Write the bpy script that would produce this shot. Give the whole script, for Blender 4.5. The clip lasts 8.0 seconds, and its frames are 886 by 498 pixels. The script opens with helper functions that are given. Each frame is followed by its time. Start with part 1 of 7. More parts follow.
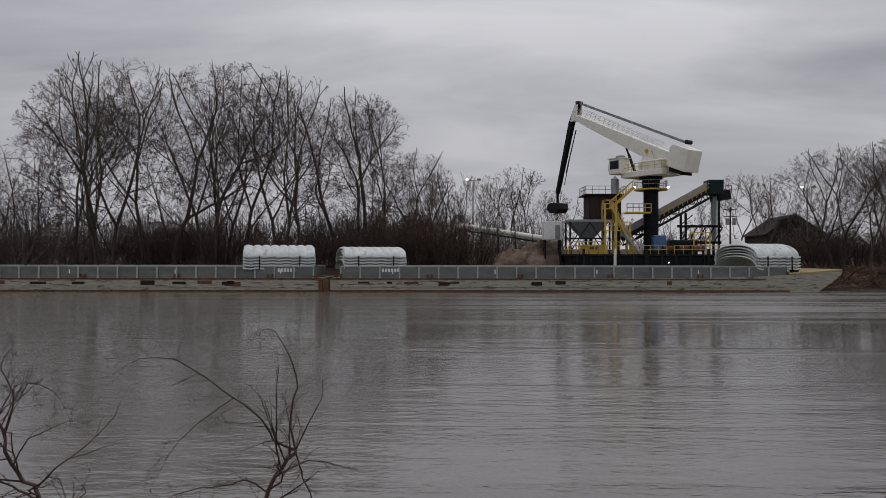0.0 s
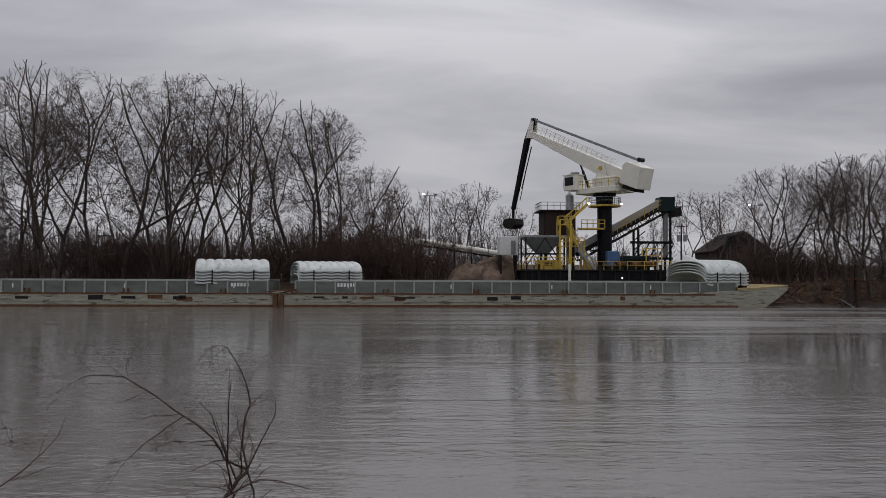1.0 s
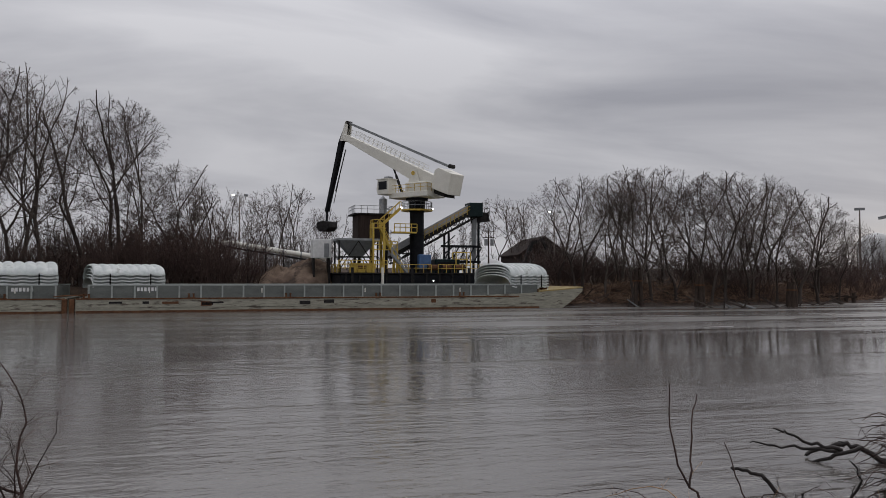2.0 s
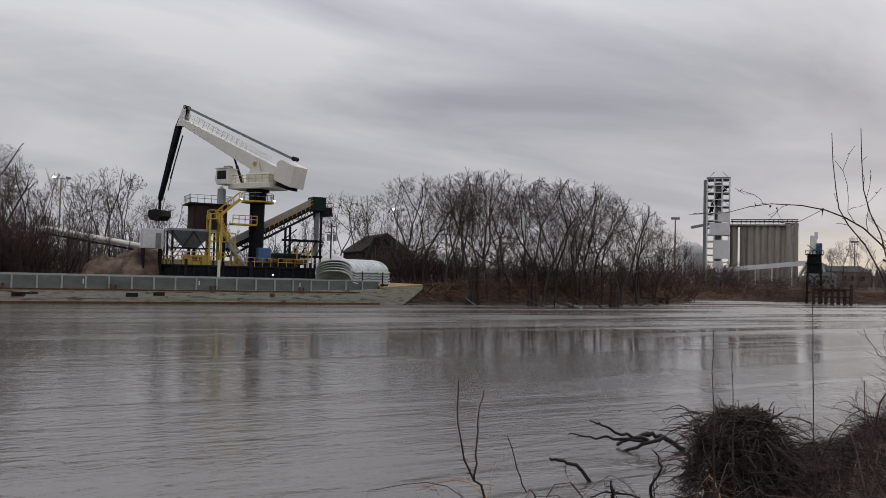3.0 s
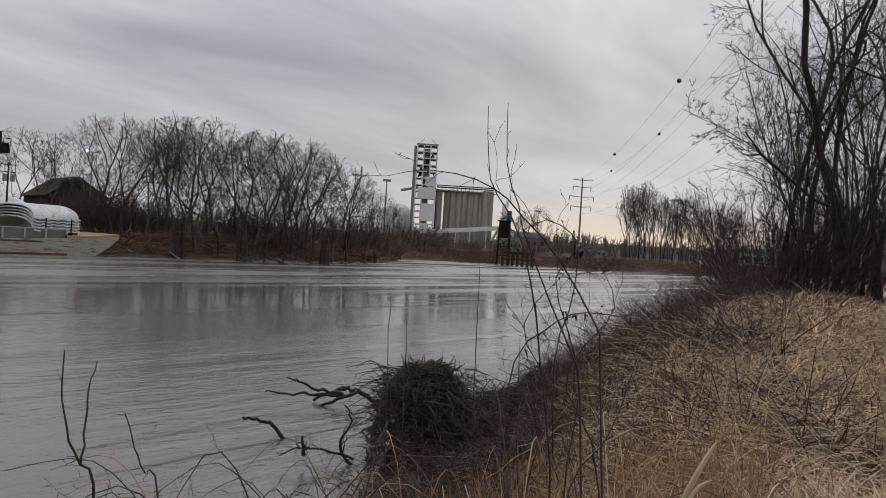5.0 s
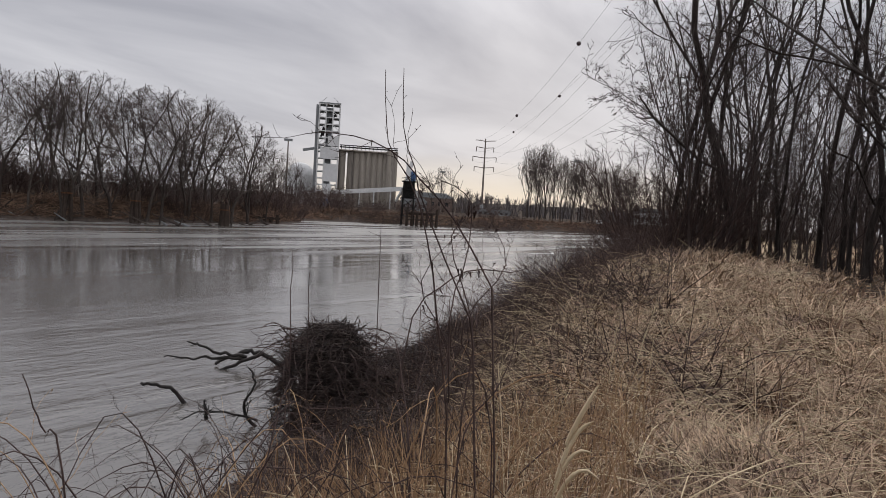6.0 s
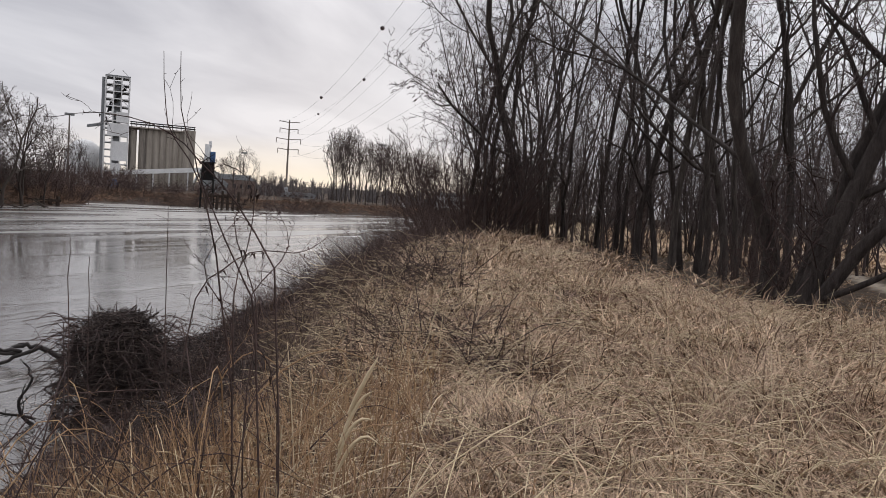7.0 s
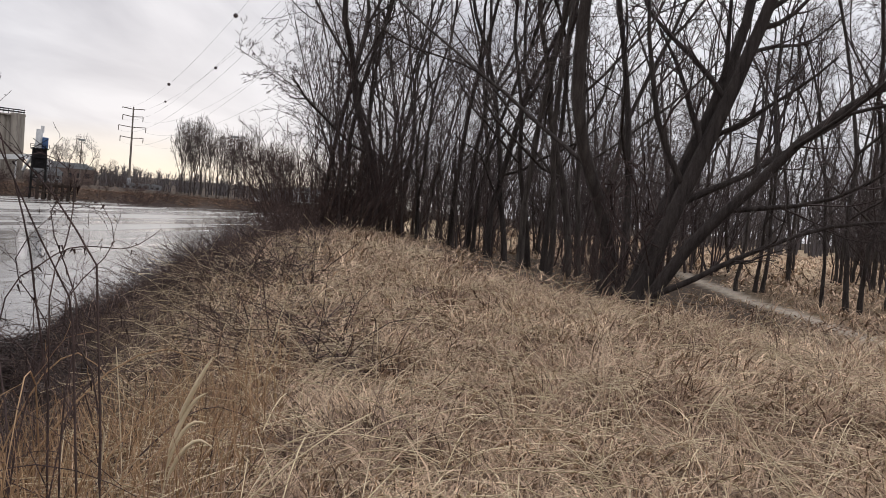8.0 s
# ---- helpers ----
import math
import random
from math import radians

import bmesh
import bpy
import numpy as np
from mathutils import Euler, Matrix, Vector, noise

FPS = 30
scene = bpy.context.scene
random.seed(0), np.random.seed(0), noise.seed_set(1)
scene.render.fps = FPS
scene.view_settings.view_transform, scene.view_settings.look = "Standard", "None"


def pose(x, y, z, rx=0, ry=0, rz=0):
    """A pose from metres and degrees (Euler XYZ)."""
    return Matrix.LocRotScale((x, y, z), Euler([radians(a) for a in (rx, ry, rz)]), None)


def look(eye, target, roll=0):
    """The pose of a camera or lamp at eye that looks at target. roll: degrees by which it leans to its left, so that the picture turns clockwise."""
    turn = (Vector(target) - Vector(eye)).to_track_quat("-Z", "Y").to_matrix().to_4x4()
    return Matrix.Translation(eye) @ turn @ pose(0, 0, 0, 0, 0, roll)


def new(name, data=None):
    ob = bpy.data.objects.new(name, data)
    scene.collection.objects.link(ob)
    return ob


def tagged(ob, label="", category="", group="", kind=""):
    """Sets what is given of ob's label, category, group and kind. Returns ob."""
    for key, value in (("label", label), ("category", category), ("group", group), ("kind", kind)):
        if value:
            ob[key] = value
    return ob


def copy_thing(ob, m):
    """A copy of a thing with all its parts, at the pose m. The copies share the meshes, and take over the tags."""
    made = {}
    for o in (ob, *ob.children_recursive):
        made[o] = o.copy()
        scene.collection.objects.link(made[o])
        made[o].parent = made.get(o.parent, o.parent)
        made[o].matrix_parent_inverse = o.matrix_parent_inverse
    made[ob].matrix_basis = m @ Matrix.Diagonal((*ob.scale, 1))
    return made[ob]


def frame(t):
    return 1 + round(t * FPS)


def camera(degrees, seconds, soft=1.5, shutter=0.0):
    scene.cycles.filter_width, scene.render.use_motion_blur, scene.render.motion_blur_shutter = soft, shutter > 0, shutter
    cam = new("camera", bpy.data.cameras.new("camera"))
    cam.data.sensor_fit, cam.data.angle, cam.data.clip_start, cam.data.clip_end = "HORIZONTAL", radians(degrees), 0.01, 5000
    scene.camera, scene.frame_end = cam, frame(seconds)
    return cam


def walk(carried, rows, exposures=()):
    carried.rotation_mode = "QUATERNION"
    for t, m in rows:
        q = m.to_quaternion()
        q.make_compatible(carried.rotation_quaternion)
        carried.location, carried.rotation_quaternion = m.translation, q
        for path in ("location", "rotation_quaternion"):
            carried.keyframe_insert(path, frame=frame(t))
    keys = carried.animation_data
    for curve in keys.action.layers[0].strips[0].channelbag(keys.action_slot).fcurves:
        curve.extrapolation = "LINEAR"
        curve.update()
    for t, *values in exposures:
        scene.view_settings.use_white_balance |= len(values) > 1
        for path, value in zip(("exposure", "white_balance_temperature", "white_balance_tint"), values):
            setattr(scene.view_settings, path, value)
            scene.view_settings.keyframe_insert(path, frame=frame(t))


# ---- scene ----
# ---------- camera ----------
cam = camera(60.56, 8.0, soft=0.8, shutter=0.0)
PATH = [
    (0.0, -0.160, 0.000, 4.000, 0.00, 0.65, -0.08),
    (0.5, -0.160, 0.010, 4.002, -0.05, 1.39, -0.39),
    (1.0, -0.160, 0.010, 4.004, -3.31, 1.78, -0.27),
    (1.5, -0.155, 0.012, 4.006, -9.23, 1.90, -0.23),
    (2.0, -0.120, 0.008, 4.009, -17.30, 2.06, -0.15),
    (3.5, 0.117, -0.050, 4.016, -32.42, 1.60, -2.64),
    (4.0, 0.203, -0.036, 4.022, -35.52, 0.84, -3.61),
    (4.5, 0.251, -0.049, 4.024, -42.92, 0.33, -3.79),
    (5.0, 0.310, -0.041, 4.034, -50.57, -0.36, -3.62),
    (6.5, 0.159, -0.226, 4.036, -62.90, -3.81, -3.62),
    (7.0, 0.103, -0.315, 4.042, -72.37, -3.23, -3.74),
    (7.5, 0.083, -0.352, 4.033, -80.56, -2.58, -4.28),
    (8.0, 0.122, -0.386, 4.053, -83.17, -2.70, -4.78),
]
walk(cam, [(t, pose(x, y, z, 90 + p, r, w)) for t, x, y, z, w, p, r in PATH],
     exposures=[(0.0, -0.24), (1.5, -0.24), (3.5, -0.08), (5.0, -0.04), (6.5, 0.24), (8.0, 0.46)])

# ---------- sky and sun ----------
SUN_AZ, SUN_EL = radians(64), radians(14)     # low behind the clouds, over the far shore downstream
world = bpy.data.worlds.new("overcast_sky")
scene.world = world
world.use_nodes = True
wt = world.node_tree
wt.nodes.clear()


def wnode(kind, **kw):
    n = wt.nodes.new(kind)
    for k, v in kw.items():
        n.inputs[k].default_value = v
    return n


def build_sky():
    out, bg = wnode("ShaderNodeOutputWorld"), wnode("ShaderNodeBackground", Strength=1.0)
    sky = wnode("ShaderNodeTexSky")
    sky.sky_type, sky.sun_disc = "NISHITA", False
    sky.sun_elevation, sky.sun_rotation = SUN_EL, SUN_AZ
    low = wnode("ShaderNodeVectorMath")
    low.operation = "MULTIPLY"
    low.inputs[1].default_value = (0.0022, 0.0022, 0.0025)
    wt.links.new(sky.outputs[0], low.inputs[0])
    co = wnode("ShaderNodeTexCoord")
    sep = wnode("ShaderNodeSeparateXYZ")
    wt.links.new(co.outputs["Generated"], sep.inputs[0])
    # the cloud deck is a flat layer: directions are projected on a plane overhead
    up = wnode("ShaderNodeMath"); up.operation = "MAXIMUM"; up.inputs[1].default_value = 0.0
    wt.links.new(sep.outputs["Z"], up.inputs[0])
    add = wnode("ShaderNodeMath"); add.operation = "ADD"; add.inputs[1].default_value = 0.16
    wt.links.new(up.outputs[0], add.inputs[0])
    flat = wnode("ShaderNodeVectorMath"); flat.operation = "DIVIDE"
    com = wnode("ShaderNodeCombineXYZ")
    for i in range(3):
        wt.links.new(add.outputs[0], com.inputs[i])
    wt.links.new(co.outputs["Generated"], flat.inputs[0])
    wt.links.new(com.outputs[0], flat.inputs[1])
    drift = wnode("ShaderNodeMapping")
    drift.inputs["Scale"].default_value, drift.inputs["Rotation"].default_value = (0.8, 1.5, 1.0), (0, 0, radians(24))
    wt.links.new(flat.outputs[0], drift.inputs[0])
    noise_a = wnode("ShaderNodeTexNoise", Scale=0.85, Detail=7.0, Roughness=0.52, Distortion=0.5)
    wt.links.new(drift.outputs[0], noise_a.inputs["Vector"])
    ramp = wnode("ShaderNodeValToRGB")
    ramp.color_ramp.elements[0].position, ramp.color_ramp.elements[0].color = 0.34, (0.36, 0.364, 0.405, 1)
    ramp.color_ramp.elements[1].position, ramp.color_ramp.elements[1].color = 0.66, (0.61, 0.608, 0.64, 1)
    wt.links.new(noise_a.outputs[0], ramp.inputs[0])
    # thinner, brighter cloud towards the horizon
    thin = wnode("ShaderNodeMapRange", **{"From Min": 0.0, "From Max": 0.22, "To Min": 1.0, "To Max": 0.0})
    wt.links.new(sep.outputs["Z"], thin.inputs[0])
    pale = wnode("ShaderNodeMixRGB"); pale.inputs[2].default_value = (0.57, 0.566, 0.60, 1)
    soft = wnode("ShaderNodeMath"); soft.operation = "MULTIPLY"; soft.inputs[1].default_value = 0.65
    wt.links.new(thin.outputs[0], soft.inputs[0])
    wt.links.new(soft.outputs[0], pale.inputs[0])
    wt.links.new(ramp.outputs[0], pale.inputs[1])
    # glow of the low sun through the thin edge of the deck
    dot = wnode("ShaderNodeVectorMath"); dot.operation = "DOT_PRODUCT"
    dot.inputs[1].default_value = (math.sin(SUN_AZ), math.cos(SUN_AZ), 0.02)
    wt.links.new(co.outputs["Generated"], dot.inputs[0])
    near = wnode("ShaderNodeMapRange", **{"From Min": 0.93, "From Max": 0.99, "To Min": 0.0, "To Max": 1.0})
    wt.links.new(dot.outputs["Value"], near.inputs[0])
    band = wnode("ShaderNodeMapRange", **{"From Min": 0.0, "From Max": 0.075, "To Min": 1.0, "To Max": 0.0})
    wt.links.new(sep.outputs["Z"], band.inputs[0])
    mul = wnode("ShaderNodeMath"); mul.operation = "MULTIPLY"
    wt.links.new(near.outputs[0], mul.inputs[0]); wt.links.new(band.outputs[0], mul.inputs[1])
    warm = wnode("ShaderNodeMixRGB"); warm.inputs[2].default_value = (0.72, 0.645, 0.52, 1)
    wt.links.new(mul.outputs[0], warm.inputs[0]); wt.links.new(pale.outputs[0], warm.inputs[1])
    both = wnode("ShaderNodeVectorMath"); both.operation = "ADD"
    wt.links.new(warm.outputs[0], both.inputs[0]); wt.links.new(low.outputs[0], both.inputs[1])
    # an overcast sky is brightest overhead
    zen = wnode("ShaderNodeMapRange", **{"From Min": 0.22, "From Max": 1.0, "To Min": 1.0, "To Max": 2.9})
    wt.links.new(sep.outputs["Z"], zen.inputs[0])
    high = wnode("ShaderNodeVectorMath"); high.operation = "MULTIPLY"
    zc = wnode("ShaderNodeCombineXYZ")
    for i in range(3):
        wt.links.new(zen.outputs[0], zc.inputs[i])
    wt.links.new(both.outputs[0], high.inputs[0]); wt.links.new(zc.outputs[0], high.inputs[1])
    wt.links.new(high.outputs[0], bg.inputs[0]); wt.links.new(bg.outputs[0], out.inputs[0])


build_sky()
sun_lamp = bpy.data.lights.new("sun", "SUN")
sun_lamp.energy, sun_lamp.angle, sun_lamp.color = 0.6, radians(35), (1.0, 0.95, 0.88)
sun = new("sun", sun_lamp)
sun.matrix_world = look((60, 30, 60), (60 - math.sin(SUN_AZ) * 40, 30 - math.cos(SUN_AZ) * 40, 60 - 30))
# ---------- materials ----------
def mat(name, dark, light, scale=4.0, rough=0.8, bump=0.3, metal=0.0, fine=40.0, stain=None, stain_at=0.62,
        island=0.0, per_object=0.0, stretch=(1, 1, 1), bump_dist=0.02, spec=0.5):
    """A surface of two tones with coarse blotches, fine grain, relief and, where given, stains of a third tone."""
    m = bpy.data.materials.new(name)
    m.use_nodes = True
    nt = m.node_tree
    b = nt.nodes["Principled BSDF"]
    b.inputs["Metallic"].default_value = metal
    b.inputs["Specular IOR Level"].default_value = spec
    co = nt.nodes.new("ShaderNodeTexCoord")
    mp = nt.nodes.new("ShaderNodeMapping")
    mp.inputs["Scale"].default_value = stretch
    nt.links.new(co.outputs["Object"], mp.inputs[0])

    def noise_node(s, detail, rough_):
        n = nt.nodes.new("ShaderNodeTexNoise")
        n.inputs["Scale"].default_value, n.inputs["Detail"].default_value, n.inputs["Roughness"].default_value = s, detail, rough_
        nt.links.new(mp.outputs[0], n.inputs["Vector"])
        return n

    def mix(fac, a, bb, mode="MIX"):
        n = nt.nodes.new("ShaderNodeMixRGB")
        n.blend_type = mode
        for i, v in ((0, fac), (1, a), (2, bb)):
            if hasattr(v, "is_output"):
                nt.links.new(v, n.inputs[i])
            else:
                n.inputs[i].default_value = v if i == 0 else (*v, 1)
        return n.outputs[0]

    def ranged(v, lo, hi, a=0.0, c=1.0):
        n = nt.nodes.new("ShaderNodeMapRange")
        for k, x in (("From Min", lo), ("From Max", hi), ("To Min", a), ("To Max", c)):
            n.inputs[k].default_value = x
        nt.links.new(v, n.inputs[0])
        return n.outputs[0]

    coarse, grain = noise_node(scale, 4, 0.6), noise_node(fine, 3, 0.6)
    c = mix(ranged(coarse.outputs[0], 0.3, 0.7), dark, light)
    c = mix(ranged(grain.outputs[0], 0.3, 0.7, 0.0, 0.35), c, tuple(x * 0.55 for x in dark))
    if stain:
        st = noise_node(scale * 0.55, 6, 0.7)
        c = mix(ranged(st.outputs[0], stain_at, stain_at + 0.08, 0, 0.9), c, stain)
    if island or per_object:
        if island:
            r = nt.nodes.new("ShaderNodeNewGeometry").outputs["Random Per Island"]
        else:
            r = nt.nodes.new("ShaderNodeObjectInfo").outputs["Random"]
        hs = nt.nodes.new("ShaderNodeHueSaturation")
        amount = island or per_object
        nt.links.new(ranged(r, 0, 1, 1 - amount, 1 + amount), hs.inputs["Value"])
        nt.links.new(ranged(r, 0, 1, 0.495, 0.51), hs.inputs["Hue"])
        nt.links.new(c, hs.inputs["Color"])
        c = hs.outputs[0]
    nt.links.new(c, b.inputs["Base Color"])
    nt.links.new(ranged(grain.outputs[0], 0.2, 0.8, max(rough - 0.12, 0.02), min(rough + 0.1, 1)), b.inputs["Roughness"])
    if bump:
        bp = nt.nodes.new("ShaderNodeBump")
        bp.inputs["Strength"].default_value, bp.inputs["Distance"].default_value = bump, bump_dist
        nt.links.new(grain.outputs[0], bp.inputs["Height"])
        nt.links.new(bp.outputs[0], b.inputs["Normal"])
    return m


def water_material():
    m = bpy.data.materials.new("river_water")
    m.use_nodes = True
    nt = m.node_tree
    b = nt.nodes["Principled BSDF"]
    b.inputs["Base Color"].default_value = (0.108, 0.099, 0.091, 1)
    b.inputs["IOR"].default_value = 1.5
    co = nt.nodes.new("ShaderNodeTexCoord")

    def wave(sx, sy, scale, detail, turn=0.0, distortion=0.0):
        mp = nt.nodes.new("ShaderNodeMapping")
        mp.inputs["Scale"].default_value = (sx, sy, 1)
        mp.inputs["Rotation"].default_value = (0, 0, radians(turn))
        nt.links.new(co.outputs["Object"], mp.inputs[0])
        n = nt.nodes.new("ShaderNodeTexNoise")
        n.inputs["Scale"].default_value, n.inputs["Detail"].default_value = scale, detail
        n.inputs["Distortion"].default_value = distortion
        nt.links.new(mp.outputs[0], n.inputs["Vector"])
        return n.outputs[0]

    def math_node(op, a, c):
        n = nt.nodes.new("ShaderNodeMath")
        n.operation = op
        for i, v in ((0, a), (1, c)):
            if hasattr(v, "is_output"):
                nt.links.new(v, n.inputs[i])
            else:
                n.inputs[i].default_value = v
        return n.outputs[0]

    def ranged(v, lo, hi, a, c):
        n = nt.nodes.new("ShaderNodeMapRange")
        n.interpolation_type = "SMOOTHSTEP"
        for k, x in (("From Min", lo), ("From Max", hi), ("To Min", a), ("To Max", c)):
            n.inputs[k].default_value = x
        nt.links.new(v, n.inputs[0])
        return n.outputs[0]

    sep = nt.nodes.new("ShaderNodeSeparateXYZ")
    nt.links.new(co.outputs["Object"], sep.inputs[0])
    X, Y = sep.outputs["X"], sep.outputs["Y"]
    streaks = wave(0.07, 1.0, 0.20, 5, 3, 0.8)     # long slicks drawn out by the current
    ripples = wave(0.5, 1.0, 4.2, 4, 8, 0.6)
    chop = wave(0.32, 1.0, 1.3, 3, -4, 0.8)
    swell = wave(0.35, 1.0, 0.45, 2, -6, 0.8)
    boils = wave(0.4, 1.0, 0.07, 4, 4, 1.2)        # broad patches of rougher and smoother current
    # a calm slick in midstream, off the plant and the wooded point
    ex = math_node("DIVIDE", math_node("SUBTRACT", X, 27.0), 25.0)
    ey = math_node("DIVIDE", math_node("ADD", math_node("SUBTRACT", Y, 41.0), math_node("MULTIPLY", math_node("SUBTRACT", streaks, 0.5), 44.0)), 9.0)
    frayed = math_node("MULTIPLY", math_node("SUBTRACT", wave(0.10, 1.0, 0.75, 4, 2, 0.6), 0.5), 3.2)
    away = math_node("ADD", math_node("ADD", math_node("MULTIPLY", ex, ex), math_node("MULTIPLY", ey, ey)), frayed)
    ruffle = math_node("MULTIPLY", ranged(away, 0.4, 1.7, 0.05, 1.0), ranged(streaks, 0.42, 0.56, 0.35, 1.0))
    # wind ruffles the water under the far bank, the near downstream reach lies smooth
    fetch = ranged(math_node("ADD", Y, math_node("MULTIPLY", X, 0.35)), 45.0, 82.0, 0.62, 1.35)
    lee = ranged(math_node("SUBTRACT", X, math_node("MULTIPLY", Y, 0.35)), -6.0, 18.0, 1.0, 0.40)
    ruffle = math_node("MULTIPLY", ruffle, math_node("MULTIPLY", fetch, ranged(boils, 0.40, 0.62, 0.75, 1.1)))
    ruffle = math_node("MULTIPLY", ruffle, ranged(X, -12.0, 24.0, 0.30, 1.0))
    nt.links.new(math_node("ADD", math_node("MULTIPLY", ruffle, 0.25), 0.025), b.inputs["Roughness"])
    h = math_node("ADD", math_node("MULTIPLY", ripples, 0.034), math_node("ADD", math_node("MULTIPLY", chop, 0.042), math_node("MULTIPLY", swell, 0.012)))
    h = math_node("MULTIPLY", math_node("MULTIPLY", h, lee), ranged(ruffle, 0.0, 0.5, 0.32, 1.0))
    bp = nt.nodes.new("ShaderNodeBump")
    bp.inputs["Strength"].default_value, bp.inputs["Distance"].default_value = 1.0, 1.0
    nt.links.new(h, bp.inputs["Height"])
    nt.links.new(bp.outputs[0], b.inputs["Normal"])
    return m


def ground_material():
    """Earth with the weights of straw, mud and trodden path carried by the sheet."""
    m = mat("earth", (0.028, 0.020, 0.016), (0.070, 0.050, 0.037), 1.2, 0.95, 0.8, fine=18.0, bump_dist=0.06, spec=0.08)
    nt = m.node_tree
    b = nt.nodes["Principled BSDF"]
    c = b.inputs["Base Color"].links[0].from_socket
    co = nt.nodes.new("ShaderNodeTexCoord")
    # Straw ground is darkened so gaps between the tufts read as shaded.
    for layer, dark, light, scale, sx in (("straw", (0.030, 0.020, 0.013), (0.23, 0.165, 0.10), 9.0, 1.6),
                                          ("mud", (0.040, 0.031, 0.027), (0.105, 0.083, 0.070), 2.5, 1.0),
                                          ("hay", (0.24, 0.175, 0.11), (0.46, 0.36, 0.24), 1.5, 1.0),
                                          ("path", (0.25, 0.21, 0.165), (0.36, 0.31, 0.25), 6.0, 1.0)):
        mp = nt.nodes.new("ShaderNodeMapping")
        mp.inputs["Scale"].default_value = (sx, 1, 1)
        nt.links.new(co.outputs["Object"], mp.inputs[0])
        n = nt.nodes.new("ShaderNodeTexNoise")
        n.inputs["Scale"].default_value, n.inputs["Detail"].default_value = scale, 6
        nt.links.new(mp.outputs[0], n.inputs["Vector"])
        r = nt.nodes.new("ShaderNodeValToRGB")
        r.color_ramp.elements[0].position, r.color_ramp.elements[0].color = 0.33, (*dark, 1)
        r.color_ramp.elements[1].position, r.color_ramp.elements[1].color = 0.68, (*light, 1)
        nt.links.new(n.outputs[0], r.inputs[0])
        at = nt.nodes.new("ShaderNodeAttribute")
        at.attribute_name = layer
        mx = nt.nodes.new("ShaderNodeMixRGB")
        nt.links.new(at.outputs["Fac"], mx.inputs[0])
        nt.links.new(c, mx.inputs[1])
        nt.links.new(r.outputs[0], mx.inputs[2])
        c = mx.outputs[0]
    nt.links.new(c, b.inputs["Base Color"])
    return m


WATER, EARTH = water_material(), ground_material()
BARK = mat("grey_brown_bark", (0.046, 0.036, 0.032), (0.110, 0.090, 0.079), 3.0, 0.95, 0.9, fine=25, stretch=(3, 3, 0.6), per_object=0.25, bump_dist=0.04, spec=0.12)
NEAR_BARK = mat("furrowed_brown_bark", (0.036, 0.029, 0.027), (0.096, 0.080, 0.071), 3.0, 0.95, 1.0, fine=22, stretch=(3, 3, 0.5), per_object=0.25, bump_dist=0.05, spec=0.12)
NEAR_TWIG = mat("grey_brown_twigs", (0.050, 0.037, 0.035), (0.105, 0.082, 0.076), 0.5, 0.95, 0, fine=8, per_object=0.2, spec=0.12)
TWIG = mat("bare_twigs", (0.070, 0.054, 0.049), (0.135, 0.110, 0.100), 0.5, 0.95, 0, fine=8, per_object=0.2, spec=0.12)
RED_TWIG = mat("reddish_brush_twigs", (0.046, 0.030, 0.027), (0.104, 0.070, 0.060), 0.6, 0.95, 0, fine=8, per_object=0.2, spec=0.12)
DRIFT = mat("wet_driftwood", (0.020, 0.015, 0.014), (0.105, 0.080, 0.072), 5, 0.75, 0.6, fine=40, spec=0.12, island=0.6)
CANE = mat("bramble_cane", (0.032, 0.022, 0.021), (0.098, 0.066, 0.059), 6, 0.8, 0.2, island=0.45, spec=0.12)
STRAW = mat("dry_grass", (0.160, 0.096, 0.066), (0.60, 0.440, 0.312), 0.75, 0.85, 0, fine=7, island=0.70, stain=(0.155, 0.105, 0.082), stain_at=0.56, spec=0.12)
REED = mat("rust_brown_dead_stalks", (0.20, 0.115, 0.065), (0.42, 0.275, 0.165), 1.5, 0.9, 0, fine=6, island=0.3, spec=0.12)
HULL = mat("weathered_green_grey_hull", (0.20, 0.192, 0.150), (0.37, 0.355, 0.285), 1.5, 0.75, 0.3, fine=9,
           stain=(0.046, 0.030, 0.021), stain_at=0.535, stretch=(0.55, 1, 3.6))
# Panels darker, ribs and cap lighter: shade and light put into the grey.
COAMING = mat("blue_grey_coaming_shaded", (0.080, 0.088, 0.082), (0.145, 0.153, 0.142), 0.7, 0.7, 0.2, fine=12, stain=(0.055, 0.038, 0.030), stain_at=0.66, stretch=(0.6, 1, 1.5))
RIB = mat("worn_grey_paint_lit_pale", (0.24, 0.26, 0.245), (0.36, 0.38, 0.355), 0.9, 0.7, 0.2, fine=12, stain=(0.08, 0.05, 0.035), stain_at=0.68)
RUST = mat("rust", (0.060, 0.028, 0.016), (0.17, 0.085, 0.045), 3, 0.9, 0.5, fine=25, spec=0.12)
OCHRE = mat("worn_yellow_deck_edge", (0.26, 0.19, 0.07), (0.42, 0.33, 0.15), 2, 0.8, 0.3, stain=(0.12, 0.08, 0.05), stain_at=0.6)
COVER = mat("chalky_fibreglass", (0.42, 0.45, 0.44), (0.62, 0.64, 0.62), 1.2, 0.65, 0.2, fine=14, stain=(0.27, 0.28, 0.26), stain_at=0.60)
WHITE = mat("off_white_paint", (0.62, 0.60, 0.53), (0.72, 0.70, 0.63), 1.0, 0.5, 0.1, fine=12, stain=(0.45, 0.42, 0.36), stain_at=0.66)
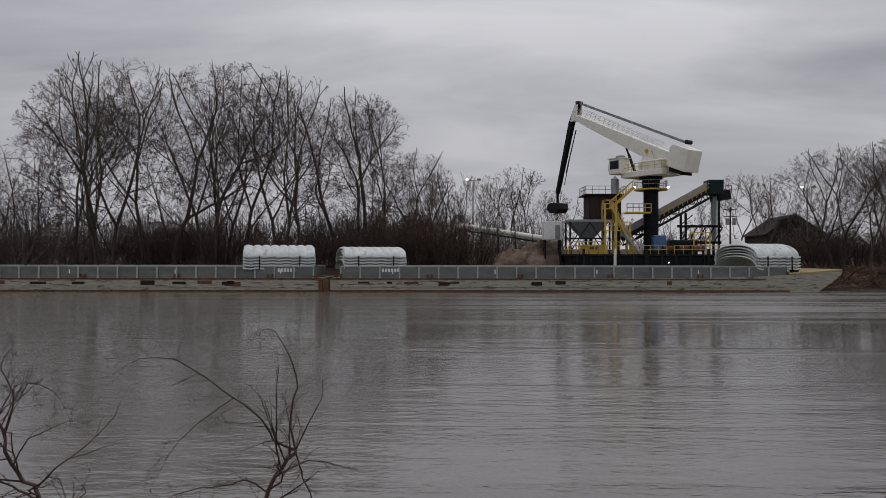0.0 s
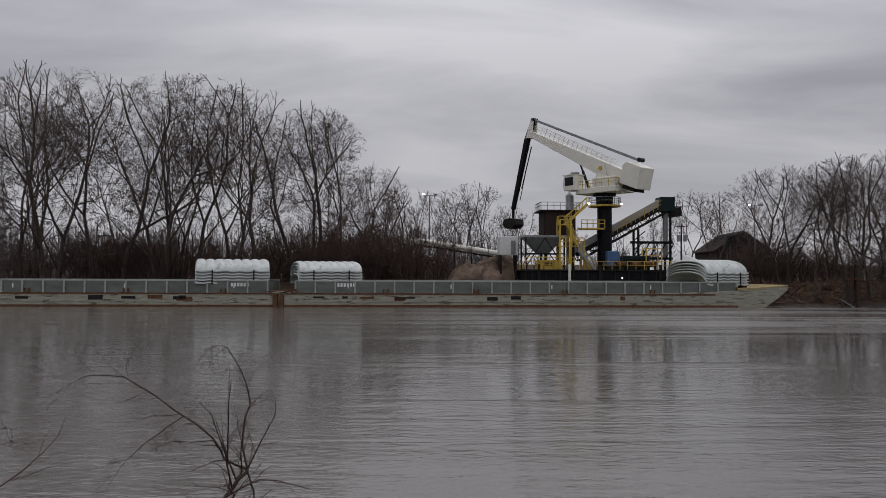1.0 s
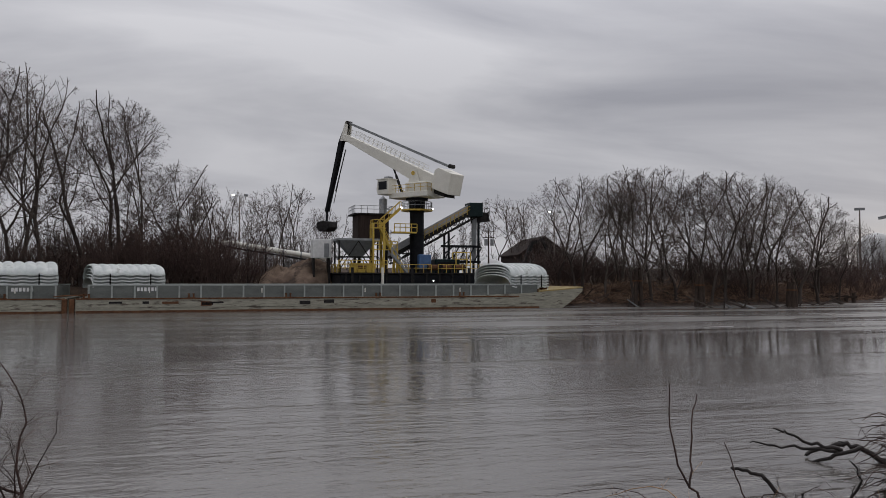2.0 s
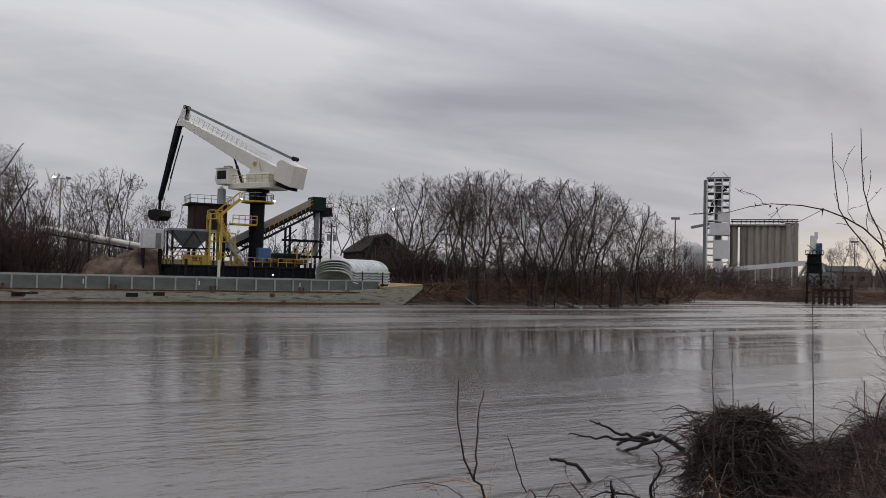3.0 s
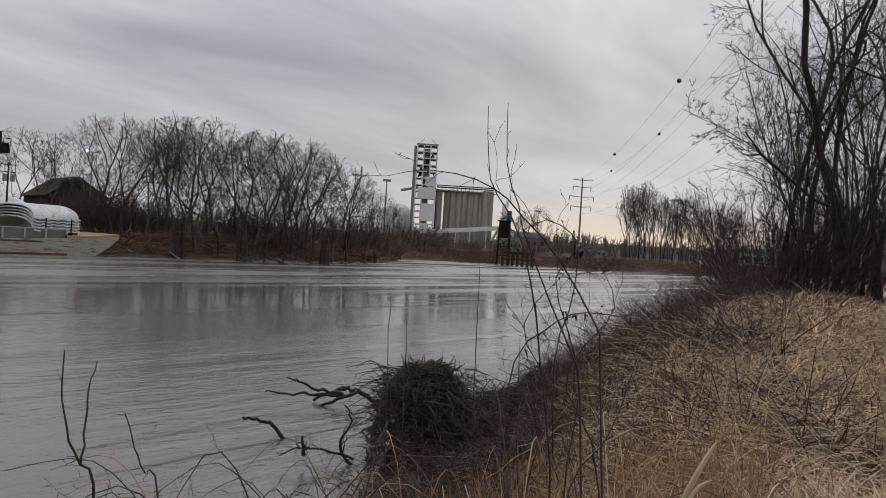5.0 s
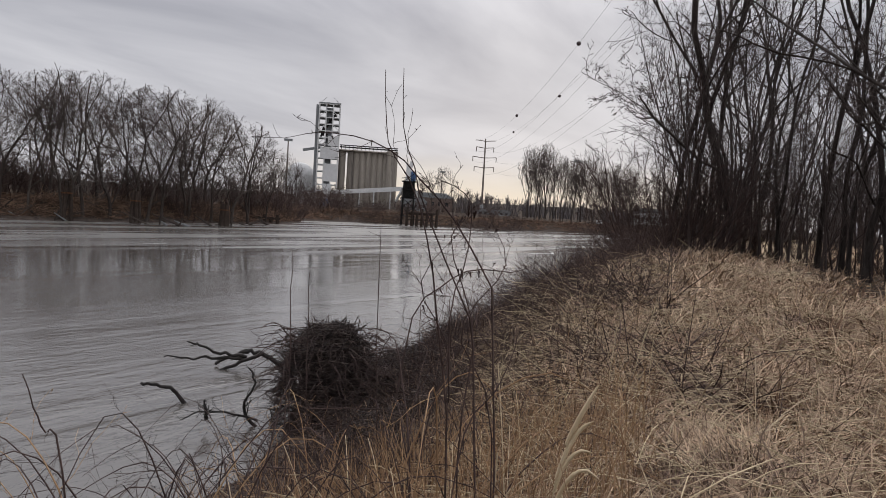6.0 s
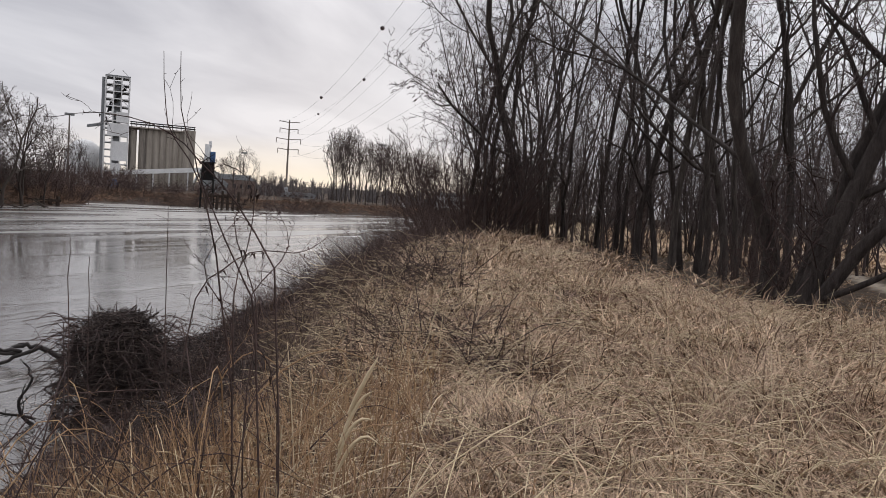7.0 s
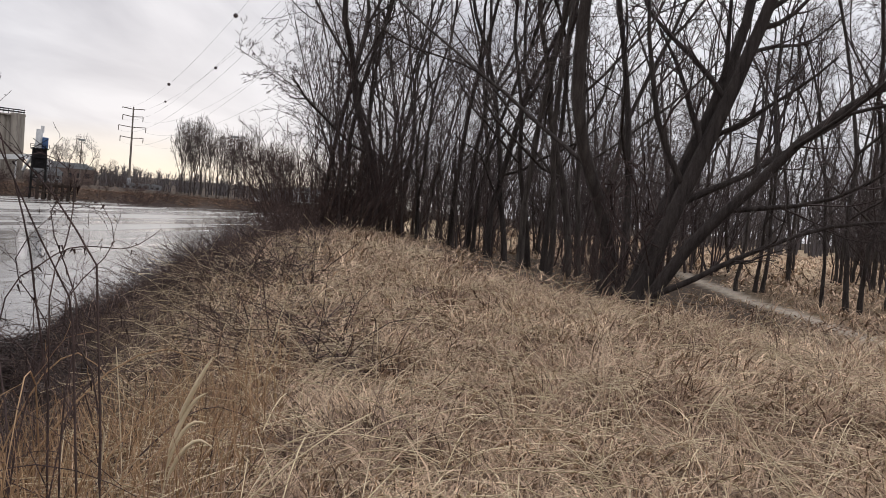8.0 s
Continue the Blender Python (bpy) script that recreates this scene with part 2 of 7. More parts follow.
YELLOW = mat("safety_yellow_paint", (0.40, 0.265, 0.03), (0.55, 0.39, 0.06), 2.0, 0.5, 0.1, stain=(0.27, 0.17, 0.05), stain_at=0.68)
BLACK = mat("black_paint", (0.004, 0.0045, 0.006), (0.011, 0.012, 0.015), 1.5, 0.6, 0.1, spec=0.12)
DARK = mat("grimy_dark_steel", (0.010, 0.0095, 0.0095), (0.032, 0.029, 0.028), 2.0, 0.7, 0.3, stain=(0.085, 0.05, 0.035), stain_at=0.64, spec=0.12)
STEEL = mat("galvanised_steel", (0.27, 0.28, 0.29), (0.42, 0.43, 0.44), 2.0, 0.5, 0.1, metal=0.4)
GREY = mat("grey_primer", (0.17, 0.18, 0.185), (0.27, 0.28, 0.285), 2.0, 0.7, 0.2, stain=(0.11, 0.09, 0.08), stain_at=0.66)
BLUE = mat("blue_paint", (0.03, 0.075, 0.18), (0.06, 0.13, 0.27), 2.0, 0.5, 0.1)
GREEN = mat("dark_green_paint", (0.006, 0.014, 0.015), (0.014, 0.026, 0.027), 2.0, 0.5, 0.1, spec=0.12)
BELT = mat("conveyor_belt", (0.26, 0.27, 0.29), (0.40, 0.41, 0.43), 2.0, 0.7, 0.1)
BROWN = mat("brown_cladding", (0.026, 0.018, 0.016), (0.050, 0.036, 0.031), 1.2, 0.85, 0.3, stretch=(3, 3, 0.5), spec=0.12)
CONCRETE = mat("stained_concrete", (0.19, 0.165, 0.14), (0.38, 0.34, 0.285), 0.16, 0.9, 0.3, fine=1.5, stain=(0.11, 0.095, 0.083), stain_at=0.56, stretch=(3.5, 3.5, 0.25))
PALE = mat("pale_cladding", (0.56, 0.56, 0.55), (0.70, 0.70, 0.69), 0.3, 0.7, 0.1, fine=3)
GRAVEL = mat("sand_and_gravel", (0.100, 0.070, 0.053), (0.27, 0.20, 0.15), 0.45, 0.95, 1.0, fine=9, bump_dist=0.12, stain=(0.055, 0.042, 0.035), stain_at=0.52, spec=0.08)
TIMBER = mat("old_piling_timber", (0.030, 0.022, 0.018), (0.075, 0.056, 0.045), 3, 0.9, 0.6, stretch=(3, 3, 0.6), spec=0.12)
GALV = mat("weathered_steel_pole", (0.13, 0.105, 0.085), (0.20, 0.165, 0.14), 1, 0.7, 0.1)
WEED = mat("dead_weed_stems", (0.075, 0.050, 0.042), (0.22, 0.155, 0.12), 0.9, 0.9, 0, fine=6, island=0.5, spec=0.12)
LEAF = mat("dead_leaf", (0.095, 0.058, 0.042), (0.26, 0.165, 0.115), 1.5, 0.9, 0, fine=9, island=0.45, spec=0.12)
LITTER = mat("rusty_dead_sticks", (0.075, 0.046, 0.034), (0.29, 0.185, 0.130), 0.4, 0.9, 0, fine=5, island=0.55, spec=0.1)
WETWOOD = mat("black_wet_wood", (0.010, 0.008, 0.007), (0.034, 0.027, 0.024), 5, 0.6, 0.6, fine=40, spec=0.3)
BRICK = mat("weathered_brick", (0.12, 0.085, 0.070), (0.19, 0.14, 0.115), 0.5, 0.9, 0.2, fine=4)
WIRE = mat("cable", (0.12, 0.12, 0.125), (0.2, 0.2, 0.205), 1, 0.6, 0)
BALL = mat("dark_marker_ball", (0.05, 0.035, 0.035), (0.085, 0.055, 0.05), 2, 0.6, 0)
# Distance haze is put into this paler, greyer woods colour.
FAR_WOOD = mat("far_woods_haze_pale", (0.080, 0.070, 0.070), (0.140, 0.124, 0.122), 0.05, 0.95, 0, fine=0.4, island=0.25, spec=0.12)
HUSK = mat("bleached_grass_plume", (0.42, 0.33, 0.21), (0.60, 0.49, 0.34), 5, 0.85, 0, island=0.2, spec=0.12)
GLASS = bpy.data.materials.new("dark_window_glass")
GLASS.use_nodes = True
GLASS.node_tree.nodes["Principled BSDF"].inputs["Base Color"].default_value = (0.02, 0.022, 0.025, 1)
GLASS.node_tree.nodes["Principled BSDF"].inputs["Roughness"].default_value = 0.05
LAMP_ON = bpy.data.materials.new("lit_flood_lamp")
LAMP_ON.use_nodes = True
LAMP_ON.node_tree.nodes["Principled BSDF"].inputs["Emission Color"].default_value = (1, 0.97, 0.9, 1)
LAMP_ON.node_tree.nodes["Principled BSDF"].inputs["Emission Strength"].default_value = 6.0
# ---------- mesh tools ----------
def fast_mesh(name, pieces, smooth=False):
    """One mesh from pieces of (vertices, faces), faces being arrays of triangles or of quads."""
    me = bpy.data.meshes.new(name)
    vs, loops, sizes, base = [], [], [], 0
    for v, f in pieces:
        v = np.asarray(v, np.float32).reshape(-1, 3)
        f = np.asarray(f, np.int32)
        vs.append(v)
        loops.append((f + base).ravel())
        sizes.append(np.full(len(f), f.shape[1], np.int32))
        base += len(v)
    vs, loops, sizes = np.concatenate(vs), np.concatenate(loops), np.concatenate(sizes)
    me.vertices.add(len(vs)); me.vertices.foreach_set("co", vs.ravel())
    me.loops.add(len(loops)); me.loops.foreach_set("vertex_index", loops)
    me.polygons.add(len(sizes))
    me.polygons.foreach_set("loop_start", (np.cumsum(sizes) - sizes).astype(np.int32))
    if smooth:
        me.polygons.foreach_set("use_smooth", np.ones(len(sizes), bool))
    me.update(calc_edges=True)
    return me


def put(name, me, material, parent=None, label="", m=None):
    ob = new(name, me)
    if material and not me.materials:
        me.materials.append(material)
    if parent:
        ob.parent = parent
    if m is not None:
        ob.matrix_basis = m
    if label:
        tagged(ob, label)
    return ob


def part(name, bm, material, parent=None, label="", m=None, bevel=0.0):
    """Links a bmesh as one mesh object under a thing or a part."""
    if bevel:
        bmesh.ops.bevel(bm, geom=[e for e in bm.edges if e.is_manifold and e.calc_face_angle(0) > 0.6], offset=bevel, segments=1, affect="EDGES")
    me = bpy.data.meshes.new(name)
    bm.to_mesh(me)
    bm.free()
    return put(name, me, material, parent, label, m)


def thing(name, label, category, at=None, group="", kind=""):
    ob = new(name)
    ob.empty_display_size = 0.2
    if at is not None:
        ob.matrix_basis = at
    return tagged(ob, label, category, group, kind)


def box(bm, x0, x1, y0, y1, z0, z1, m=None):
    r = bmesh.ops.create_cube(bm, size=1.0)["verts"]
    for v in r:
        v.co = Vector(((x0 + x1) / 2 + v.co.x * (x1 - x0), (y0 + y1) / 2 + v.co.y * (y1 - y0), (z0 + z1) / 2 + v.co.z * (z1 - z0)))
        if m is not None:
            v.co = m @ v.co
    return bm


def beam(bm, a, b, w, h=None):
    """A square bar from a to b."""
    a, b = Vector(a), Vector(b)
    d = b - a
    q = d.to_track_quat("Z", "Y").to_matrix().to_4x4()
    h = h or w
    return box(bm, -w / 2, w / 2, -h / 2, h / 2, 0, d.length, Matrix.Translation(a) @ q)


def rod(bm, a, b, r0, r1=None, n=10):
    """A round bar from a to b."""
    a, b = Vector(a), Vector(b)
    d = b - a
    m = Matrix.Translation((a + b) / 2) @ d.to_track_quat("Z", "Y").to_matrix().to_4x4()
    bmesh.ops.create_cone(bm, cap_ends=True, segments=n, radius1=r0, radius2=r0 if r1 is None else r1, depth=d.length, matrix=m)
    return bm


def prism(bm, outline, y0, y1):
    """A plate or block with an outline in x and z, from y0 to y1."""
    a = [bm.verts.new((x, y0, z)) for x, z in outline]
    b = [bm.verts.new((x, y1, z)) for x, z in outline]
    bm.faces.new(a)
    bm.faces.new(b[::-1])
    n = len(outline)
    for i in range(n):
        bm.faces.new((a[i], b[i], b[(i + 1) % n], a[(i + 1) % n]))
    bmesh.ops.recalc_face_normals(bm, faces=bm.faces)
    return bm


def railing(bm, pts, h=1.05, r=0.035, step=1.5):
    """Posts, a top rail and a knee rail along a line of points."""
    for a, b in zip(pts, pts[1:]):
        a, b = Vector(a), Vector(b)
        n = max(1, round((b - a).length / step))
        for i in range(n + 1):
            p = a.lerp(b, i / n)
            beam(bm, p, p + Vector((0, 0, h)), r * 2)
        for k in (h, h * 0.55):
            beam(bm, a + Vector((0, 0, k)), b + Vector((0, 0, k)), r * 2)
    return bm


def polar(az, r, z=0.0):
    return Vector((math.sin(radians(az)) * r, math.cos(radians(az)) * r, z))


# ---------- growth ----------
def unit(v):
    return v / (np.linalg.norm(v, axis=-1, keepdims=True) + 1e-9)


def tubes(P, R, sides):
    """Round branches along lines of points P (n, k, 3) with radii R (n, k)."""
    n, k, _ = P.shape
    d = np.empty_like(P)
    d[:, 1:-1], d[:, 0], d[:, -1] = P[:, 2:] - P[:, :-2], P[:, 1] - P[:, 0], P[:, -1] - P[:, -2]
    d = unit(d)
    ref = np.where(np.abs(d[:, :1, 2:]) > 0.9, np.array([1.0, 0, 0]), np.array([0, 0, 1.0]))
    u = unit(np.cross(d, np.broadcast_to(ref, d.shape)))
    w = np.cross(d, u)
    a = np.arange(sides) * 2 * np.pi / sides
    V = P[:, :, None] + R[:, :, None, None] * (u[:, :, None] * np.cos(a)[None, None, :, None] + w[:, :, None] * np.sin(a)[None, None, :, None])
    i = np.arange(n * k * sides).reshape(n, k, sides)
    j = np.roll(i, -1, axis=2)
    F = np.stack([i[:, :-1], j[:, :-1], j[:, 1:], i[:, 1:]], -1).reshape(-1, 4)
    return V.reshape(-1, 3), F


def spikes(P, R):
    """Thin three-sided twigs that end in a point: P (n, 2, 3), R (n,)."""
    n = len(P)
    d = unit(P[:, 1] - P[:, 0])
    ref = np.where(np.abs(d[:, 2:]) > 0.9, np.array([1.0, 0, 0]), np.array([0, 0, 1.0]))
    u = unit(np.cross(d, ref))
    w = np.cross(d, u)
    V = np.empty((n, 4, 3))
    for s in range(3):
        a = s * 2.0944
        V[:, s] = P[:, 0] + R[:, None] * (u * math.cos(a) + w * math.sin(a))
    V[:, 3] = P[:, 1]
    i = (np.arange(n) * 4)[:, None]
    F = np.concatenate([i + np.array([[0, 1, 3]]), i + np.array([[1, 2, 3]]), i + np.array([[2, 0, 3]])])
    return V.reshape(-1, 3), F


def sprout(rng, P, R, n, lo, hi, angle, ratio, k, up=0.1, wander=0.12, thick=0.55, rmin=0.008, drop=0.5):
    """n children on each branch, between lo and hi of its length."""
    N, K, _ = P.shape
    t = lo + (hi - lo) * ((np.arange(n)[None] + rng.random((N, n))) / n)
    f = t * (K - 1)
    i = np.minimum(f.astype(int), K - 2)
    f = (f - i)[..., None]
    row = np.arange(N)[:, None]
    base = P[row, i] * (1 - f) + P[row, i + 1] * f
    tan = unit(P[row, i + 1] - P[row, i])
    rad = R[row, i] * (1 - f[..., 0]) + R[row, i + 1] * f[..., 0]
    length = np.linalg.norm(np.diff(P, axis=1), axis=-1).sum(1)[:, None]
    perp = unit(np.cross(tan, rng.normal(size=tan.shape)))
    a = radians(angle) * (0.65 + 0.7 * rng.random((N, n)))[..., None]
    d = np.cos(a) * tan + np.sin(a) * perp
    L = ratio * length * (1 - drop * t) * (0.6 + 0.8 * rng.random((N, n)))
    base, d, L, rad = base.reshape(-1, 3), d.reshape(-1, 3), L.reshape(-1), rad.reshape(-1)
    Q = np.empty((N * n, k, 3))
    Q[:, 0] = base
    for s in range(1, k):
        Q[:, s] = Q[:, s - 1] + d * (L / (k - 1))[:, None]
        d = unit(d + np.array([0, 0, up]) + wander * rng.normal(size=d.shape))
    r0 = np.maximum(rad * thick, rmin)
    S = np.maximum(r0[:, None] * np.linspace(1, 0.3, k)[None], rmin * 0.8)
    return Q, S


def stems(rng, count, height, lean, spread, radius, k=9, wander=0.05, up=0.03):
    """Stems that rise from one base and lean apart."""
    a = rng.random() * 6.28 + np.arange(count) * 6.28 / count + rng.normal(size=count) * 0.4
    tilt = lean * (0.6 + 0.8 * rng.random(count)) if count > 1 else np.array([lean])
    d = np.stack([np.cos(a) * np.sin(tilt), np.sin(a) * np.sin(tilt), np.cos(tilt)], 1)
    P = np.empty((count, k, 3))
    P[:, 0] = np.stack([np.cos(a) * spread, np.sin(a) * spread, np.full(count, -0.4)], 1)
    L = height * (0.8 + 0.25 * rng.random(count))
    for s in range(1, k):
        P[:, s] = P[:, s - 1] + d * (L / (k - 1))[:, None]
        d = unit(d + np.array([0, 0, up]) + wander * rng.normal(size=d.shape))
    R = radius * (0.75 + 0.4 * rng.random(count))[:, None] * np.linspace(1, 0.22, k)[None] ** 0.9
    R[:, 0] *= 1.35
    return P, R


def grow(seed, height, levels, trunk, radius, lean, main, side, lateral, up, wander, rmin, gaps, shrink, stems_n, bounds):
    """Limbs that fork in two and bear a side branch, level by level; bounds: middle and half axes of the crown."""
    rng = np.random.default_rng(seed)
    a = rng.random(stems_n) * 6.28 + np.arange(stems_n) * 6.28 / stems_n
    tilt = lean * (0.6 + 0.8 * rng.random(stems_n))
    D = np.stack([np.cos(a) * np.sin(tilt), np.sin(a) * np.sin(tilt), np.cos(tilt)], 1)
    S = np.stack([np.cos(a), np.sin(a), np.zeros(stems_n)], 1) * (0.3 if stems_n > 1 else 0.0)
    S[:, 2] = -0.3
    L = height * trunk * rng.uniform(0.8, 1.2, stems_n)
    R = radius * rng.uniform(0.75, 1.0, stems_n)
    made = []

    def turned(d, lo, hi, axis):
        t = np.radians(rng.uniform(lo, hi, len(d)))[:, None]
        return unit(np.cos(t) * d + np.sin(t) * axis)

    def outside(P):
        return np.linalg.norm((P - bounds[0]) / bounds[1], axis=-1)

    for lv in range(levels + 1):
        n, k = len(S), (7 if lv == 0 else 5 if lv < 4 else 3 if lv < levels - 1 else 2)
        if bounds is not None and lv > 0:                # no limb grows past the edge of the crown
            r0, r1 = outside(S), outside(S + D * L[:, None])
            room = np.clip((1.0 - r0) / np.maximum(r1 - r0, 1e-3), 0.22, 1.0)
            L = np.where(r1 > 1.0, L * room, L)
        P = np.empty((n, k, 3))
        P[:, 0], d = S, D
        for i in range(1, k):
            P[:, i] = P[:, i - 1] + d * (L / (k - 1))[:, None]
            d = unit(d + np.array([0, 0, up]) + wander * (1.6 if lv > 3 else 1.0) * rng.normal(size=d.shape))
        Q = np.maximum(R[:, None] * np.linspace(1, 0.78, k)[None], rmin)
        if lv == 0:
            Q[:, 0] *= 1.45
            Q[:, 1] *= 1.08
        made.append((P, Q))
        if lv == levels:
            break
        tip = unit(P[:, -1] - P[:, -2])
        axis = unit(np.cross(tip, rng.normal(size=tip.shape)))
        f = rng.uniform(0.35, 0.85, n) * (k - 1)
        j = np.minimum(f.astype(int), k - 2)
        row = np.arange(n)
        mid = P[row, j] + (P[row, j + 1] - P[row, j]) * (f - j)[:, None]
        keep = rng.random(n) > (gaps if lv > 0 else 0.0)
        other = unit(np.cross(tip, rng.normal(size=tip.shape)))
        S = np.concatenate([P[:, -1], P[:, -1], mid[keep]])
        D = np.concatenate([turned(tip, *main, axis), turned(tip, *side, -axis), turned(tip, *lateral, other)[keep]])
        L = np.concatenate([L * q * rng.uniform(0.75, 1.2, n) for q in shrink])
        R = np.concatenate([R * 0.72, R * 0.55, R * 0.42])
        pick = np.concatenate([np.ones(2 * n, bool), keep])
        L, R = L[pick], R[pick]
    return made, rng


def fork_tree(seed, height=20, levels=7, trunk=0.24, radius=0.3, lean=0.05, main=(8, 20), side=(28, 48), lateral=(40, 62), up=0.05,
              wander=0.07, rmin=0.015, gaps=0.25, twigs=1, shrink=(0.86, 0.74, 0.58), stems_n=1, width=0.40):
    """Trunk with limbs, and a rounded crown of boughs, shoots and twigs."""
    habit = (seed, height, levels, trunk, radius, lean, main, side, lateral, up, wander, rmin, gaps, shrink, stems_n)
    free, _ = grow(*habit, None)
    h = np.percentile(np.concatenate([P[:, -1, 2] for P, _ in free[-2:]]), 88)
    made, rng = grow(*habit, (np.array([0, 0, h * 0.50]), np.array([h * width, h * width, h * 0.50])))
    s = height / h
    wood = [tubes(P * s, R, 8 if i == 0 else 6 if i == 1 else 5) for i, (P, R) in enumerate(made[:4])]
    fine = [tubes(P * s, R, 3) if P.shape[1] > 2 else spikes(P * s, R[:, 0]) for P, R in made[4:]]
    if twigs:
        P, R = made[-1]
        P, R = sprout(rng, P, R, twigs, 0.2, 0.9, 42, 0.75, 2, 0.02, 0, 0.8, rmin * 0.9)
        fine.append(spikes(P * s, R[:, 0]))
    return fast_mesh("trunk", wood, smooth=True), fast_mesh("crown", fine)


def tree_kind(meshes, label, twig=None, name="tree", category="tree", group="", bark=None):
    t = thing(name, label, category, group=group)
    put("trunk", meshes[0], bark or BARK, t)
    put("crown", meshes[1], twig or TWIG, t, "bare leafless twigs")
    return t


def shrub_meshes(seed, height=4.0, count=16, lean=0.5, radius=0.05, limbs=7, boughs=5, twigs=3, rmin=0.012, spread=0.8):
    rng = np.random.default_rng(seed)
    P0, R0 = stems(rng, count, height, lean, spread, radius, k=6, wander=0.12, up=0.08)
    P0[:, 0, :2] *= rng.random((count, 1)) * 1.6
    P1, R1 = sprout(rng, P0, R0, limbs, 0.15, 1.0, 38, 0.42, 3, 0.06, 0.15, 0.6, rmin)
    P2, R2 = sprout(rng, P1, R1, boughs, 0.15, 1.0, 40, 0.55, 3, 0.03, 0.15, 0.7, rmin)
    P3, R3 = sprout(rng, P2, R2, twigs, 0.2, 1.0, 38, 0.6, 2, 0, 0, 0.8, rmin)
    return fast_mesh("stems", [tubes(P0, R0, 4), tubes(P1, R1, 3)]), fast_mesh("branching", [spikes(P2[:, ::2], R2[:, 0]), spikes(P3, R3[:, 0])])


def shrub_kind(meshes, label, material, name="shrub", group=""):
    t = thing(name, label, "shrub", group=group)
    tagged(put("stem", meshes[0], material, t), kind="stuff")
    tagged(put("branching", meshes[1], material, t), kind="stuff")
    return t


def spread_out(kinds, places):
    """Copies of the kinds at places (x, y, z, turn in degrees, scale across, scale up)."""
    used = set()
    for i, (x, y, z, turn, sa, su) in enumerate(places):
        k = kinds[i % len(kinds)]
        m = Matrix.LocRotScale((x, y, z), Euler((0, 0, radians(turn))), (sa, sa, su))
        if id(k) in used:
            copy_thing(k, m @ Matrix.Diagonal((1 / k.scale.x, 1 / k.scale.y, 1 / k.scale.z, 1)))
        else:
            used.add(id(k))
            k.matrix_basis = m
# ---------- ground and river ----------
NEAR_SHORE = np.array([(-400, 30), (-60, 9), (-20, 6.5), (0, 6.0), (5, 6.2), (8, 7.6), (12.5, 9.6), (20, 11.4), (28.5, 13.4), (58, 21.5), (118, 39), (150, 36), (168, 0), (175, -80), (190, -400)], float)
FAR_SHORE = np.array([(-400, 104), (-70, 101), (30, 100), (44, 96), (50, 91.5), (66, 91.0), (84, 92), (100, 97), (112, 104), (124, 116), (140, 119), (152, 111), (164, 104.5), (178, 95), (202, 82), (221, 71), (262, 44), (330, -20), (400, -400)], float)
PATH_LINE = np.array([(13, -9.5), (16.8, -7.9), (22.7, -7.9), (35.5, -7.6), (60, -9), (100, -12)], float)


def to_line(x, y, line):
    """Distance to a line of points, signed: positive on its left as one goes along it."""
    best, sign = np.full(x.shape, 1e9), np.ones(x.shape)
    for (ax, ay), (bx, by) in zip(line, line[1:]):
        dx, dy = bx - ax, by - ay
        t = np.clip(((x - ax) * dx + (y - ay) * dy) / (dx * dx + dy * dy), 0, 1)
        px, py = x - ax - t * dx, y - ay - t * dy
        d = np.hypot(px, py)
        s = np.where(dx * (y - ay) - dy * (x - ax) >= 0, 1.0, -1.0)
        near = d < best
        best, sign = np.where(near, d, best), np.where(near, s, sign)
    return best * sign


def ramp01(v, a, b):
    t = np.clip((v - a) / (b - a), 0, 1)
    return t * t * (3 - 2 * t)


def wobble(x, y, s, seed=0.0):
    return (np.sin(x / s + seed) * np.cos(y / s * 1.3 + seed * 2) + np.sin(x / s * 2.1 - y / s * 1.7 + seed) * 0.5
            + np.sin(x / s * 3.9 + y / s * 4.3 + 1.3 * seed) * 0.25) / 1.75


def ground_z(x, y):
    x, y = np.asarray(x, float), np.asarray(y, float)
    a = -to_line(x, y, NEAR_SHORE) + wobble(x, y, 2.3, 1.0) * 0.55     # inland of the near shore
    b = to_line(x, y, FAR_SHORE) + wobble(x, y, 6.0, 2.0) * 0.8        # inland of the far shore
    near = -1.6 + 1.9 * ramp01(a, -4, 0.6) + 2.0 * ramp01(a, 0.0, 5.0)
    hump = np.exp(-((a - 6.8) / 4.2) ** 2) * (0.05 + 0.62 * ramp01(x, 6, 20) * (1 - 0.5 * ramp01(x, 30, 60)))
    near = near + hump - 0.25 * ramp01(a, 9, 20) + wobble(x, y, 5.0, 3.0) * 0.09 * ramp01(a, 1, 5) + wobble(x, y, 1.1, 5.0) * 0.035 * ramp01(a, 1, 3)
    far = -1.6 + 1.8 * ramp01(b, -6, 0.4) + 2.2 * ramp01(b, 0, 7) + 0.9 * ramp01(b, 8, 40) + wobble(x, y, 14.0, 4.0) * 0.25 * ramp01(b, 1, 8)
    r = np.hypot(x, y)
    hills = 16 * ramp01(r, 550, 1100) * ramp01(-x + y * 2.2, -400, -100) * (0.75 + 0.35 * wobble(x, y, 160.0, 6.0))
    return np.maximum(near, far) + hills * ((a > 0) | (b > 0))


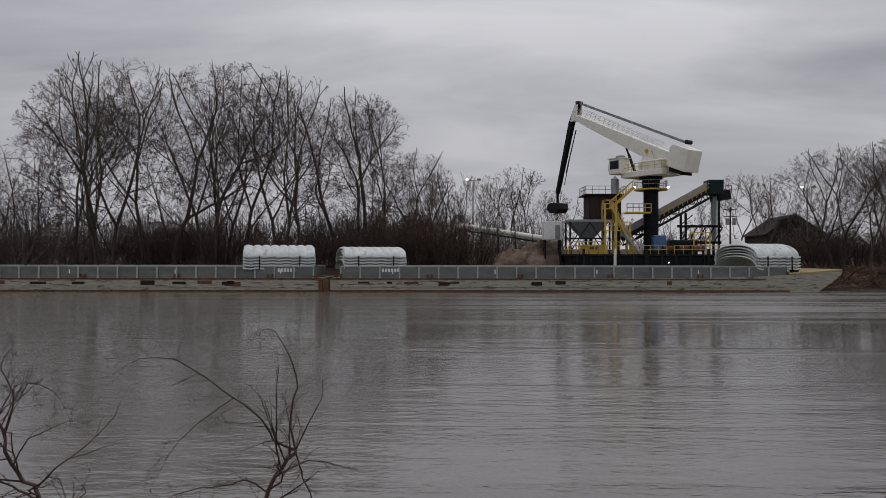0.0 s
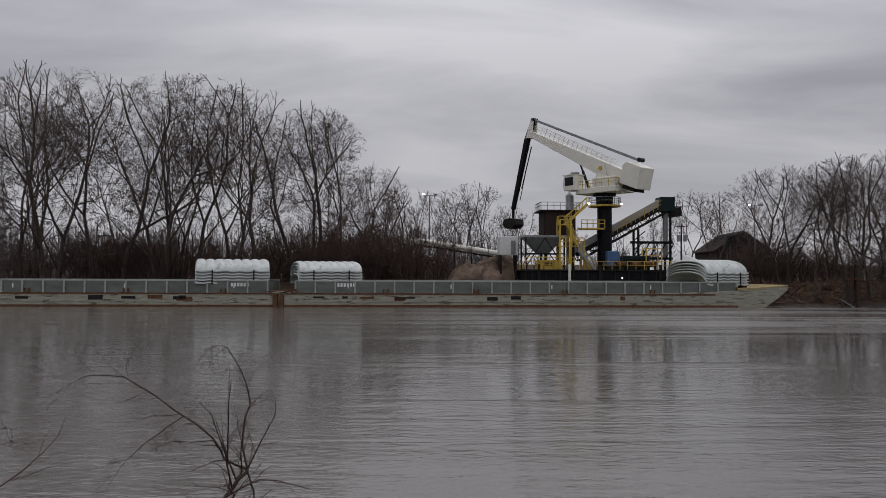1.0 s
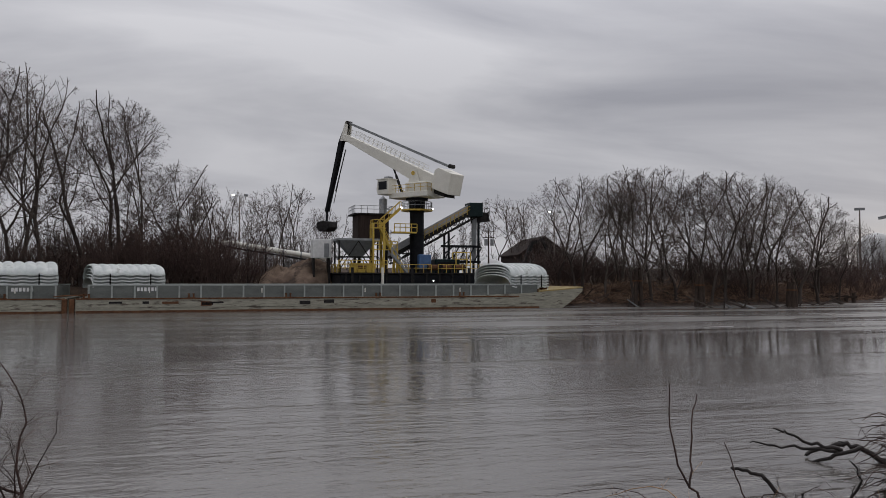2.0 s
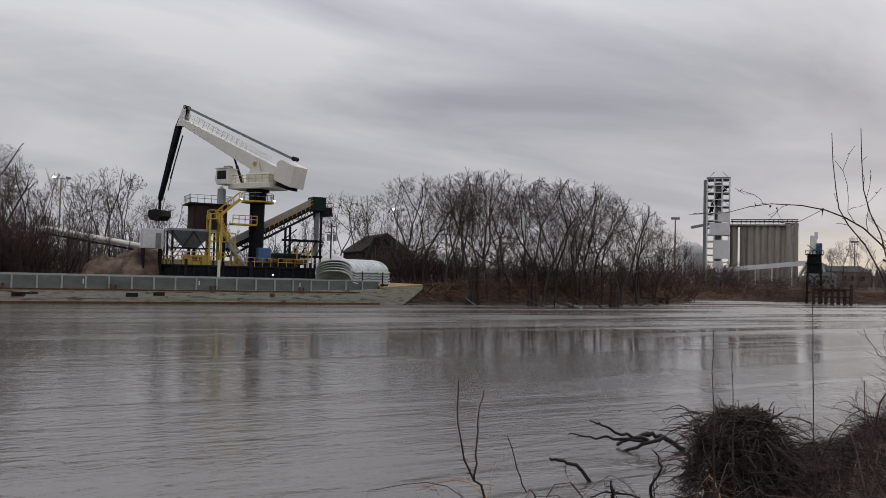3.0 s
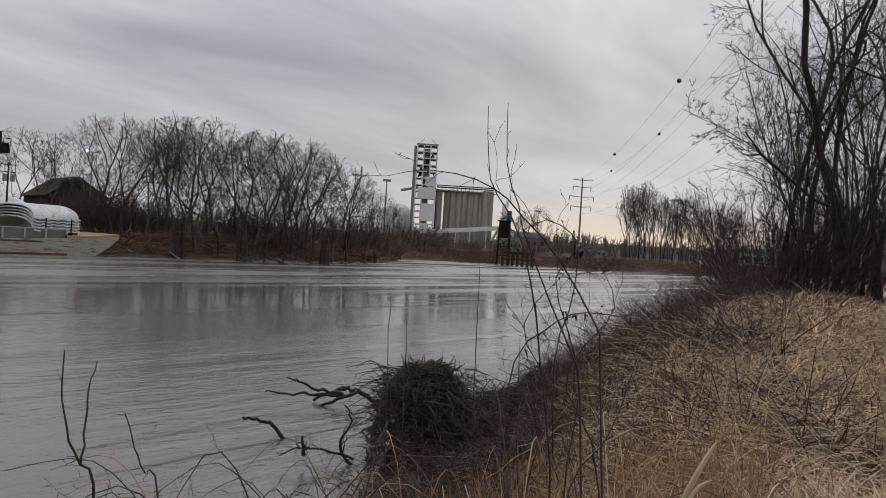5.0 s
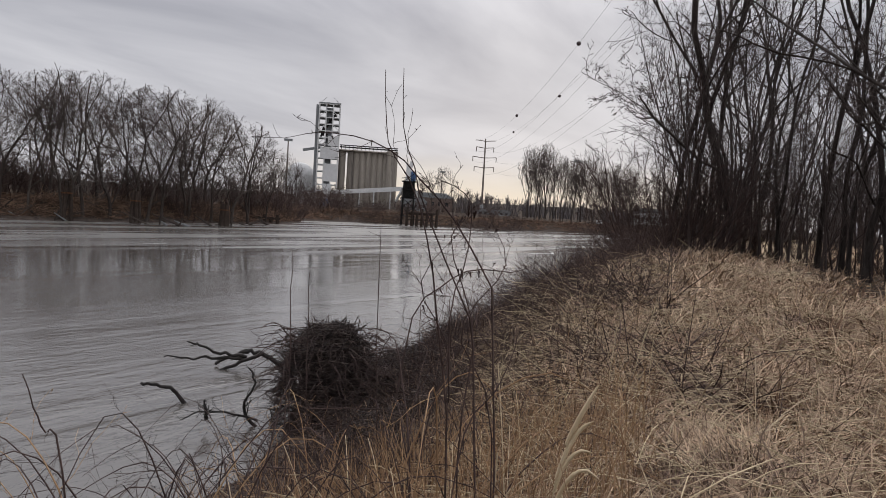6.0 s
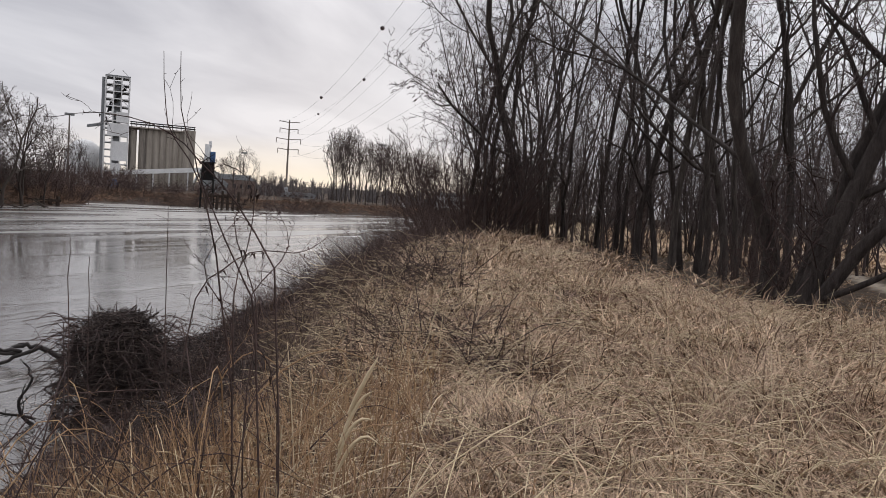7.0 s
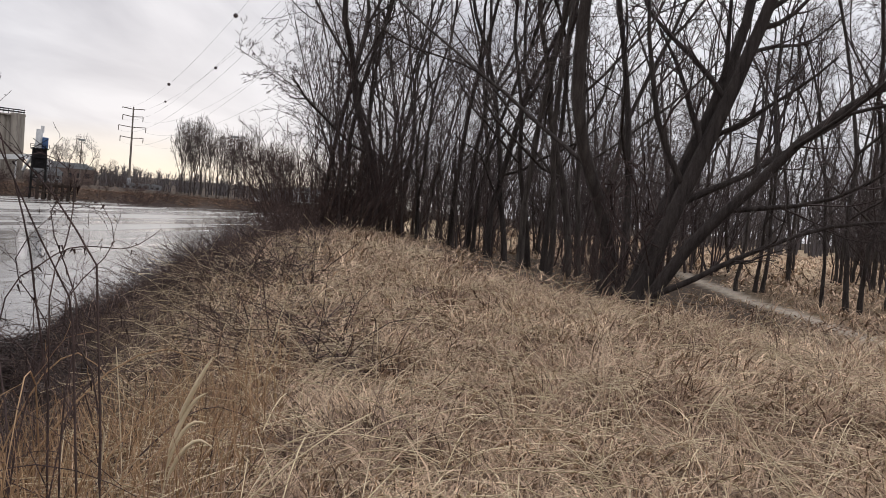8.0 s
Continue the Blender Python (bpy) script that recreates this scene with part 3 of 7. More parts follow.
def build_ground():
    az = np.concatenate([np.arange(-36, 122, 0.5), np.arange(122, 324, 5.0)])
    rad = 0.5 * 1.036 ** np.arange(0, 252)
    A, Rr = np.meshgrid(np.radians(az), rad)
    X, Y = np.sin(A) * Rr, np.cos(A) * Rr
    Z = ground_z(X, Y)
    k, n = X.shape
    i = np.arange(k * n).reshape(k, n)
    j = np.roll(i, -1, axis=1)
    F = np.stack([i[:-1], i[1:], j[1:], j[:-1]], -1).reshape(-1, 4)
    c = k * n
    V = np.concatenate([np.stack([X, Y, Z], -1).reshape(-1, 3), [[0, 0, ground_z(0, 0)]]])
    T = np.stack([i[0], j[0], np.full(n, c)], -1)
    me = fast_mesh("ground", [(V, F), (np.zeros((0, 3)), T - len(V))], smooth=True)
    x, y = V[:, 0], V[:, 1]
    a, b = -to_line(x, y, NEAR_SHORE), to_line(x, y, FAR_SHORE)
    woods = ramp01(-(y - 0.10 * x), -2.5, 1.0) * ramp01(x, 13, 19) * (1 - ramp01(-(y + 0.16 * x), 2.5, 5.5)) * (1 - ramp01(x, 38, 46))
    layers = {"straw": ramp01(a, 1.2, 3.4) * (1 - 0.85 * woods) + (0.10 + 0.14 * wobble(x, y, 4.0, 7.0)) * ramp01(b, 0.6, 3.0),
              "mud": np.maximum((1 - ramp01(a, 0.2, 1.4)) * (a > -30) * (b < -5), (1 - ramp01(b, 0.2, 2.0)) * (b > -5)),
              "hay": ramp01(a, 6, 9) * ramp01(x - 0.35 * np.minimum(y, 0), 42, 50),
              "path": 1 - ramp01(np.abs(to_line(x, y, PATH_LINE)), 0.28, 0.6)}
    for name, w in layers.items():
        at = me.attributes.new(name, "FLOAT", "POINT")
        at.data.foreach_set("value", np.clip(w, 0, 1).astype(np.float32))
    ob = put("ground", me, EARTH)
    tagged(ob, "uneven river bank of earth, dead grass and leaf litter", "ground", kind="structure")


build_ground()


def build_water():
    me = fast_mesh("water", [(np.array([(-2500, -2500, 0), (2500, -2500, 0), (2500, 2500, 0), (-2500, 2500, 0)], float), np.array([[0, 1, 2, 3]]))])
    tagged(put("water", me, WATER), "smooth brown river water with faint ripples", "water", kind="structure")


build_water()
# ---------- woods on the far bank ----------
def gz(x, y):
    return float(ground_z(x, y))


def tree_row():
    rng = random.Random(3)
    tall = [tree_kind(fork_tree(s, 22, 7, tr, 0.30, l, (8, 20), (24, 44), (34, 58), 0.03, 0.08, 0.019, 0.06, 5, (0.88, 0.79, 0.64), c, 0.36), "tall bare tree with spreading limbs on the far bank", group="trees on the far bank")
            for s, c, l, tr in ((11, 1, 0.05, 0.20), (12, 2, 0.16, 0.22), (13, 1, 0.03, 0.24), (14, 1, 0.08, 0.17), (15, 2, 0.2, 0.18))]
    # azimuth, distance, height
    rows = [(-25.9, 113, 27), (-23.8, 112, 31), (-21.6, 116, 29), (-19.6, 112, 28), (-17.2, 113, 29), (-14.6, 112, 29.5), (-12.4, 114, 28.5), (-10.6, 111, 27.5),
            (-8.2, 112, 25), (-6.4, 113, 26), (-4.4, 111, 25), (-29.5, 112, 19), (-31.5, 114, 19), (-34.5, 112, 20), (-2.0, 114, 17.5), (0.0, 118, 15.5), (-16, 119, 26), (-24.9, 119, 29)]
    places = []
    for az, r, h in rows:
        p = polar(az, r)
        places.append((p.x, p.y, gz(p.x, p.y), rng.uniform(0, 360), h / 22 * rng.uniform(0.85, 1.05), h / 22))
    # the wooded point downstream of the barge
    for az, r, h in ((25.9, 112, 15.5), (27.4, 110, 16), (29.3, 108, 16.5), (31.2, 107, 18), (32.6, 110, 18.5), (34.3, 112, 16), (36.4, 113, 17.5), (37.6, 116, 18.5), (39.4, 120, 16.5),
                     (41.0, 122, 16.5), (42.4, 124, 16.5), (43.6, 128, 15), (44.8, 132, 13), (30.4, 118, 17), (35.4, 121, 17), (38.6, 127, 17), (40.2, 130, 17), (33.4, 119, 18)):
        p = polar(az, r)
        places.append((p.x, p.y, gz(p.x, p.y), rng.uniform(0, 360), h / 22 * rng.uniform(1.0, 1.2), h / 22 * 1.04))
    spread_out(tall, places)
    slim = [tree_kind(fork_tree(s, 16, 6, 0.24, 0.20, 0.06, (6, 18), (20, 36), (28, 48), 0.05, 0.07, 0.026, 0.1, 5, (0.88, 0.78, 0.62), 1, 0.30), "slim bare tree with grey twigs among other trees", group="slim trees on the far bank") for s in (21, 22, 23)]
    places = []
    for az, r, h in ((3.6, 150, 17), (4.9, 150, 19), (6.3, 152, 18), (8.2, 160, 15), (9.6, 165, 14), (21.2, 160, 17.5), (22.6, 158, 17), (24.0, 162, 17.5), (1.6, 130, 15), (-1.0, 132, 15),
                     (57.0, 260, 15), (57.8, 262, 16), (56.2, 255, 12), (58.6, 250, 9), (59.6, 262, 9), (11, 190, 15), (13, 190, 13), (19, 185, 14), (26.5, 150, 14), (45.4, 200, 13), (46.1, 205, 14), (46.8, 210, 12), (47.6, 215, 9)):
        p = polar(az, r)
        places.append((p.x, p.y, gz(p.x, p.y), rng.uniform(0, 360), h / 16 * 1.05, h / 16))
    # grove on the point downstream
    for i in range(40):
        az, r = 64.0 + i * 0.21 + rng.uniform(-0.15, 0.15), rng.uniform(232, 262)
        h = (24.5 if az < 66 else 22.0 if az < 69 else 19) * rng.uniform(0.88, 1.06)
        p = polar(az, r)
        places.append((p.x, p.y, gz(p.x, p.y), rng.uniform(0, 360), h / 16 * 0.62, h / 16))
    spread_out(slim, places)
    brush = [shrub_kind(shrub_meshes(s, 5.0, 10, 0.45, 0.045, 6, 4, 2, 0.016, 1.2), "dense dark reddish leafless brush on the far bank", RED_TWIG, group="brush on the far bank") for s in (31, 32, 33)]
    places = []
    for i in range(160):
        az = rng.uniform(-34, 4) if i < 95 else rng.uniform(26.5, 47)
        if i < 95:
            r = rng.uniform(106, 124) / math.cos(radians(az)) ** 0.9
        else:
            r = rng.uniform(13, 28) + (105 if az < 40 else 105 + (az - 40) * 4.5)
        p = polar(az, r)
        s = rng.uniform(0.8, 1.7) if i < 95 else rng.uniform(0.7, 1.35)
        places.append((p.x, p.y, gz(p.x, p.y), rng.uniform(0, 360), s * 1.15, s))
    for i in range(56):
        az = rng.uniform(45.5, 63.5)
        r = {0: 175, 1: 190, 2: 200}[i % 3] + rng.uniform(0, 30)
        p = polar(az, r)
        s = rng.uniform(0.5, 1.0) * (1.3 if az < 49.5 else 0.95)
        places.append((p.x, p.y, gz(p.x, p.y), rng.uniform(0, 360), s * 1.6, s))
    for i in range(24):                                # thicket beside the gravel plant
        p = polar(rng.uniform(-6.5, 1.2), rng.uniform(105, 112))
        s = rng.uniform(1.2, 2.1)
        places.append((p.x, p.y, gz(p.x, p.y), rng.uniform(0, 360), s * 0.8, s))
    for i in range(10):
        p = polar(rng.uniform(24.5, 27.5), rng.uniform(112, 122))
        s = rng.uniform(0.9, 1.4)
        places.append((p.x, p.y, gz(p.x, p.y), rng.uniform(0, 360), s, s))
    for i in range(30):                                # low scrub below the grain elevator
        p = polar(rng.uniform(48.5, 63), rng.uniform(172, 205))
        s = rng.uniform(0.35, 0.75)
        if gz(p.x, p.y) > 0.6:
            places.append((p.x, p.y, gz(p.x, p.y), rng.uniform(0, 360), s * 2.2, s))
    spread_out(brush, places)


tree_row()


def far_woods():
    """Woods too far off to count: behind the far bank and on the hills at the horizon."""
    rng = np.random.default_rng(8)
    pieces = []
    for a0, a1, r0, r1, n, h0, h1 in ((-38, 9, 122, 180, 330, 7, 14), (14, 47, 140, 260, 80, 7, 13), (-38, 48, 260, 420, 70, 9, 15), (47, 77, 400, 560, 260, 9, 14), (46, 78, 800, 1150, 130, 10, 18),
                                     (75, 122, 128, 190, 420, 14, 23)):
        az, r, h = rng.uniform(a0, a1, n), rng.uniform(r0, r1, n), rng.uniform(h0, h1, n)
        x, y = np.sin(np.radians(az)) * r, np.cos(np.radians(az)) * r
        z = ground_z(x, y)
        for i in range(n):
            if z[i] < 1.0:
                continue
            P0, R0 = stems(rng, 2, h[i] * 0.8, 0.12, 0.3, 0.16 * r[i] / 200 + 0.06, k=4)
            w = 0.02 * r[i] / 120
            P1, R1 = sprout(rng, P0, R0, 8, 0.15, 1.0, 34, 0.42, 3, 0.1, 0.12, 0.5, w)
            P2, R2 = sprout(rng, P1, R1, 7, 0.15, 1.0, 38, 0.5, 2, 0, 0, 0.6, w)
            off = np.array([x[i], y[i], z[i]])
            for v, f in (tubes(P0, R0, 3), tubes(P1, R1, 3), spikes(P2, R2[:, 0])):
                pieces.append((v + off, f))
    ob = put("far_woods", fast_mesh("far_woods", pieces), FAR_WOOD)
    tagged(ob, "leafless woods beyond the river in haze-pale colour", "woods", kind="stuff")


far_woods()


def far_bank_litter():
    """Flood wrack, dead canes and sticks on the slope of the far bank."""
    rng = np.random.default_rng(44)
    n = 21000
    x = np.concatenate([rng.uniform(34, 150, 14000), rng.uniform(150, 262, 7000)])
    shore = np.interp(x, FAR_SHORE[:, 0], FAR_SHORE[:, 1])
    y = shore + rng.uniform(0.6, 10.0, n)
    z = ground_z(x, y)
    d = unit(rng.normal(size=(n, 3)) * np.array([1, 0.7, 0.32]))
    L = rng.uniform(0.5, 2.4, n)
    base = np.stack([x, y, z + rng.uniform(0, 0.25, n)], 1)
    P = np.stack([base + d * (L * f)[:, None] + np.array([0, 0, 0.15 * (1 - (2 * f - 1) ** 2)]) for f in (0, 0.5, 1)], 1)
    ob = put("wrack", fast_mesh("wrack", [tubes(P, rng.uniform(0.02, 0.055, n)[:, None] * np.array([[1, 0.9, 0.5]]), 3)]), LITTER)
    tagged(ob, "rusty brown flood wrack of sticks on the far bank", "driftwood", kind="stuff")


far_bank_litter()
# ---------- hopper barges ----------
BARGE = Matrix.Translation((-13.3, 88.2, 0)) @ Matrix.Rotation(radians(0.9), 4, "Z")    # local x runs along the side, y towards the far bank


def hull_mesh(length, width, rake):
    """Side profile with a raked, lifting bow at the right end."""
    bm = bmesh.new()
    top = [(0, 1.55), (length * 0.72, 1.6), (length * 0.86, 1.85), (length - 3.0, 2.25), (length, 2.55)] if rake else [(0, 1.55), (length, 1.55)]
    low = [(length, 2.15), (length - 1.2, 1.1), (length - 3.6, -0.5), (length - 6, -0.8), (0, -0.8)] if rake else [(length, -0.8), (0, -0.8)]
    prism(bm, [(x, z) for x, z in top] + low, 0, width)
    bmesh.ops.recalc_face_normals(bm, faces=bm.faces)
    return bm


def barge(at, length, rake, label, seed):
    rng = random.Random(seed)
    b = thing("barge", label, "barge", at, "moored hopper barges")
    w = 10.7
    part("hull", hull_mesh(length, w, rake), HULL, b, "scraped grey-green steel hull with rust streaks")
    x0, x1 = 1.2, length - (6.2 if rake else 1.0)
    bm = bmesh.new()                                     # hopper coaming
    for y0, y1 in ((0.55, 0.67), (w - 0.67, w - 0.55)):
        box(bm, x0, x1, y0, y1, 1.3, 2.9)
    for a, c in ((x0, x0 + 0.12), (x1 - 0.12, x1)):
        box(bm, a, c, 0.67, w - 0.67, 1.3, 2.9)
    part("coaming", bm, COAMING, b, "blue-grey coaming round the cargo hold")
    bm = bmesh.new()
    for y in (0.52, w - 0.72):
        box(bm, x0 - 0.05, x1 + 0.05, y, y + 0.2, 2.9, 3.02)
    part("coaming_cap", bm, RIB, b)
    me = None
    n = int((x1 - x0) / 2.2)
    for i in range(n + 1):                               # upright stiffeners
        x = x0 + (x1 - x0) * i / n
        if me is None:
            bm = bmesh.new()
            prism(bm, [(-0.06, 0), (0.06, 0), (0.06, 1.35), (-0.06, 1.35)], -0.17, 0.0)
            box(bm, -0.09, 0.09, -0.19, -0.16, 0, 1.35)
            me = bpy.data.meshes.new("stiffener")
            bm.to_mesh(me); bm.free()
        put("stiffener", me, RIB, b, m=Matrix.Translation((x, 0.55, 1.56)))
    bm = bmesh.new()
    box(bm, 0.05, length - (9 if rake else 0.05), -0.06, 0.0, 1.42, 1.58)
    part("rub_rail", bm, RUST, b)
    bm = bmesh.new()
    box(bm, 0.05, length - 5, -0.05, 0.0, 0.55, 0.66)
    part("lower_rub_rail", bm, HULL, b)
    part("boot_top", box(bmesh.new(), 0.02, length - (6.2 if rake else 0.02), -0.012, 0.0, -0.3, 0.22), RUST, b, "dark rusty band at the waterline")
    for i in range(9 if rake else 12):                   # pads and recesses along the side
        x, wd = rng.uniform(2, length - 9), rng.uniform(0.6, 1.9)
        bm = bmesh.new()
        box(bm, x, x + wd, -0.035, 0.0, 0.75 + rng.uniform(-0.1, 0.25), 1.12 + rng.uniform(0, 0.2))
        part("fender_plate", bm, DARK if i % 3 else RUST, b, "rusty fender plate")
    for i in range(6):                                   # bitts on the side deck
        x = 1.0 + (length - 7) * i / 5
        bm = bmesh.new()
        for k in (-0.25, 0.25):
            rod(bm, (x + k, 0.28, 1.5), (x + k, 0.28, 2.0 + (0.4 if rake and i == 5 else 0)), 0.1)
            rod(bm, (x + k, 0.28, 1.98), (x + k, 0.28, 2.04), 0.14)
        box(bm, x - 0.45, x + 0.45, 0.12, 0.44, 1.5, 1.62 + (0.4 if rake and i == 5 else 0))
        part("bitt", bm, RUST, b)
    for i in range(5):                                   # white draught marks
        bm = bmesh.new()
        x = length * (0.12 + 0.2 * i)
        box(bm, x, x + 0.12, 0.535, 0.548, 2.1, 2.6)
        part("mark", bm, WHITE, b, "short white painted bar")
    for x in ((6.0,) if rake else (length - 5.2,)):      # painted number, as bars
        for k in range(6):
            bm = bmesh.new()
            box(bm, x + k * 0.36, x + k * 0.36 + 0.24, 0.53, 0.548, 2.3, 2.7)
            part("painted_bar", bm, PALE, b, "small pale painted bar")
    if rake:
        bm = bmesh.new()
        prism(bm, [(length - 6.2, 2.06), (length - 3, 2.27), (length + 0.03, 2.57), (length + 0.03, 2.70), (length - 3, 2.42), (length - 6.2, 2.24)], -0.03, w + 0.03)
        part("bow_deck", bm, OCHRE, b, "worn yellow bow deck edge")
        bm = bmesh.new()
        box(bm, length - 5.0, length - 4.2, 1.5, 2.5, 2.2, 2.75)
        part("winch", bm, RUST, b)
    return b


barge(BARGE, 60.0, True, "long grey-green hopper barge with raked bow", 1)
barge(BARGE @ Matrix.Translation((-62.4, 0.2, 0)), 61.4, False, "grey-green hopper barge moored astern of another", 2)


def fleet_gap():
    """Rusty timber and wires between the two barges."""
    f = thing("rusty_fender", "rusty steel fender frame between two barges", "fender", BARGE)
    for x in (-1.3, -0.6):
        bm = bmesh.new()
        box(bm, x, x + 0.5, -0.25, 0.25, -0.5, 1.5)
        part("fender_post", bm, RUST, f, bevel=0.04)
    bm = bmesh.new()
    for i in range(5):
        rod(bm, (-2.2, 0.5 + i, 1.75), (1.4, 1.0 + i * 0.7, 1.9), 0.05, n=6)
    part("mooring_wire", bm, RUST, f)


fleet_gap()


def cover_mesh(length, span, rise, humps, z, bump):
    """One arched cover: an arch over y with rounded humps along x, and a flat flange."""
    nx, na = humps * 8 + 1, 20
    V, F = [], []
    for side, t in ((0, 0.0), (1, -0.07)):
        for i in range(nx):
            u = i / (nx - 1)
            bulge = bump * abs(math.sin(u * humps * math.pi)) ** 0.6
            for k in range(na + 1):
                a = math.pi * k / na
                c, s = math.cos(a), math.sin(a)
                yy = -math.copysign(abs(c) ** 0.85, c) * span / 2
                zz = abs(s) ** 0.75 * (rise + bulge) + t
                V.append((u * length, span / 2 + yy * (1 + t / span), z + zz))
    m = nx * (na + 1)
    for i in range(nx - 1):
        for k in range(na):
            a = i * (na + 1) + k
            F.append((a, a + 1, a + na + 2, a + na + 1))
            F.append((m + a, m + a + na + 1, m + a + na + 2, m + a + 1))
    for k in range(na):
        for base in (0, (nx - 1) * (na + 1)):
            a = base + k
            F.append((a, m + a, m + a + 1, a + 1))
    for i in range(nx - 1):
        for k in (0, na):
            a = i * (na + 1) + k
            F.append((a, a + na + 1, m + a + na + 1, m + a))
    return fast_mesh("cover", [(np.array(V), np.array(F))], smooth=True)


def cover_stack(at, length, label, span=9.4, rise=1.5, bump=0.2):
    s = thing("cover_stack", label, "barge cover", at, "stacks of barge covers")
    for i in range(5):
        put("cover", cover_mesh(length, span, rise, 8, 0.0, bump if i == 4 else 0.1), COVER, s, m=Matrix.Translation((0.06 * ((i * 7) % 3), 0, 3.05 - 0.42 + i * 0.34)))
        bm = bmesh.new()
        n, z = 40, 3.05 - 0.42 + i * 0.34
        top = [(u * length / n, z + 0.15 + 0.055 * math.cos(u / n * 10 * math.pi)) for u in range(n + 1)]
        prism(bm, top + [(x, zz - 0.15) for x, zz in reversed(top)], -0.42, 0.12)
        part("flange", bm, COVER, s)
    for x in (0.22, 0.78):
        bm = bmesh.new()
        box(bm, x * length, x * length + 0.14, -0.47, -0.42, 2.6, 4.2)
        part("strap", bm, DARK, s)
    return s


BASE = BARGE @ Matrix.Translation((0, 0.65, 0))
cover_stack(BASE @ Matrix.Translation((-10.25, 0, 0)) @ Matrix.Rotation(radians(12), 4, "Z"), 8.3, "stack of chalky white arched barge covers on a barge", rise=1.35, bump=0.22)
cover_stack(BASE @ Matrix.Translation((1.5, 0.3, 0)) @ Matrix.Rotation(radians(13), 4, "Z"), 7.4, "stack of chalky white arched covers with an open end", rise=1.15)
cover_stack(BASE @ Matrix.Translation((50.2, 0.2, 0)) @ Matrix.Rotation(radians(9), 4, "Z"), 5.6, "stack of pale arched covers near a barge's bow", rise=1.6)
# ---------- unloading plant behind the barge ----------
def hand_crane():
    c = thing("crane", "off-white balanced-boom crane on a black pedestal", "crane", Matrix.Translation((28.9, 106, 0)))
    bm = bmesh.new()
    rod(bm, (0, 0, 2.2), (0, 0, 13.4), 1.02, 1.02, 28)
    rod(bm, (0, 0, 2.2), (0, 0, 4.6), 1.5, 1.05, 28)
    for z in (6.0, 9.8, 13.3):
        rod(bm, (0, 0, z), (0, 0, z + 0.16), 1.12, 1.12, 28)
    part("pedestal", bm, BLACK, c, "black tubular pedestal")
    bm = bmesh.new()
    rod(bm, (0, 0, 13.42), (0, 0, 13.62), 2.3, 2.3, 16)
    part("walkway", bm, YELLOW, c)
    bm = bmesh.new()
    ring = [(2.2 * math.cos(i * math.pi / 8), 2.2 * math.sin(i * math.pi / 8), 13.62) for i in range(17)]
    railing(bm, ring, 1.1, 0.03, 1.0)
    part("railing", bm, STEEL, c, "thin grey handrail")
    bm = bmesh.new()
    rod(bm, (0, 0, 13.62), (0, 0, 15.1), 1.15, 1.25, 24)
    rod(bm, (0, 0, 15.0), (0, 0, 15.3), 1.6, 1.6, 24)
    part("slew_ring", bm, BLACK, c)
    for s in (-1, 1):
        bm = bmesh.new()
        box(bm, s * 2.35 - 0.15, s * 2.35 + 0.15, -0.35, -0.1, 13.75, 13.95)
        part("work_lamp", bm, LAMP_ON, c, "small lit work lamp")
    # upper works: local +x points along the boom
    turn = Matrix.Rotation(radians(180 - 55), 4, "Z")
    up = part("deck", box(bmesh.new(), -3.6, 3.6, -2.1, 2.1, 15.3, 16.1), WHITE, c, "off-white slewing deck", turn, 0.06)
    bm = bmesh.new()
    box(bm, -3.0, 1.0, -1.7, 1.5, 16.1, 17.5)
    part("engine_house", bm, WHITE, up, bevel=0.08)
    bm = bmesh.new()
    railing(bm, [(-3.5, -2.0, 16.1), (3.5, -2.0, 16.1), (3.5, 2.0, 16.1), (-3.5, 2.0, 16.1), (-3.5, -2.0, 16.1)], 1.05, 0.03, 1.1)
    part("deck_rail", bm, YELLOW, up)
    bm = bmesh.new()                                   # cab
    prism(bm, [(3.0, 15.9), (5.1, 15.9), (5.35, 16.7), (5.1, 18.1), (3.0, 18.1)], 1.0, 2.9)
    cab = part("cab", bm, WHITE, c, "off-white operator cab", turn, 0.05)
    for y0, y1, x0, x1 in ((0.985, 1.0, 3.3, 4.9), (2.9, 2.915, 3.3, 4.9)):
        part("side_window", box(bmesh.new(), x0, x1, y0, y1, 16.6, 17.8), GLASS, cab)
    bm = bmesh.new()
    prism(bm, [(5.13, 16.2), (5.37, 16.72), (5.14, 17.9), (5.1, 17.9), (5.32, 16.72), (5.1, 16.2)], 1.2, 2.7)
    part("front_window", bm, GLASS, cab)
    part("roof", box(bmesh.new(), 2.9, 5.3, 0.9, 3.0, 18.1, 18.2), WHITE, cab)
    part("air_conditioner", box(bmesh.new(), 3.3, 4.3, 1.5, 2.4, 18.2, 18.55), GREY, cab, bevel=0.04)
    # boom: a tapered box girder from the rear to the tip
    ax, az, bx, bz = -6.2, 16.2, 14.6, 25.9
    d = Vector((bx - ax, 0, bz - az)).normalized()
    nrm = Vector((-d.z, 0, d.x))
    L = (Vector((bx, 0, bz)) - Vector((ax, 0, az))).length

    def along(s, off):
        p = Vector((ax, 0, az)) + d * s + nrm * off
        return (p.x, p.z)

    bm = bmesh.new()
    prism(bm, [along(2, -0.75), along(7.5, -1.25), along(L, -0.45), along(L + 0.3, 0.1), along(L, 0.45), along(8, 0.75), along(2, 0.85)], -0.55, 0.55)
    boom = part("boom", bm, WHITE, c, "off-white tapered box boom", turn, 0.05)
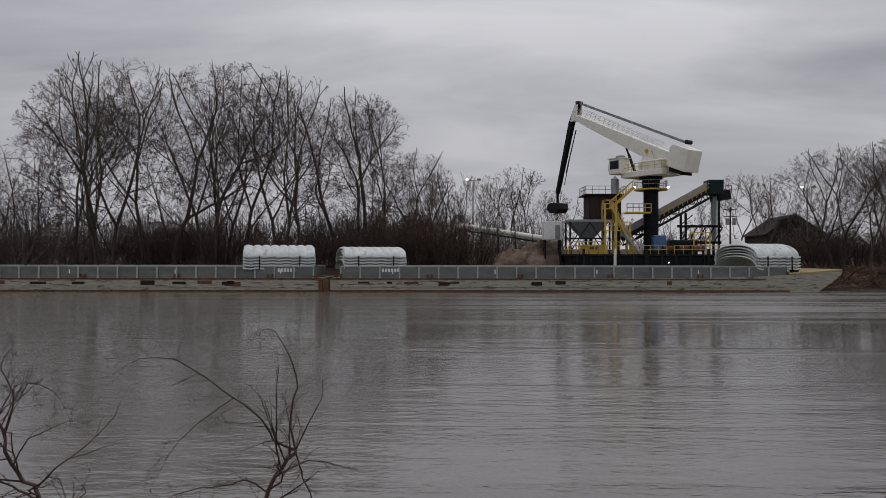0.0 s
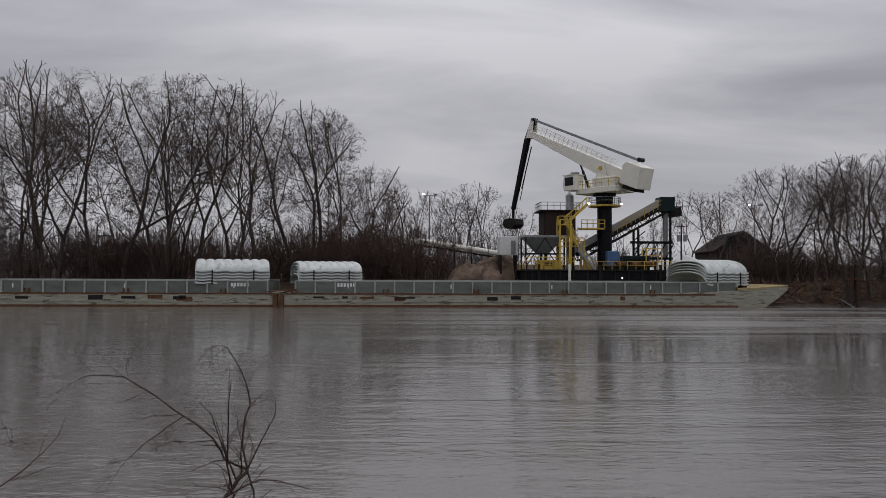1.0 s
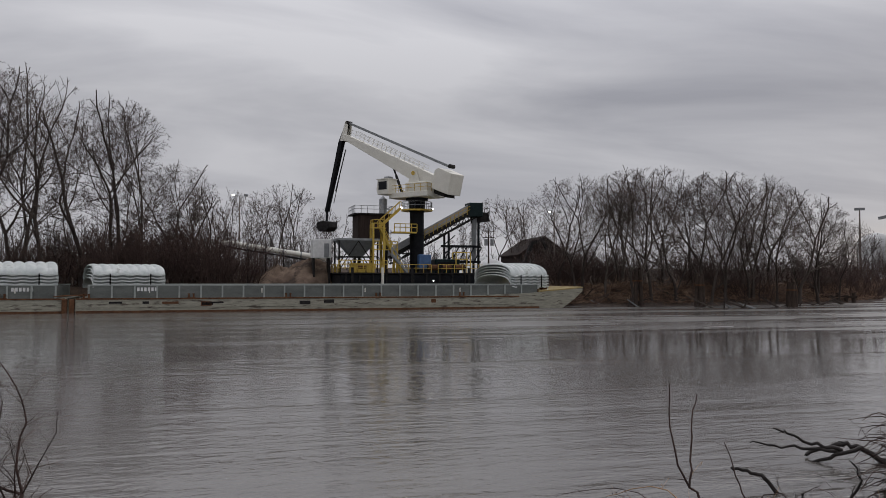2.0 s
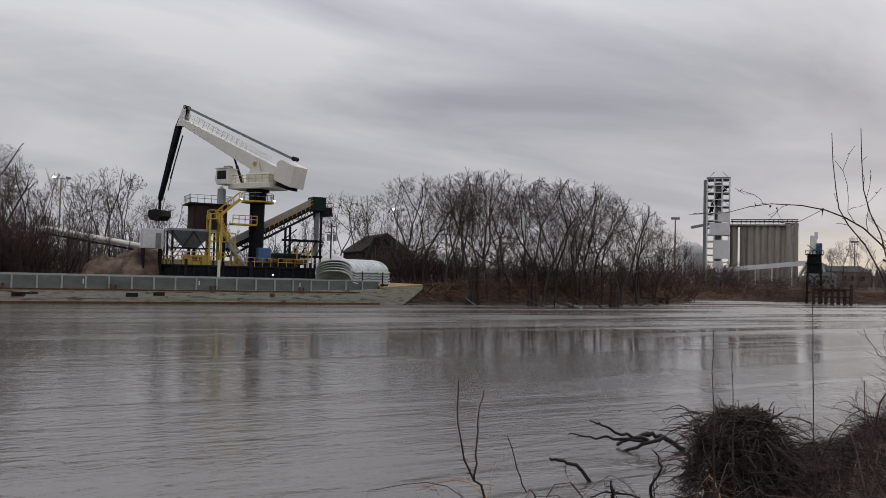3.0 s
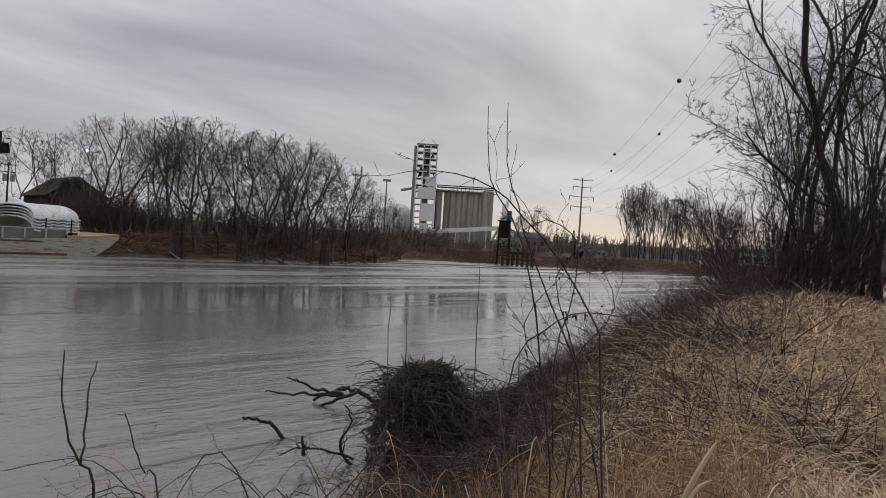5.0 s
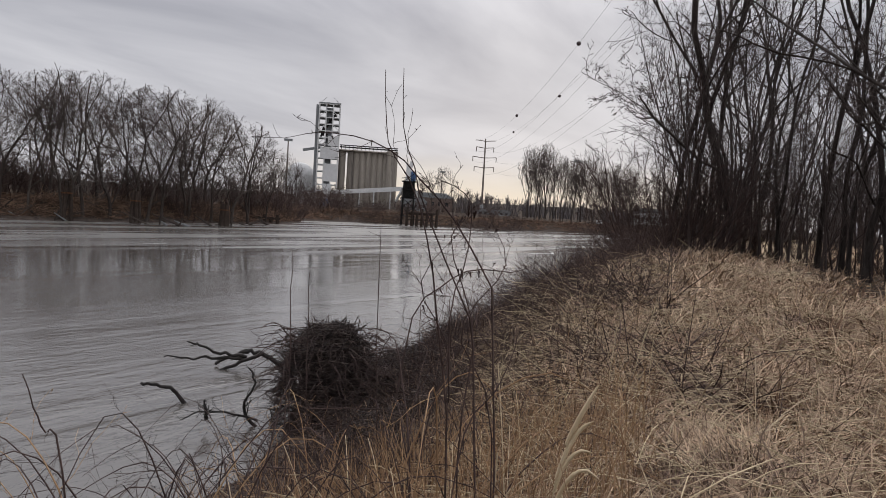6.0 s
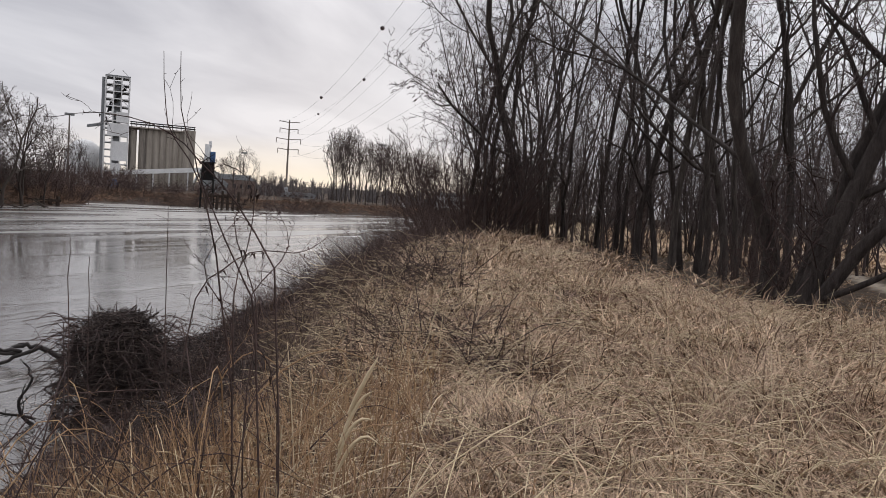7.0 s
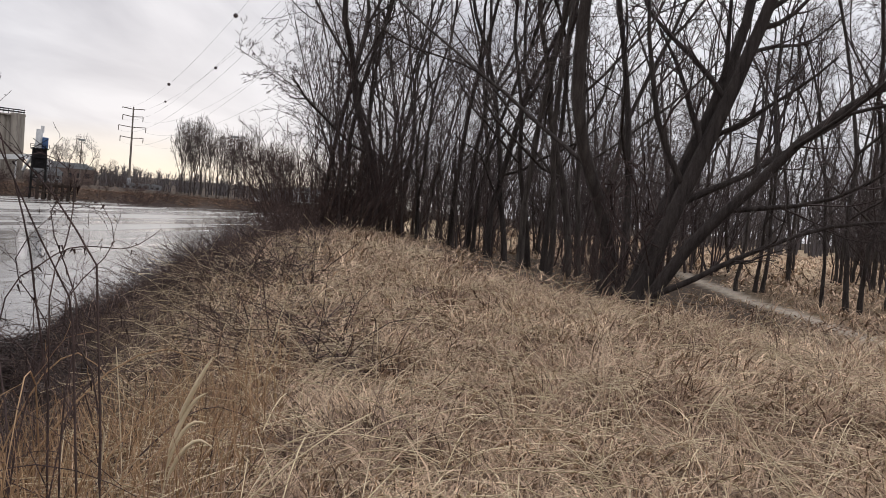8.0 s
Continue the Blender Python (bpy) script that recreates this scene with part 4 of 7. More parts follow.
    for s in (2.2, 5.5, 9, 12.5, 16, 19.3):            # plate joints on the girder
        a, b = Vector((along(s, -0.9)[0], 0, along(s, -0.9)[1])), Vector((along(s, 0.8)[0], 0, along(s, 0.8)[1]))
        w = 0.58
        bm = bmesh.new()
        beam(bm, a.lerp(b, 0.25 if s > 12 else 0.0) + Vector((0, -w, 0)), a.lerp(b, 0.78 if s > 12 else 1) + Vector((0, -w, 0)), 0.06, 0.09)
        part("girder_rib", bm, WHITE, boom)
    bm = bmesh.new()                                   # handrail on the boom
    for k in range(17):
        p = along(5.5 + k, 0.62)
        q = along(5.5 + k, 1.55)
        for y in (-0.5, 0.5):
            beam(bm, (p[0], y, p[1]), (q[0], y, q[1]), 0.04)
    for off in (1.1, 1.55):
        for y in (-0.5, 0.5):
            p, q = along(5.5, off), along(21.5, off)
            beam(bm, (p[0], y, p[1]), (q[0], y, q[1]), 0.05)
    part("boom_rail", bm, WHITE, boom, "thin pale handrail")
    bm = bmesh.new()                                   # pivot brackets under the boom
    for y in (-0.85, 0.7):
        prism(bm, [(-1.6, 16.1), (1.4, 16.1), (0.5, 19.3), (-0.5, 19.3)], y, y + 0.15)
    part("pivot_bracket", bm, WHITE, c, "", turn)
    bm = bmesh.new()
    rod(bm, (0, -1.0, 18.9), (0, 1.0, 18.9), 0.3, n=14)
    part("pivot_pin", bm, YELLOW, c, "", turn)
    bm = bmesh.new()
    rod(bm, (2.9, 0, 16.4), (5.2, 0, 21.6), 0.14, n=10)
    rod(bm, (2.9, 0, 16.4), (4.0, 0, 18.9), 0.2, n=10)
    part("hydraulic_ram", bm, DARK, c, "", turn)
    bm = bmesh.new()                                   # counterweight
    prism(bm, [(-6.7, 15.3), (-3.8, 16.4), (-4.4, 18.9), (-5.1, 19.2), (-7.4, 18.2)], -1.5, 1.5)
    part("counterweight", bm, WHITE, c, "large off-white counterweight box", turn, 0.06)
    bm = bmesh.new()
    prism(bm, [(-6.0, 15.0), (-4.0, 15.7), (-4.0, 16.6), (-6.0, 15.9)], -1.1, 1.1)
    part("counterweight_base", bm, DARK, c, "", turn)
    # head: rocker plate, tie rod and stick
    bm = bmesh.new()
    for y in (-0.5, 0.38):
        prism(bm, [(14.0, 25.1), (15.4, 25.3), (14.2, 28.3), (13.7, 28.2)], y, y + 0.12)
    part("rocker", bm, WHITE, c, "off-white rocker plate at the boom head", turn)
    bm = bmesh.new()
    beam(bm, (13.9, 0, 28.0), (-6.0, 0, 19.4), 0.3, 0.34)
    part("tie_rod", bm, GREY, c, "long grey tie rod", turn)
    for k in range(2):
        bm = bmesh.new()
        rod(bm, (13.9 if k == 0 else -6.3, -0.5, 28.0 if k == 0 else 19.4), (13.9 if k == 0 else -6.3, 0.5, 28.0 if k == 0 else 19.4), 0.3, n=12)
        part("tie_pin", bm, DARK, c, "", turn)
    bm = bmesh.new()
    prism(bm, [(14.0, 27.9), (15.1, 25.0), (18.5, 14.2), (18.9, 14.3), (15.9, 25.2), (14.4, 28.0)], -0.36, 0.36)
    stick = part("stick", bm, BLACK, c, "black hanging stick arm", turn, 0.03)
    bm = bmesh.new()
    rod(bm, (15.0, -0.42, 24.0), (17.2, -0.42, 17.5), 0.09, n=8)
    rod(bm, (16.3, -0.42, 20.0), (17.6, -0.42, 15.6), 0.06, n=8)
    part("stick_hose", bm, DARK, stick)
    bm = bmesh.new()
    rod(bm, (18.7, 0, 12.6), (18.7, 0, 14.3), 0.22, n=10)
    part("rotator", bm, BLACK, c, "", turn)
    for s in (-1, 1):                                  # clamshell halves
        bm = bmesh.new()
        prism(bm, [(18.7, 12.8), (18.7 + s * 1.3, 12.6), (18.7 + s * 1.45, 11.7), (18.7 + s * 0.7, 11.1), (18.7, 11.2)], -1.0, 1.0)
        part("clamshell", bm, DARK, c, "dark clamshell bucket half", turn, 0.05)


hand_crane()


def stair(bm, a, b, width=0.8, step=0.3):
    """An open stair from a to b: two stringers, treads and handrails."""
    a, b = Vector(a), Vector(b)
    for y in (-width / 2, width / 2):
        o = Vector((0, y, 0))
        beam(bm, a + o, b + o, 0.12, 0.3)
        beam(bm, a + o + Vector((0, 0, 1.0)), b + o + Vector((0, 0, 1.0)), 0.09)
        for i in range(5):
            p = a.lerp(b, i / 4) + o
            beam(bm, p, p + Vector((0, 0, 1.0)), 0.07)
    n = max(3, int(abs(b.z - a.z) / step))
    for i in range(n):
        p = a.lerp(b, (i + 0.5) / n)
        box(bm, p.x - 0.14, p.x + 0.14, p.y - width / 2, p.y + width / 2, p.z - 0.02, p.z + 0.03)
    return bm


def work_barge():
    w = thing("work_barge", "black spud barge deck with yellow handrails", "barge")
    bm = bmesh.new()
    box(bm, 17.2, 39.6, 102.2, 113.5, -0.8, 4.3)
    part("hull", bm, BLACK, w, "black steel hull", bevel=0.1)
    part("deck", box(bmesh.new(), 17.0, 39.8, 102.0, 113.7, 4.3, 4.5), DARK, w)
    for i in range(12):
        part("side_rib", box(bmesh.new(), 17.8 + i * 1.9, 18.0 + i * 1.9, 102.05, 102.2, 2.0, 4.3), DARK, w)
    for (x0, x1, z) in ((17.2, 23.0, 4.5), (24.4, 30.0, 4.5), (31.0, 39.4, 4.5)):
        bm = bmesh.new()
        railing(bm, [(x0, 102.2, z), (x1, 102.2, z)], 1.15, 0.035, 1.2)
        part("railing", bm, YELLOW, w, "yellow handrail")
    bm = bmesh.new()
    railing(bm, [(17.2, 113, 4.5), (17.2, 102.2, 4.5)], 1.15, 0.035, 1.3)
    part("railing", bm, YELLOW, w)
    for i, x in enumerate((18.6, 22.8, 27.0, 35.4)):
        bm = bmesh.new()
        box(bm, x, x + 0.35, 101.95, 102.15, 2.4, 5.2)
        part("fender_post", bm, WHITE if i == 1 else DARK, w)
    part("ladder", stair(bmesh.new(), (26.6, 102.6, 4.5), (24.4, 102.6, 7.0), 0.7), GREY, w, "grey deck stair")
    for x in (30.2, 36.8):
        part("deck_lamp", box(bmesh.new(), x, x + 0.14, 102.0, 102.1, 3.3, 3.44), LAMP_ON, w, "small lit deck lamp")


work_barge()


def deck_machines():
    rng = random.Random(5)
    for x, y, l, r, m, lab in ((30.6, 103.6, 1.6, 0.55, DARK, "dark winch drum on the deck"), (32.6, 103.4, 1.4, 0.5, BROWN, "brown winch drum on the deck"), (34.6, 103.5, 1.5, 0.5, DARK, "dark winch drum on the deck"),
                               (20.4, 104.0, 1.2, 0.4, BROWN, "brown winch drum on the deck")):
        t = thing("winch", lab, "winch", Matrix.Translation((x, y, 4.5)), "deck winches")
        bm = bmesh.new()
        rod(bm, (-l / 2, 0, 0.75), (l / 2, 0, 0.75), r * 0.75, n=16)
        part("drum", bm, RUST, t)
        for s in (-1, 1):
            bm = bmesh.new()
            rod(bm, (s * l / 2 - 0.05, 0, 0.75), (s * l / 2 + 0.05, 0, 0.75), r, n=16)
            box(bm, s * l / 2 - 0.08, s * l / 2 + 0.08, -0.3, 0.3, 0, 0.5)
            part("flange", bm, m, t)
    t = thing("fuel_tank", "blue steel tank beside the crane pedestal", "tank", Matrix.Translation((29.5, 104.2, 4.5)))
    part("body", box(bmesh.new(), -0.9, 0.9, -0.6, 0.6, 0.5, 2.6), BLUE, t, bevel=0.1)
    part("skid", box(bmesh.new(), -0.8, 0.8, -0.5, 0.5, 0, 0.5), DARK, t)
    t = thing("generator", "dark generator housing on the deck", "generator", Matrix.Translation((33.4, 106.5, 4.5)))
    part("body", box(bmesh.new(), -1.9, 1.9, -1, 1, 0, 2.0), GREEN, t, bevel=0.08)
    part("louvre", box(bmesh.new(), -1.5, 1.5, -1.03, -1.0, 0.5, 1.6), BLACK, t)
    part("exhaust", rod(bmesh.new(), (1.2, 0, 2.0), (1.2, 0, 3.0), 0.12), DARK, t)
    t = thing("yellow_frame", "yellow steel guard frame on the deck", "frame", Matrix.Translation((35.4, 105, 4.5)))
    for x in (-1.1, 1.1):
        for y in (-0.8, 0.8):
            part("post", beam(bmesh.new(), (x, y, 0), (x, y, 3.0), 0.14), YELLOW, t)
    for z in (1.1, 2.0, 3.0):
        for y in (-0.8, 0.8):
            part("cross_rail", beam(bmesh.new(), (-1.1, y, z), (1.1, y, z), 0.1), YELLOW, t)


deck_machines()


def stair_tower():
    s = thing("stair_tower", "yellow steel stair tower beside the crane pedestal", "stairs", Matrix.Translation((24.4, 104.6, 4.5)))
    x0, x1, y0, y1 = -2.4, 1.0, -0.9, 0.9
    for x in (x0, -0.9, x1):
        for y in (y0, y1):
            part("post", beam(bmesh.new(), (x, y, 0), (x, y, 6.9 if x < 0 else 3.4), 0.24), YELLOW, s)
    for z in (3.3, 6.3):
        part("landing", box(bmesh.new(), x0 - 0.1, (x1 if z < 4 else -0.7) + 0.1, y0 - 0.1, y1 + 0.1, z - 0.12, z), YELLOW, s)
        bm = bmesh.new()
        railing(bm, [(x0, y1, z), (x0, y0, z), (x1 if z < 4 else -0.8, y0, z)], 1.1, 0.06, 0.9)
        part("railing", bm, YELLOW, s)
    part("flight", stair(bmesh.new(), (1.9, -0.4, 0), (-1.4, -0.4, 6.3), 0.9), YELLOW, s)
    part("flight", stair(bmesh.new(), (-1.4, 0.5, 6.3), (1.8, 0.5, 9.2), 0.9), YELLOW, s)
    part("landing", box(bmesh.new(), 0.6, 3.9, -0.9, 1.0, 5.6, 5.8), YELLOW, s)
    bm = bmesh.new()
    railing(bm, [(0.6, -0.9, 5.8), (3.9, -0.9, 5.8)], 1.1, 0.05, 0.9)
    part("railing", bm, YELLOW, s)
    for x in (x0, -0.9):
        bm = bmesh.new()
        beam(bm, (x, y0, 0), (x, y1, 3.3), 0.12)
        beam(bm, (x, y0, 6.3), (x, y1, 3.3), 0.12)
        part("brace", bm, YELLOW, s)


stair_tower()


def crusher_house():
    h = thing("plant_house", "dark brown steel plant house with rooftop rails", "plant house", Matrix.Translation((22.9, 110, 0)))
    for x in (-2.0, 2.0):
        for y in (-1.8, 1.8):
            part("leg", beam(bmesh.new(), (x, y, 4.5), (x, y, 9.6), 0.35), DARK, h)
    part("body", box(bmesh.new(), -2.3, 2.3, -2.1, 2.1, 9.4, 12.9), BROWN, h, bevel=0.05)
    for i in range(6):
        part("wall_rib", box(bmesh.new(), -2.2 + i * 0.85, -2.08 + i * 0.85, -2.16, -2.1, 9.4, 12.9), BROWN, h)
    part("roof_deck", box(bmesh.new(), -2.9, 2.9, -2.5, 2.5, 12.9, 13.1), DARK, h)
    bm = bmesh.new()
    railing(bm, [(-2.8, 2.4, 13.1), (-2.8, -2.4, 13.1), (2.8, -2.4, 13.1), (2.8, 2.4, 13.1)], 1.1, 0.035, 1.0)
    part("railing", bm, STEEL, h)
    bm = bmesh.new()
    rod(bm, (1.9, 0, 13.1), (1.9, 0, 15.4), 0.6, n=18)
    rod(bm, (1.9, 0, 15.4), (1.9, 0, 15.9), 0.6, 0.12, n=18)
    part("dust_collector", bm, STEEL, h, "galvanised cylinder with a cone top")


crusher_house()


def hopper():
    h = thing("hopper", "grey steel feed hopper on a braced frame", "hopper", Matrix.Translation((20.0, 106, 4.5)))
    bm = bmesh.new()
    a = [bm.verts.new(v) for v in ((-2.8, -2, 4.6), (2.8, -2, 4.6), (2.8, 2, 4.6), (-2.8, 2, 4.6))]
    b = [bm.verts.new(v) for v in ((-0.8, -0.6, 2.2), (0.8, -0.6, 2.2), (0.8, 0.6, 2.2), (-0.8, 0.6, 2.2))]
    for i in range(4):
        bm.faces.new((a[i], a[(i + 1) % 4], b[(i + 1) % 4], b[i]))
    bm.faces.new(b)
    bmesh.ops.solidify(bm, geom=bm.faces[:], thickness=0.08)
    part("bin", bm, GREY, h)
    bm = bmesh.new()
    for s in (-1, 1):
        box(bm, -2.95, 2.95, s * 2.05 - 0.1, s * 2.05 + 0.1, 4.45, 4.75)
        box(bm, s * 2.85 - 0.1, s * 2.85 + 0.1, -1.95, 1.95, 4.45, 4.75)
    part("rim", bm, GREY, h)
    for x in (-2.7, 2.7):
        for y in (-1.9, 1.9):
            part("leg", beam(bmesh.new(), (x, y, 0), (x, y, 4.5), 0.22), DARK, h)
    for y in (-1.9, 1.9):
        for p, q in (((-2.7, y, 0.3), (0, y, 4.4)), ((2.7, y, 0.3), (0, y, 4.4)), ((-2.7, y, 2.2), (2.7, y, 2.2))):
            part("brace", beam(bmesh.new(), p, q, 0.13), DARK, h)
    bm = bmesh.new()
    railing(bm, [(-2.8, -2.3, 0.5), (4.0, -2.3, 0.5)], 1.2, 0.06, 0.9)
    part("railing", bm, YELLOW, h)
    part("grate", box(bmesh.new(), -1.2, 2.0, -2.2, -1.8, 0.0, 1.3), YELLOW, h)
    t = thing("site_cabin", "white steel site cabin beside the hopper", "cabin", Matrix.Translation((15.7, 110.5, 0)))
    part("body", box(bmesh.new(), -1.35, 1.35, -1.2, 1.2, 6.6, 9.3), PALE, t, bevel=0.04)
    for x in (-1.1, 1.1):
        part("leg", box(bmesh.new(), x - 0.12, x + 0.12, -1.0, 1.0, 2.5, 6.6), DARK, t)
    part("door", box(bmesh.new(), 0.3, 1.0, -1.23, -1.2, 6.7, 8.7), GREY, t)


hopper()


def conveyor():
    c = thing("conveyor", "inclined belt conveyor with dark truss and yellow rails", "conveyor")
    a, b = Vector((25.4, 108.5, 6.3)), Vector((38.6, 108.5, 13.6))
    d = (b - a).normalized()
    n = Vector((-d.z, 0, d.x))
    for k, w in (("belt", 0.62),):
        bm = bmesh.new()
        beam(bm, a + n * 0.95, b + n * 0.95, 0.5, w * 2)
        part("belt", bm, BELT, c, "pale grey rubber belt", Matrix.Identity(4))
    bm = bmesh.new()
    for y in (-0.75, 0.75):
        o = Vector((0, y, 0))
        beam(bm, a + o + n * 0.6, b + o + n * 0.6, 0.18)
        beam(bm, a + o - n * 0.6, b + o - n * 0.6, 0.18)
    part("chord", bm, DARK, c)
    bm = bmesh.new()
    L = (b - a).length
    m = 10
    for y in (-0.75, 0.75):
        o = Vector((0, y, 0))
        for i in range(m):
            p, q = a + d * (L * i / m) + o, a + d * (L * (i + 1) / m) + o
            beam(bm, p - n * 0.6, p + n * 0.6, 0.1)
            beam(bm, p + n * 0.6 if i % 2 else p - n * 0.6, q - n * 0.6 if i % 2 else q + n * 0.6, 0.1)
        part("truss_web", bm, DARK, c)
        bm = bmesh.new()
    bm.free()
    bm = bmesh.new()
    for i in range(15):
        p = a + d * (L * (0.3 + 0.7 * i / 14)) + Vector((0, -1.15, 0)) + n * 0.4
        beam(bm, p, p + Vector((0, 0, 1.1)), 0.08)
    for k in (0.55, 1.1):
        beam(bm, a + d * L * 0.3 + Vector((0, -1.15, k)) + n * 0.4, b + Vector((0, -1.15, k)) + n * 0.4, 0.08)
    part("handrail", bm, YELLOW, c)
    bm = bmesh.new()
    beam(bm, a + Vector((0, -1.1, 0)) + n * 0.35, b + Vector((0, -1.1, 0)) + n * 0.35, 0.08, 0.5)
    part("catwalk", bm, DARK, c)
    part("head_house", box(bmesh.new(), 37.5, 39.6, 107.3, 109.7, 13.0, 15.1), GREEN, c, "dark green head pulley housing", bevel=0.06)
    bm = bmesh.new()
    beam(bm, (38.0, 108.5, 12.7), (41.0, 108.5, 13.1), 0.25, 1.4)
    part("head_platform", bm, DARK, c)
    bm = bmesh.new()
    railing(bm, [(38.2, 107.6, 13.0), (40.8, 107.6, 13.2)], 1.1, 0.04, 0.9)
    part("head_railing", bm, DARK, c)
    part("chute", rod(bmesh.new(), (38.6, 108.5, 12.9), (38.6, 108.5, 6.2), 0.42, 0.34, 16), GREY, c, "grey discharge chute pipe")
    for x, zt in ((34.2, 10.4), (38.9, 12.2)):
        for y in (107.4, 109.6):
            part("leg", beam(bmesh.new(), (x, y, 4.5), (x, y, zt), 0.28), BLACK, c)
    bm = bmesh.new()
    for z in (6.0, 8.3):
        box(bm, 33.0, 39.2, 107.2, 107.5, z, z + 0.35)
    for i in range(5):
        beam(bm, (33.4 + i * 1.2, 107.35, 6.2), (34.6 + i * 1.2, 107.35, 8.4), 0.14)
    part("leg_frame", bm, BLACK, c)
    bm = bmesh.new()
    for i in range(4):
        beam(bm, (33.5, 107.4, 4.5 + i * 1.4), (35.2, 107.4, 5.9 + i * 1.4), 0.14)
    part("leg_brace", bm, BLACK, c)


conveyor()


def pipeline():
    p = thing("pipeline", "white tubular conveyor sloping down to a plant", "pipeline")
    bm = bmesh.new()
    rod(bm, (2.0, 121, 9.2), (17.6, 118, 6.7), 0.42, n=18)
    part("tube", bm, WHITE, p)
    for i in range(6):
        a = Vector((2.0, 121, 9.2)).lerp(Vector((17.6, 118, 6.7)), 0.08 + i * 0.17)
        part("collar", rod(bmesh.new(), a - Vector((0.09, -0.017, -0.014)), a + Vector((0.09, -0.017, -0.014)), 0.47, n=18), GREY, p)
        part("trestle", beam(bmesh.new(), (a.x, a.y, 2.5), (a.x, a.y, a.z - 0.4), 0.25), DARK, p)
    bm = bmesh.new()
    beam(bm, (3, 120.4, 8.35), (17.6, 117.4, 6.0), 0.25)
    part("support_rail", bm, DARK, p)


pipeline()


def heap(name, cx, cy, rx, ry, h, seed, label, material):
    rng = np.random.default_rng(seed)
    n, k = 48, 26
    V, F = [], []
    for i in range(k):
        for j in range(n):
            u, a = i / (k - 1), j * 2 * math.pi / n
            w = 1 + 0.14 * math.sin(a * 3 + seed) + 0.07 * math.sin(a * 7 + 2 * seed)
            x, y = cx + rx * u * w * math.cos(a), cy + ry * u * w * math.sin(a)
            z = 2.3 + h * (1 - u ** 1.6) * (1 + 0.12 * math.sin(a * 4 + u * 9)) + rng.normal() * 0.12 * (1 - u)
            V.append((x, y, z))
    for i in range(k - 1):
        for j in range(n):
            a, b = i * n + j, i * n + (j + 1) % n
            F.append((a, a + n, b + n, b))
    tagged(put(name, fast_mesh(name, [(np.array(V), np.array(F))]), material), label, "gravel heap")


heap("sand_mound", 14.6, 113, 6.5, 4.5, 3.9, 1, "heap of sand and gravel on the bank", GRAVEL)
heap("sand_mound", 9.8, 113.5, 4.0, 3.5, 3.0, 2, "low heap of tan sand and gravel", GRAVEL)
heap("salt_mound", 52, 140, 9, 5, 5.0, 3, "pale heap beyond a dark shed", PALE)


def lamp_pole(x, y, z, top, label):
    t = thing("lamp_pole", label, "lamp pole", Matrix.Translation((x, y, z)), "tall lamp poles")
    part("pole", rod(bmesh.new(), (0, 0, 0), (0, 0, top - z), 0.16, 0.09, 10), GALV, t)
    bm = bmesh.new()
    beam(bm, (-1.1, 0, top - z), (1.1, 0, top - z), 0.1)
    part("cross_arm", bm, GALV, t)
    for s, m in ((-1, LAMP_ON), (1, GREY)):
        hd = part("lamp_head", box(bmesh.new(), s * 1.1 - 0.35, s * 1.1 + 0.35, -0.3, 0.25, top - z - 0.05, top - z + 0.32), GREY, t, bevel=0.05)
        part("lens", box(bmesh.new(), s * 1.1 - 0.28, s * 1.1 + 0.28, -0.33, -0.3, top - z, top - z + 0.26), m, hd)


lamp_pole(5.35, 139.2, gz(5, 139), 18.2, "tall pole with twin flood lamps, one lit")
lamp_pole(64.2, 134, gz(64, 134), 16.4, "tall flood lamp pole beside a dark shed")


def utility_pole(x, y, top):
    t = thing("utility_pole", "wooden utility pole with cross arms", "utility pole", Matrix.Translation((x, y, gz(x, y))))
    h = top - gz(x, y)
    part("pole", rod(bmesh.new(), (0, 0, 0), (0, 0, h), 0.2, 0.12, 8), TIMBER, t)
    for k in (0.4, 1.6):
        part("cross_arm", box(bmesh.new(), -1.2, 1.2, -0.06, 0.06, h - k - 0.12, h - k), TIMBER, t)
    for s in (-0.6, 0.6):
        part("transformer", rod(bmesh.new(), (s, -0.3, h - 3.2), (s, -0.3, h - 2.0), 0.35, n=12), GREY, t)


utility_pole(50.6, 134, 13.0)


def gable_shed():
    s = thing("shed", "dark brown gabled storage shed", "shed", Matrix.Translation((63.9, 138, 2.4)) @ Matrix.Rotation(radians(-8), 4, "Z"))
    w, e, p, d = 4.9, 6.0, 9.4, 16
    bm = bmesh.new()
    prism(bm, [(-w, 0), (w, 0), (w, e), (0, p), (-w, e)], 0, d)
    part("wall", bm, BROWN, s)
    for sgn in (-1, 1):
        bm = bmesh.new()
        prism(bm, [(0, p + 0.05), (sgn * (w + 0.5), e - 0.25), (sgn * (w + 0.5), e - 0.05), (0, p + 0.28)], -0.5, d + 0.5)
        part("roof", bm, BROWN, s, "dark sheet roof slope")
    part("door", box(bmesh.new(), -2, 2, -0.06, 0, 0, 4.2), DARK, s)
    for i in range(10):
        part("board", box(bmesh.new(), -w + 0.2 + i * 1.13, -w + 0.28 + i * 1.13, -0.05, 0, 0, e - 0.2), DARK, s)


gable_shed()


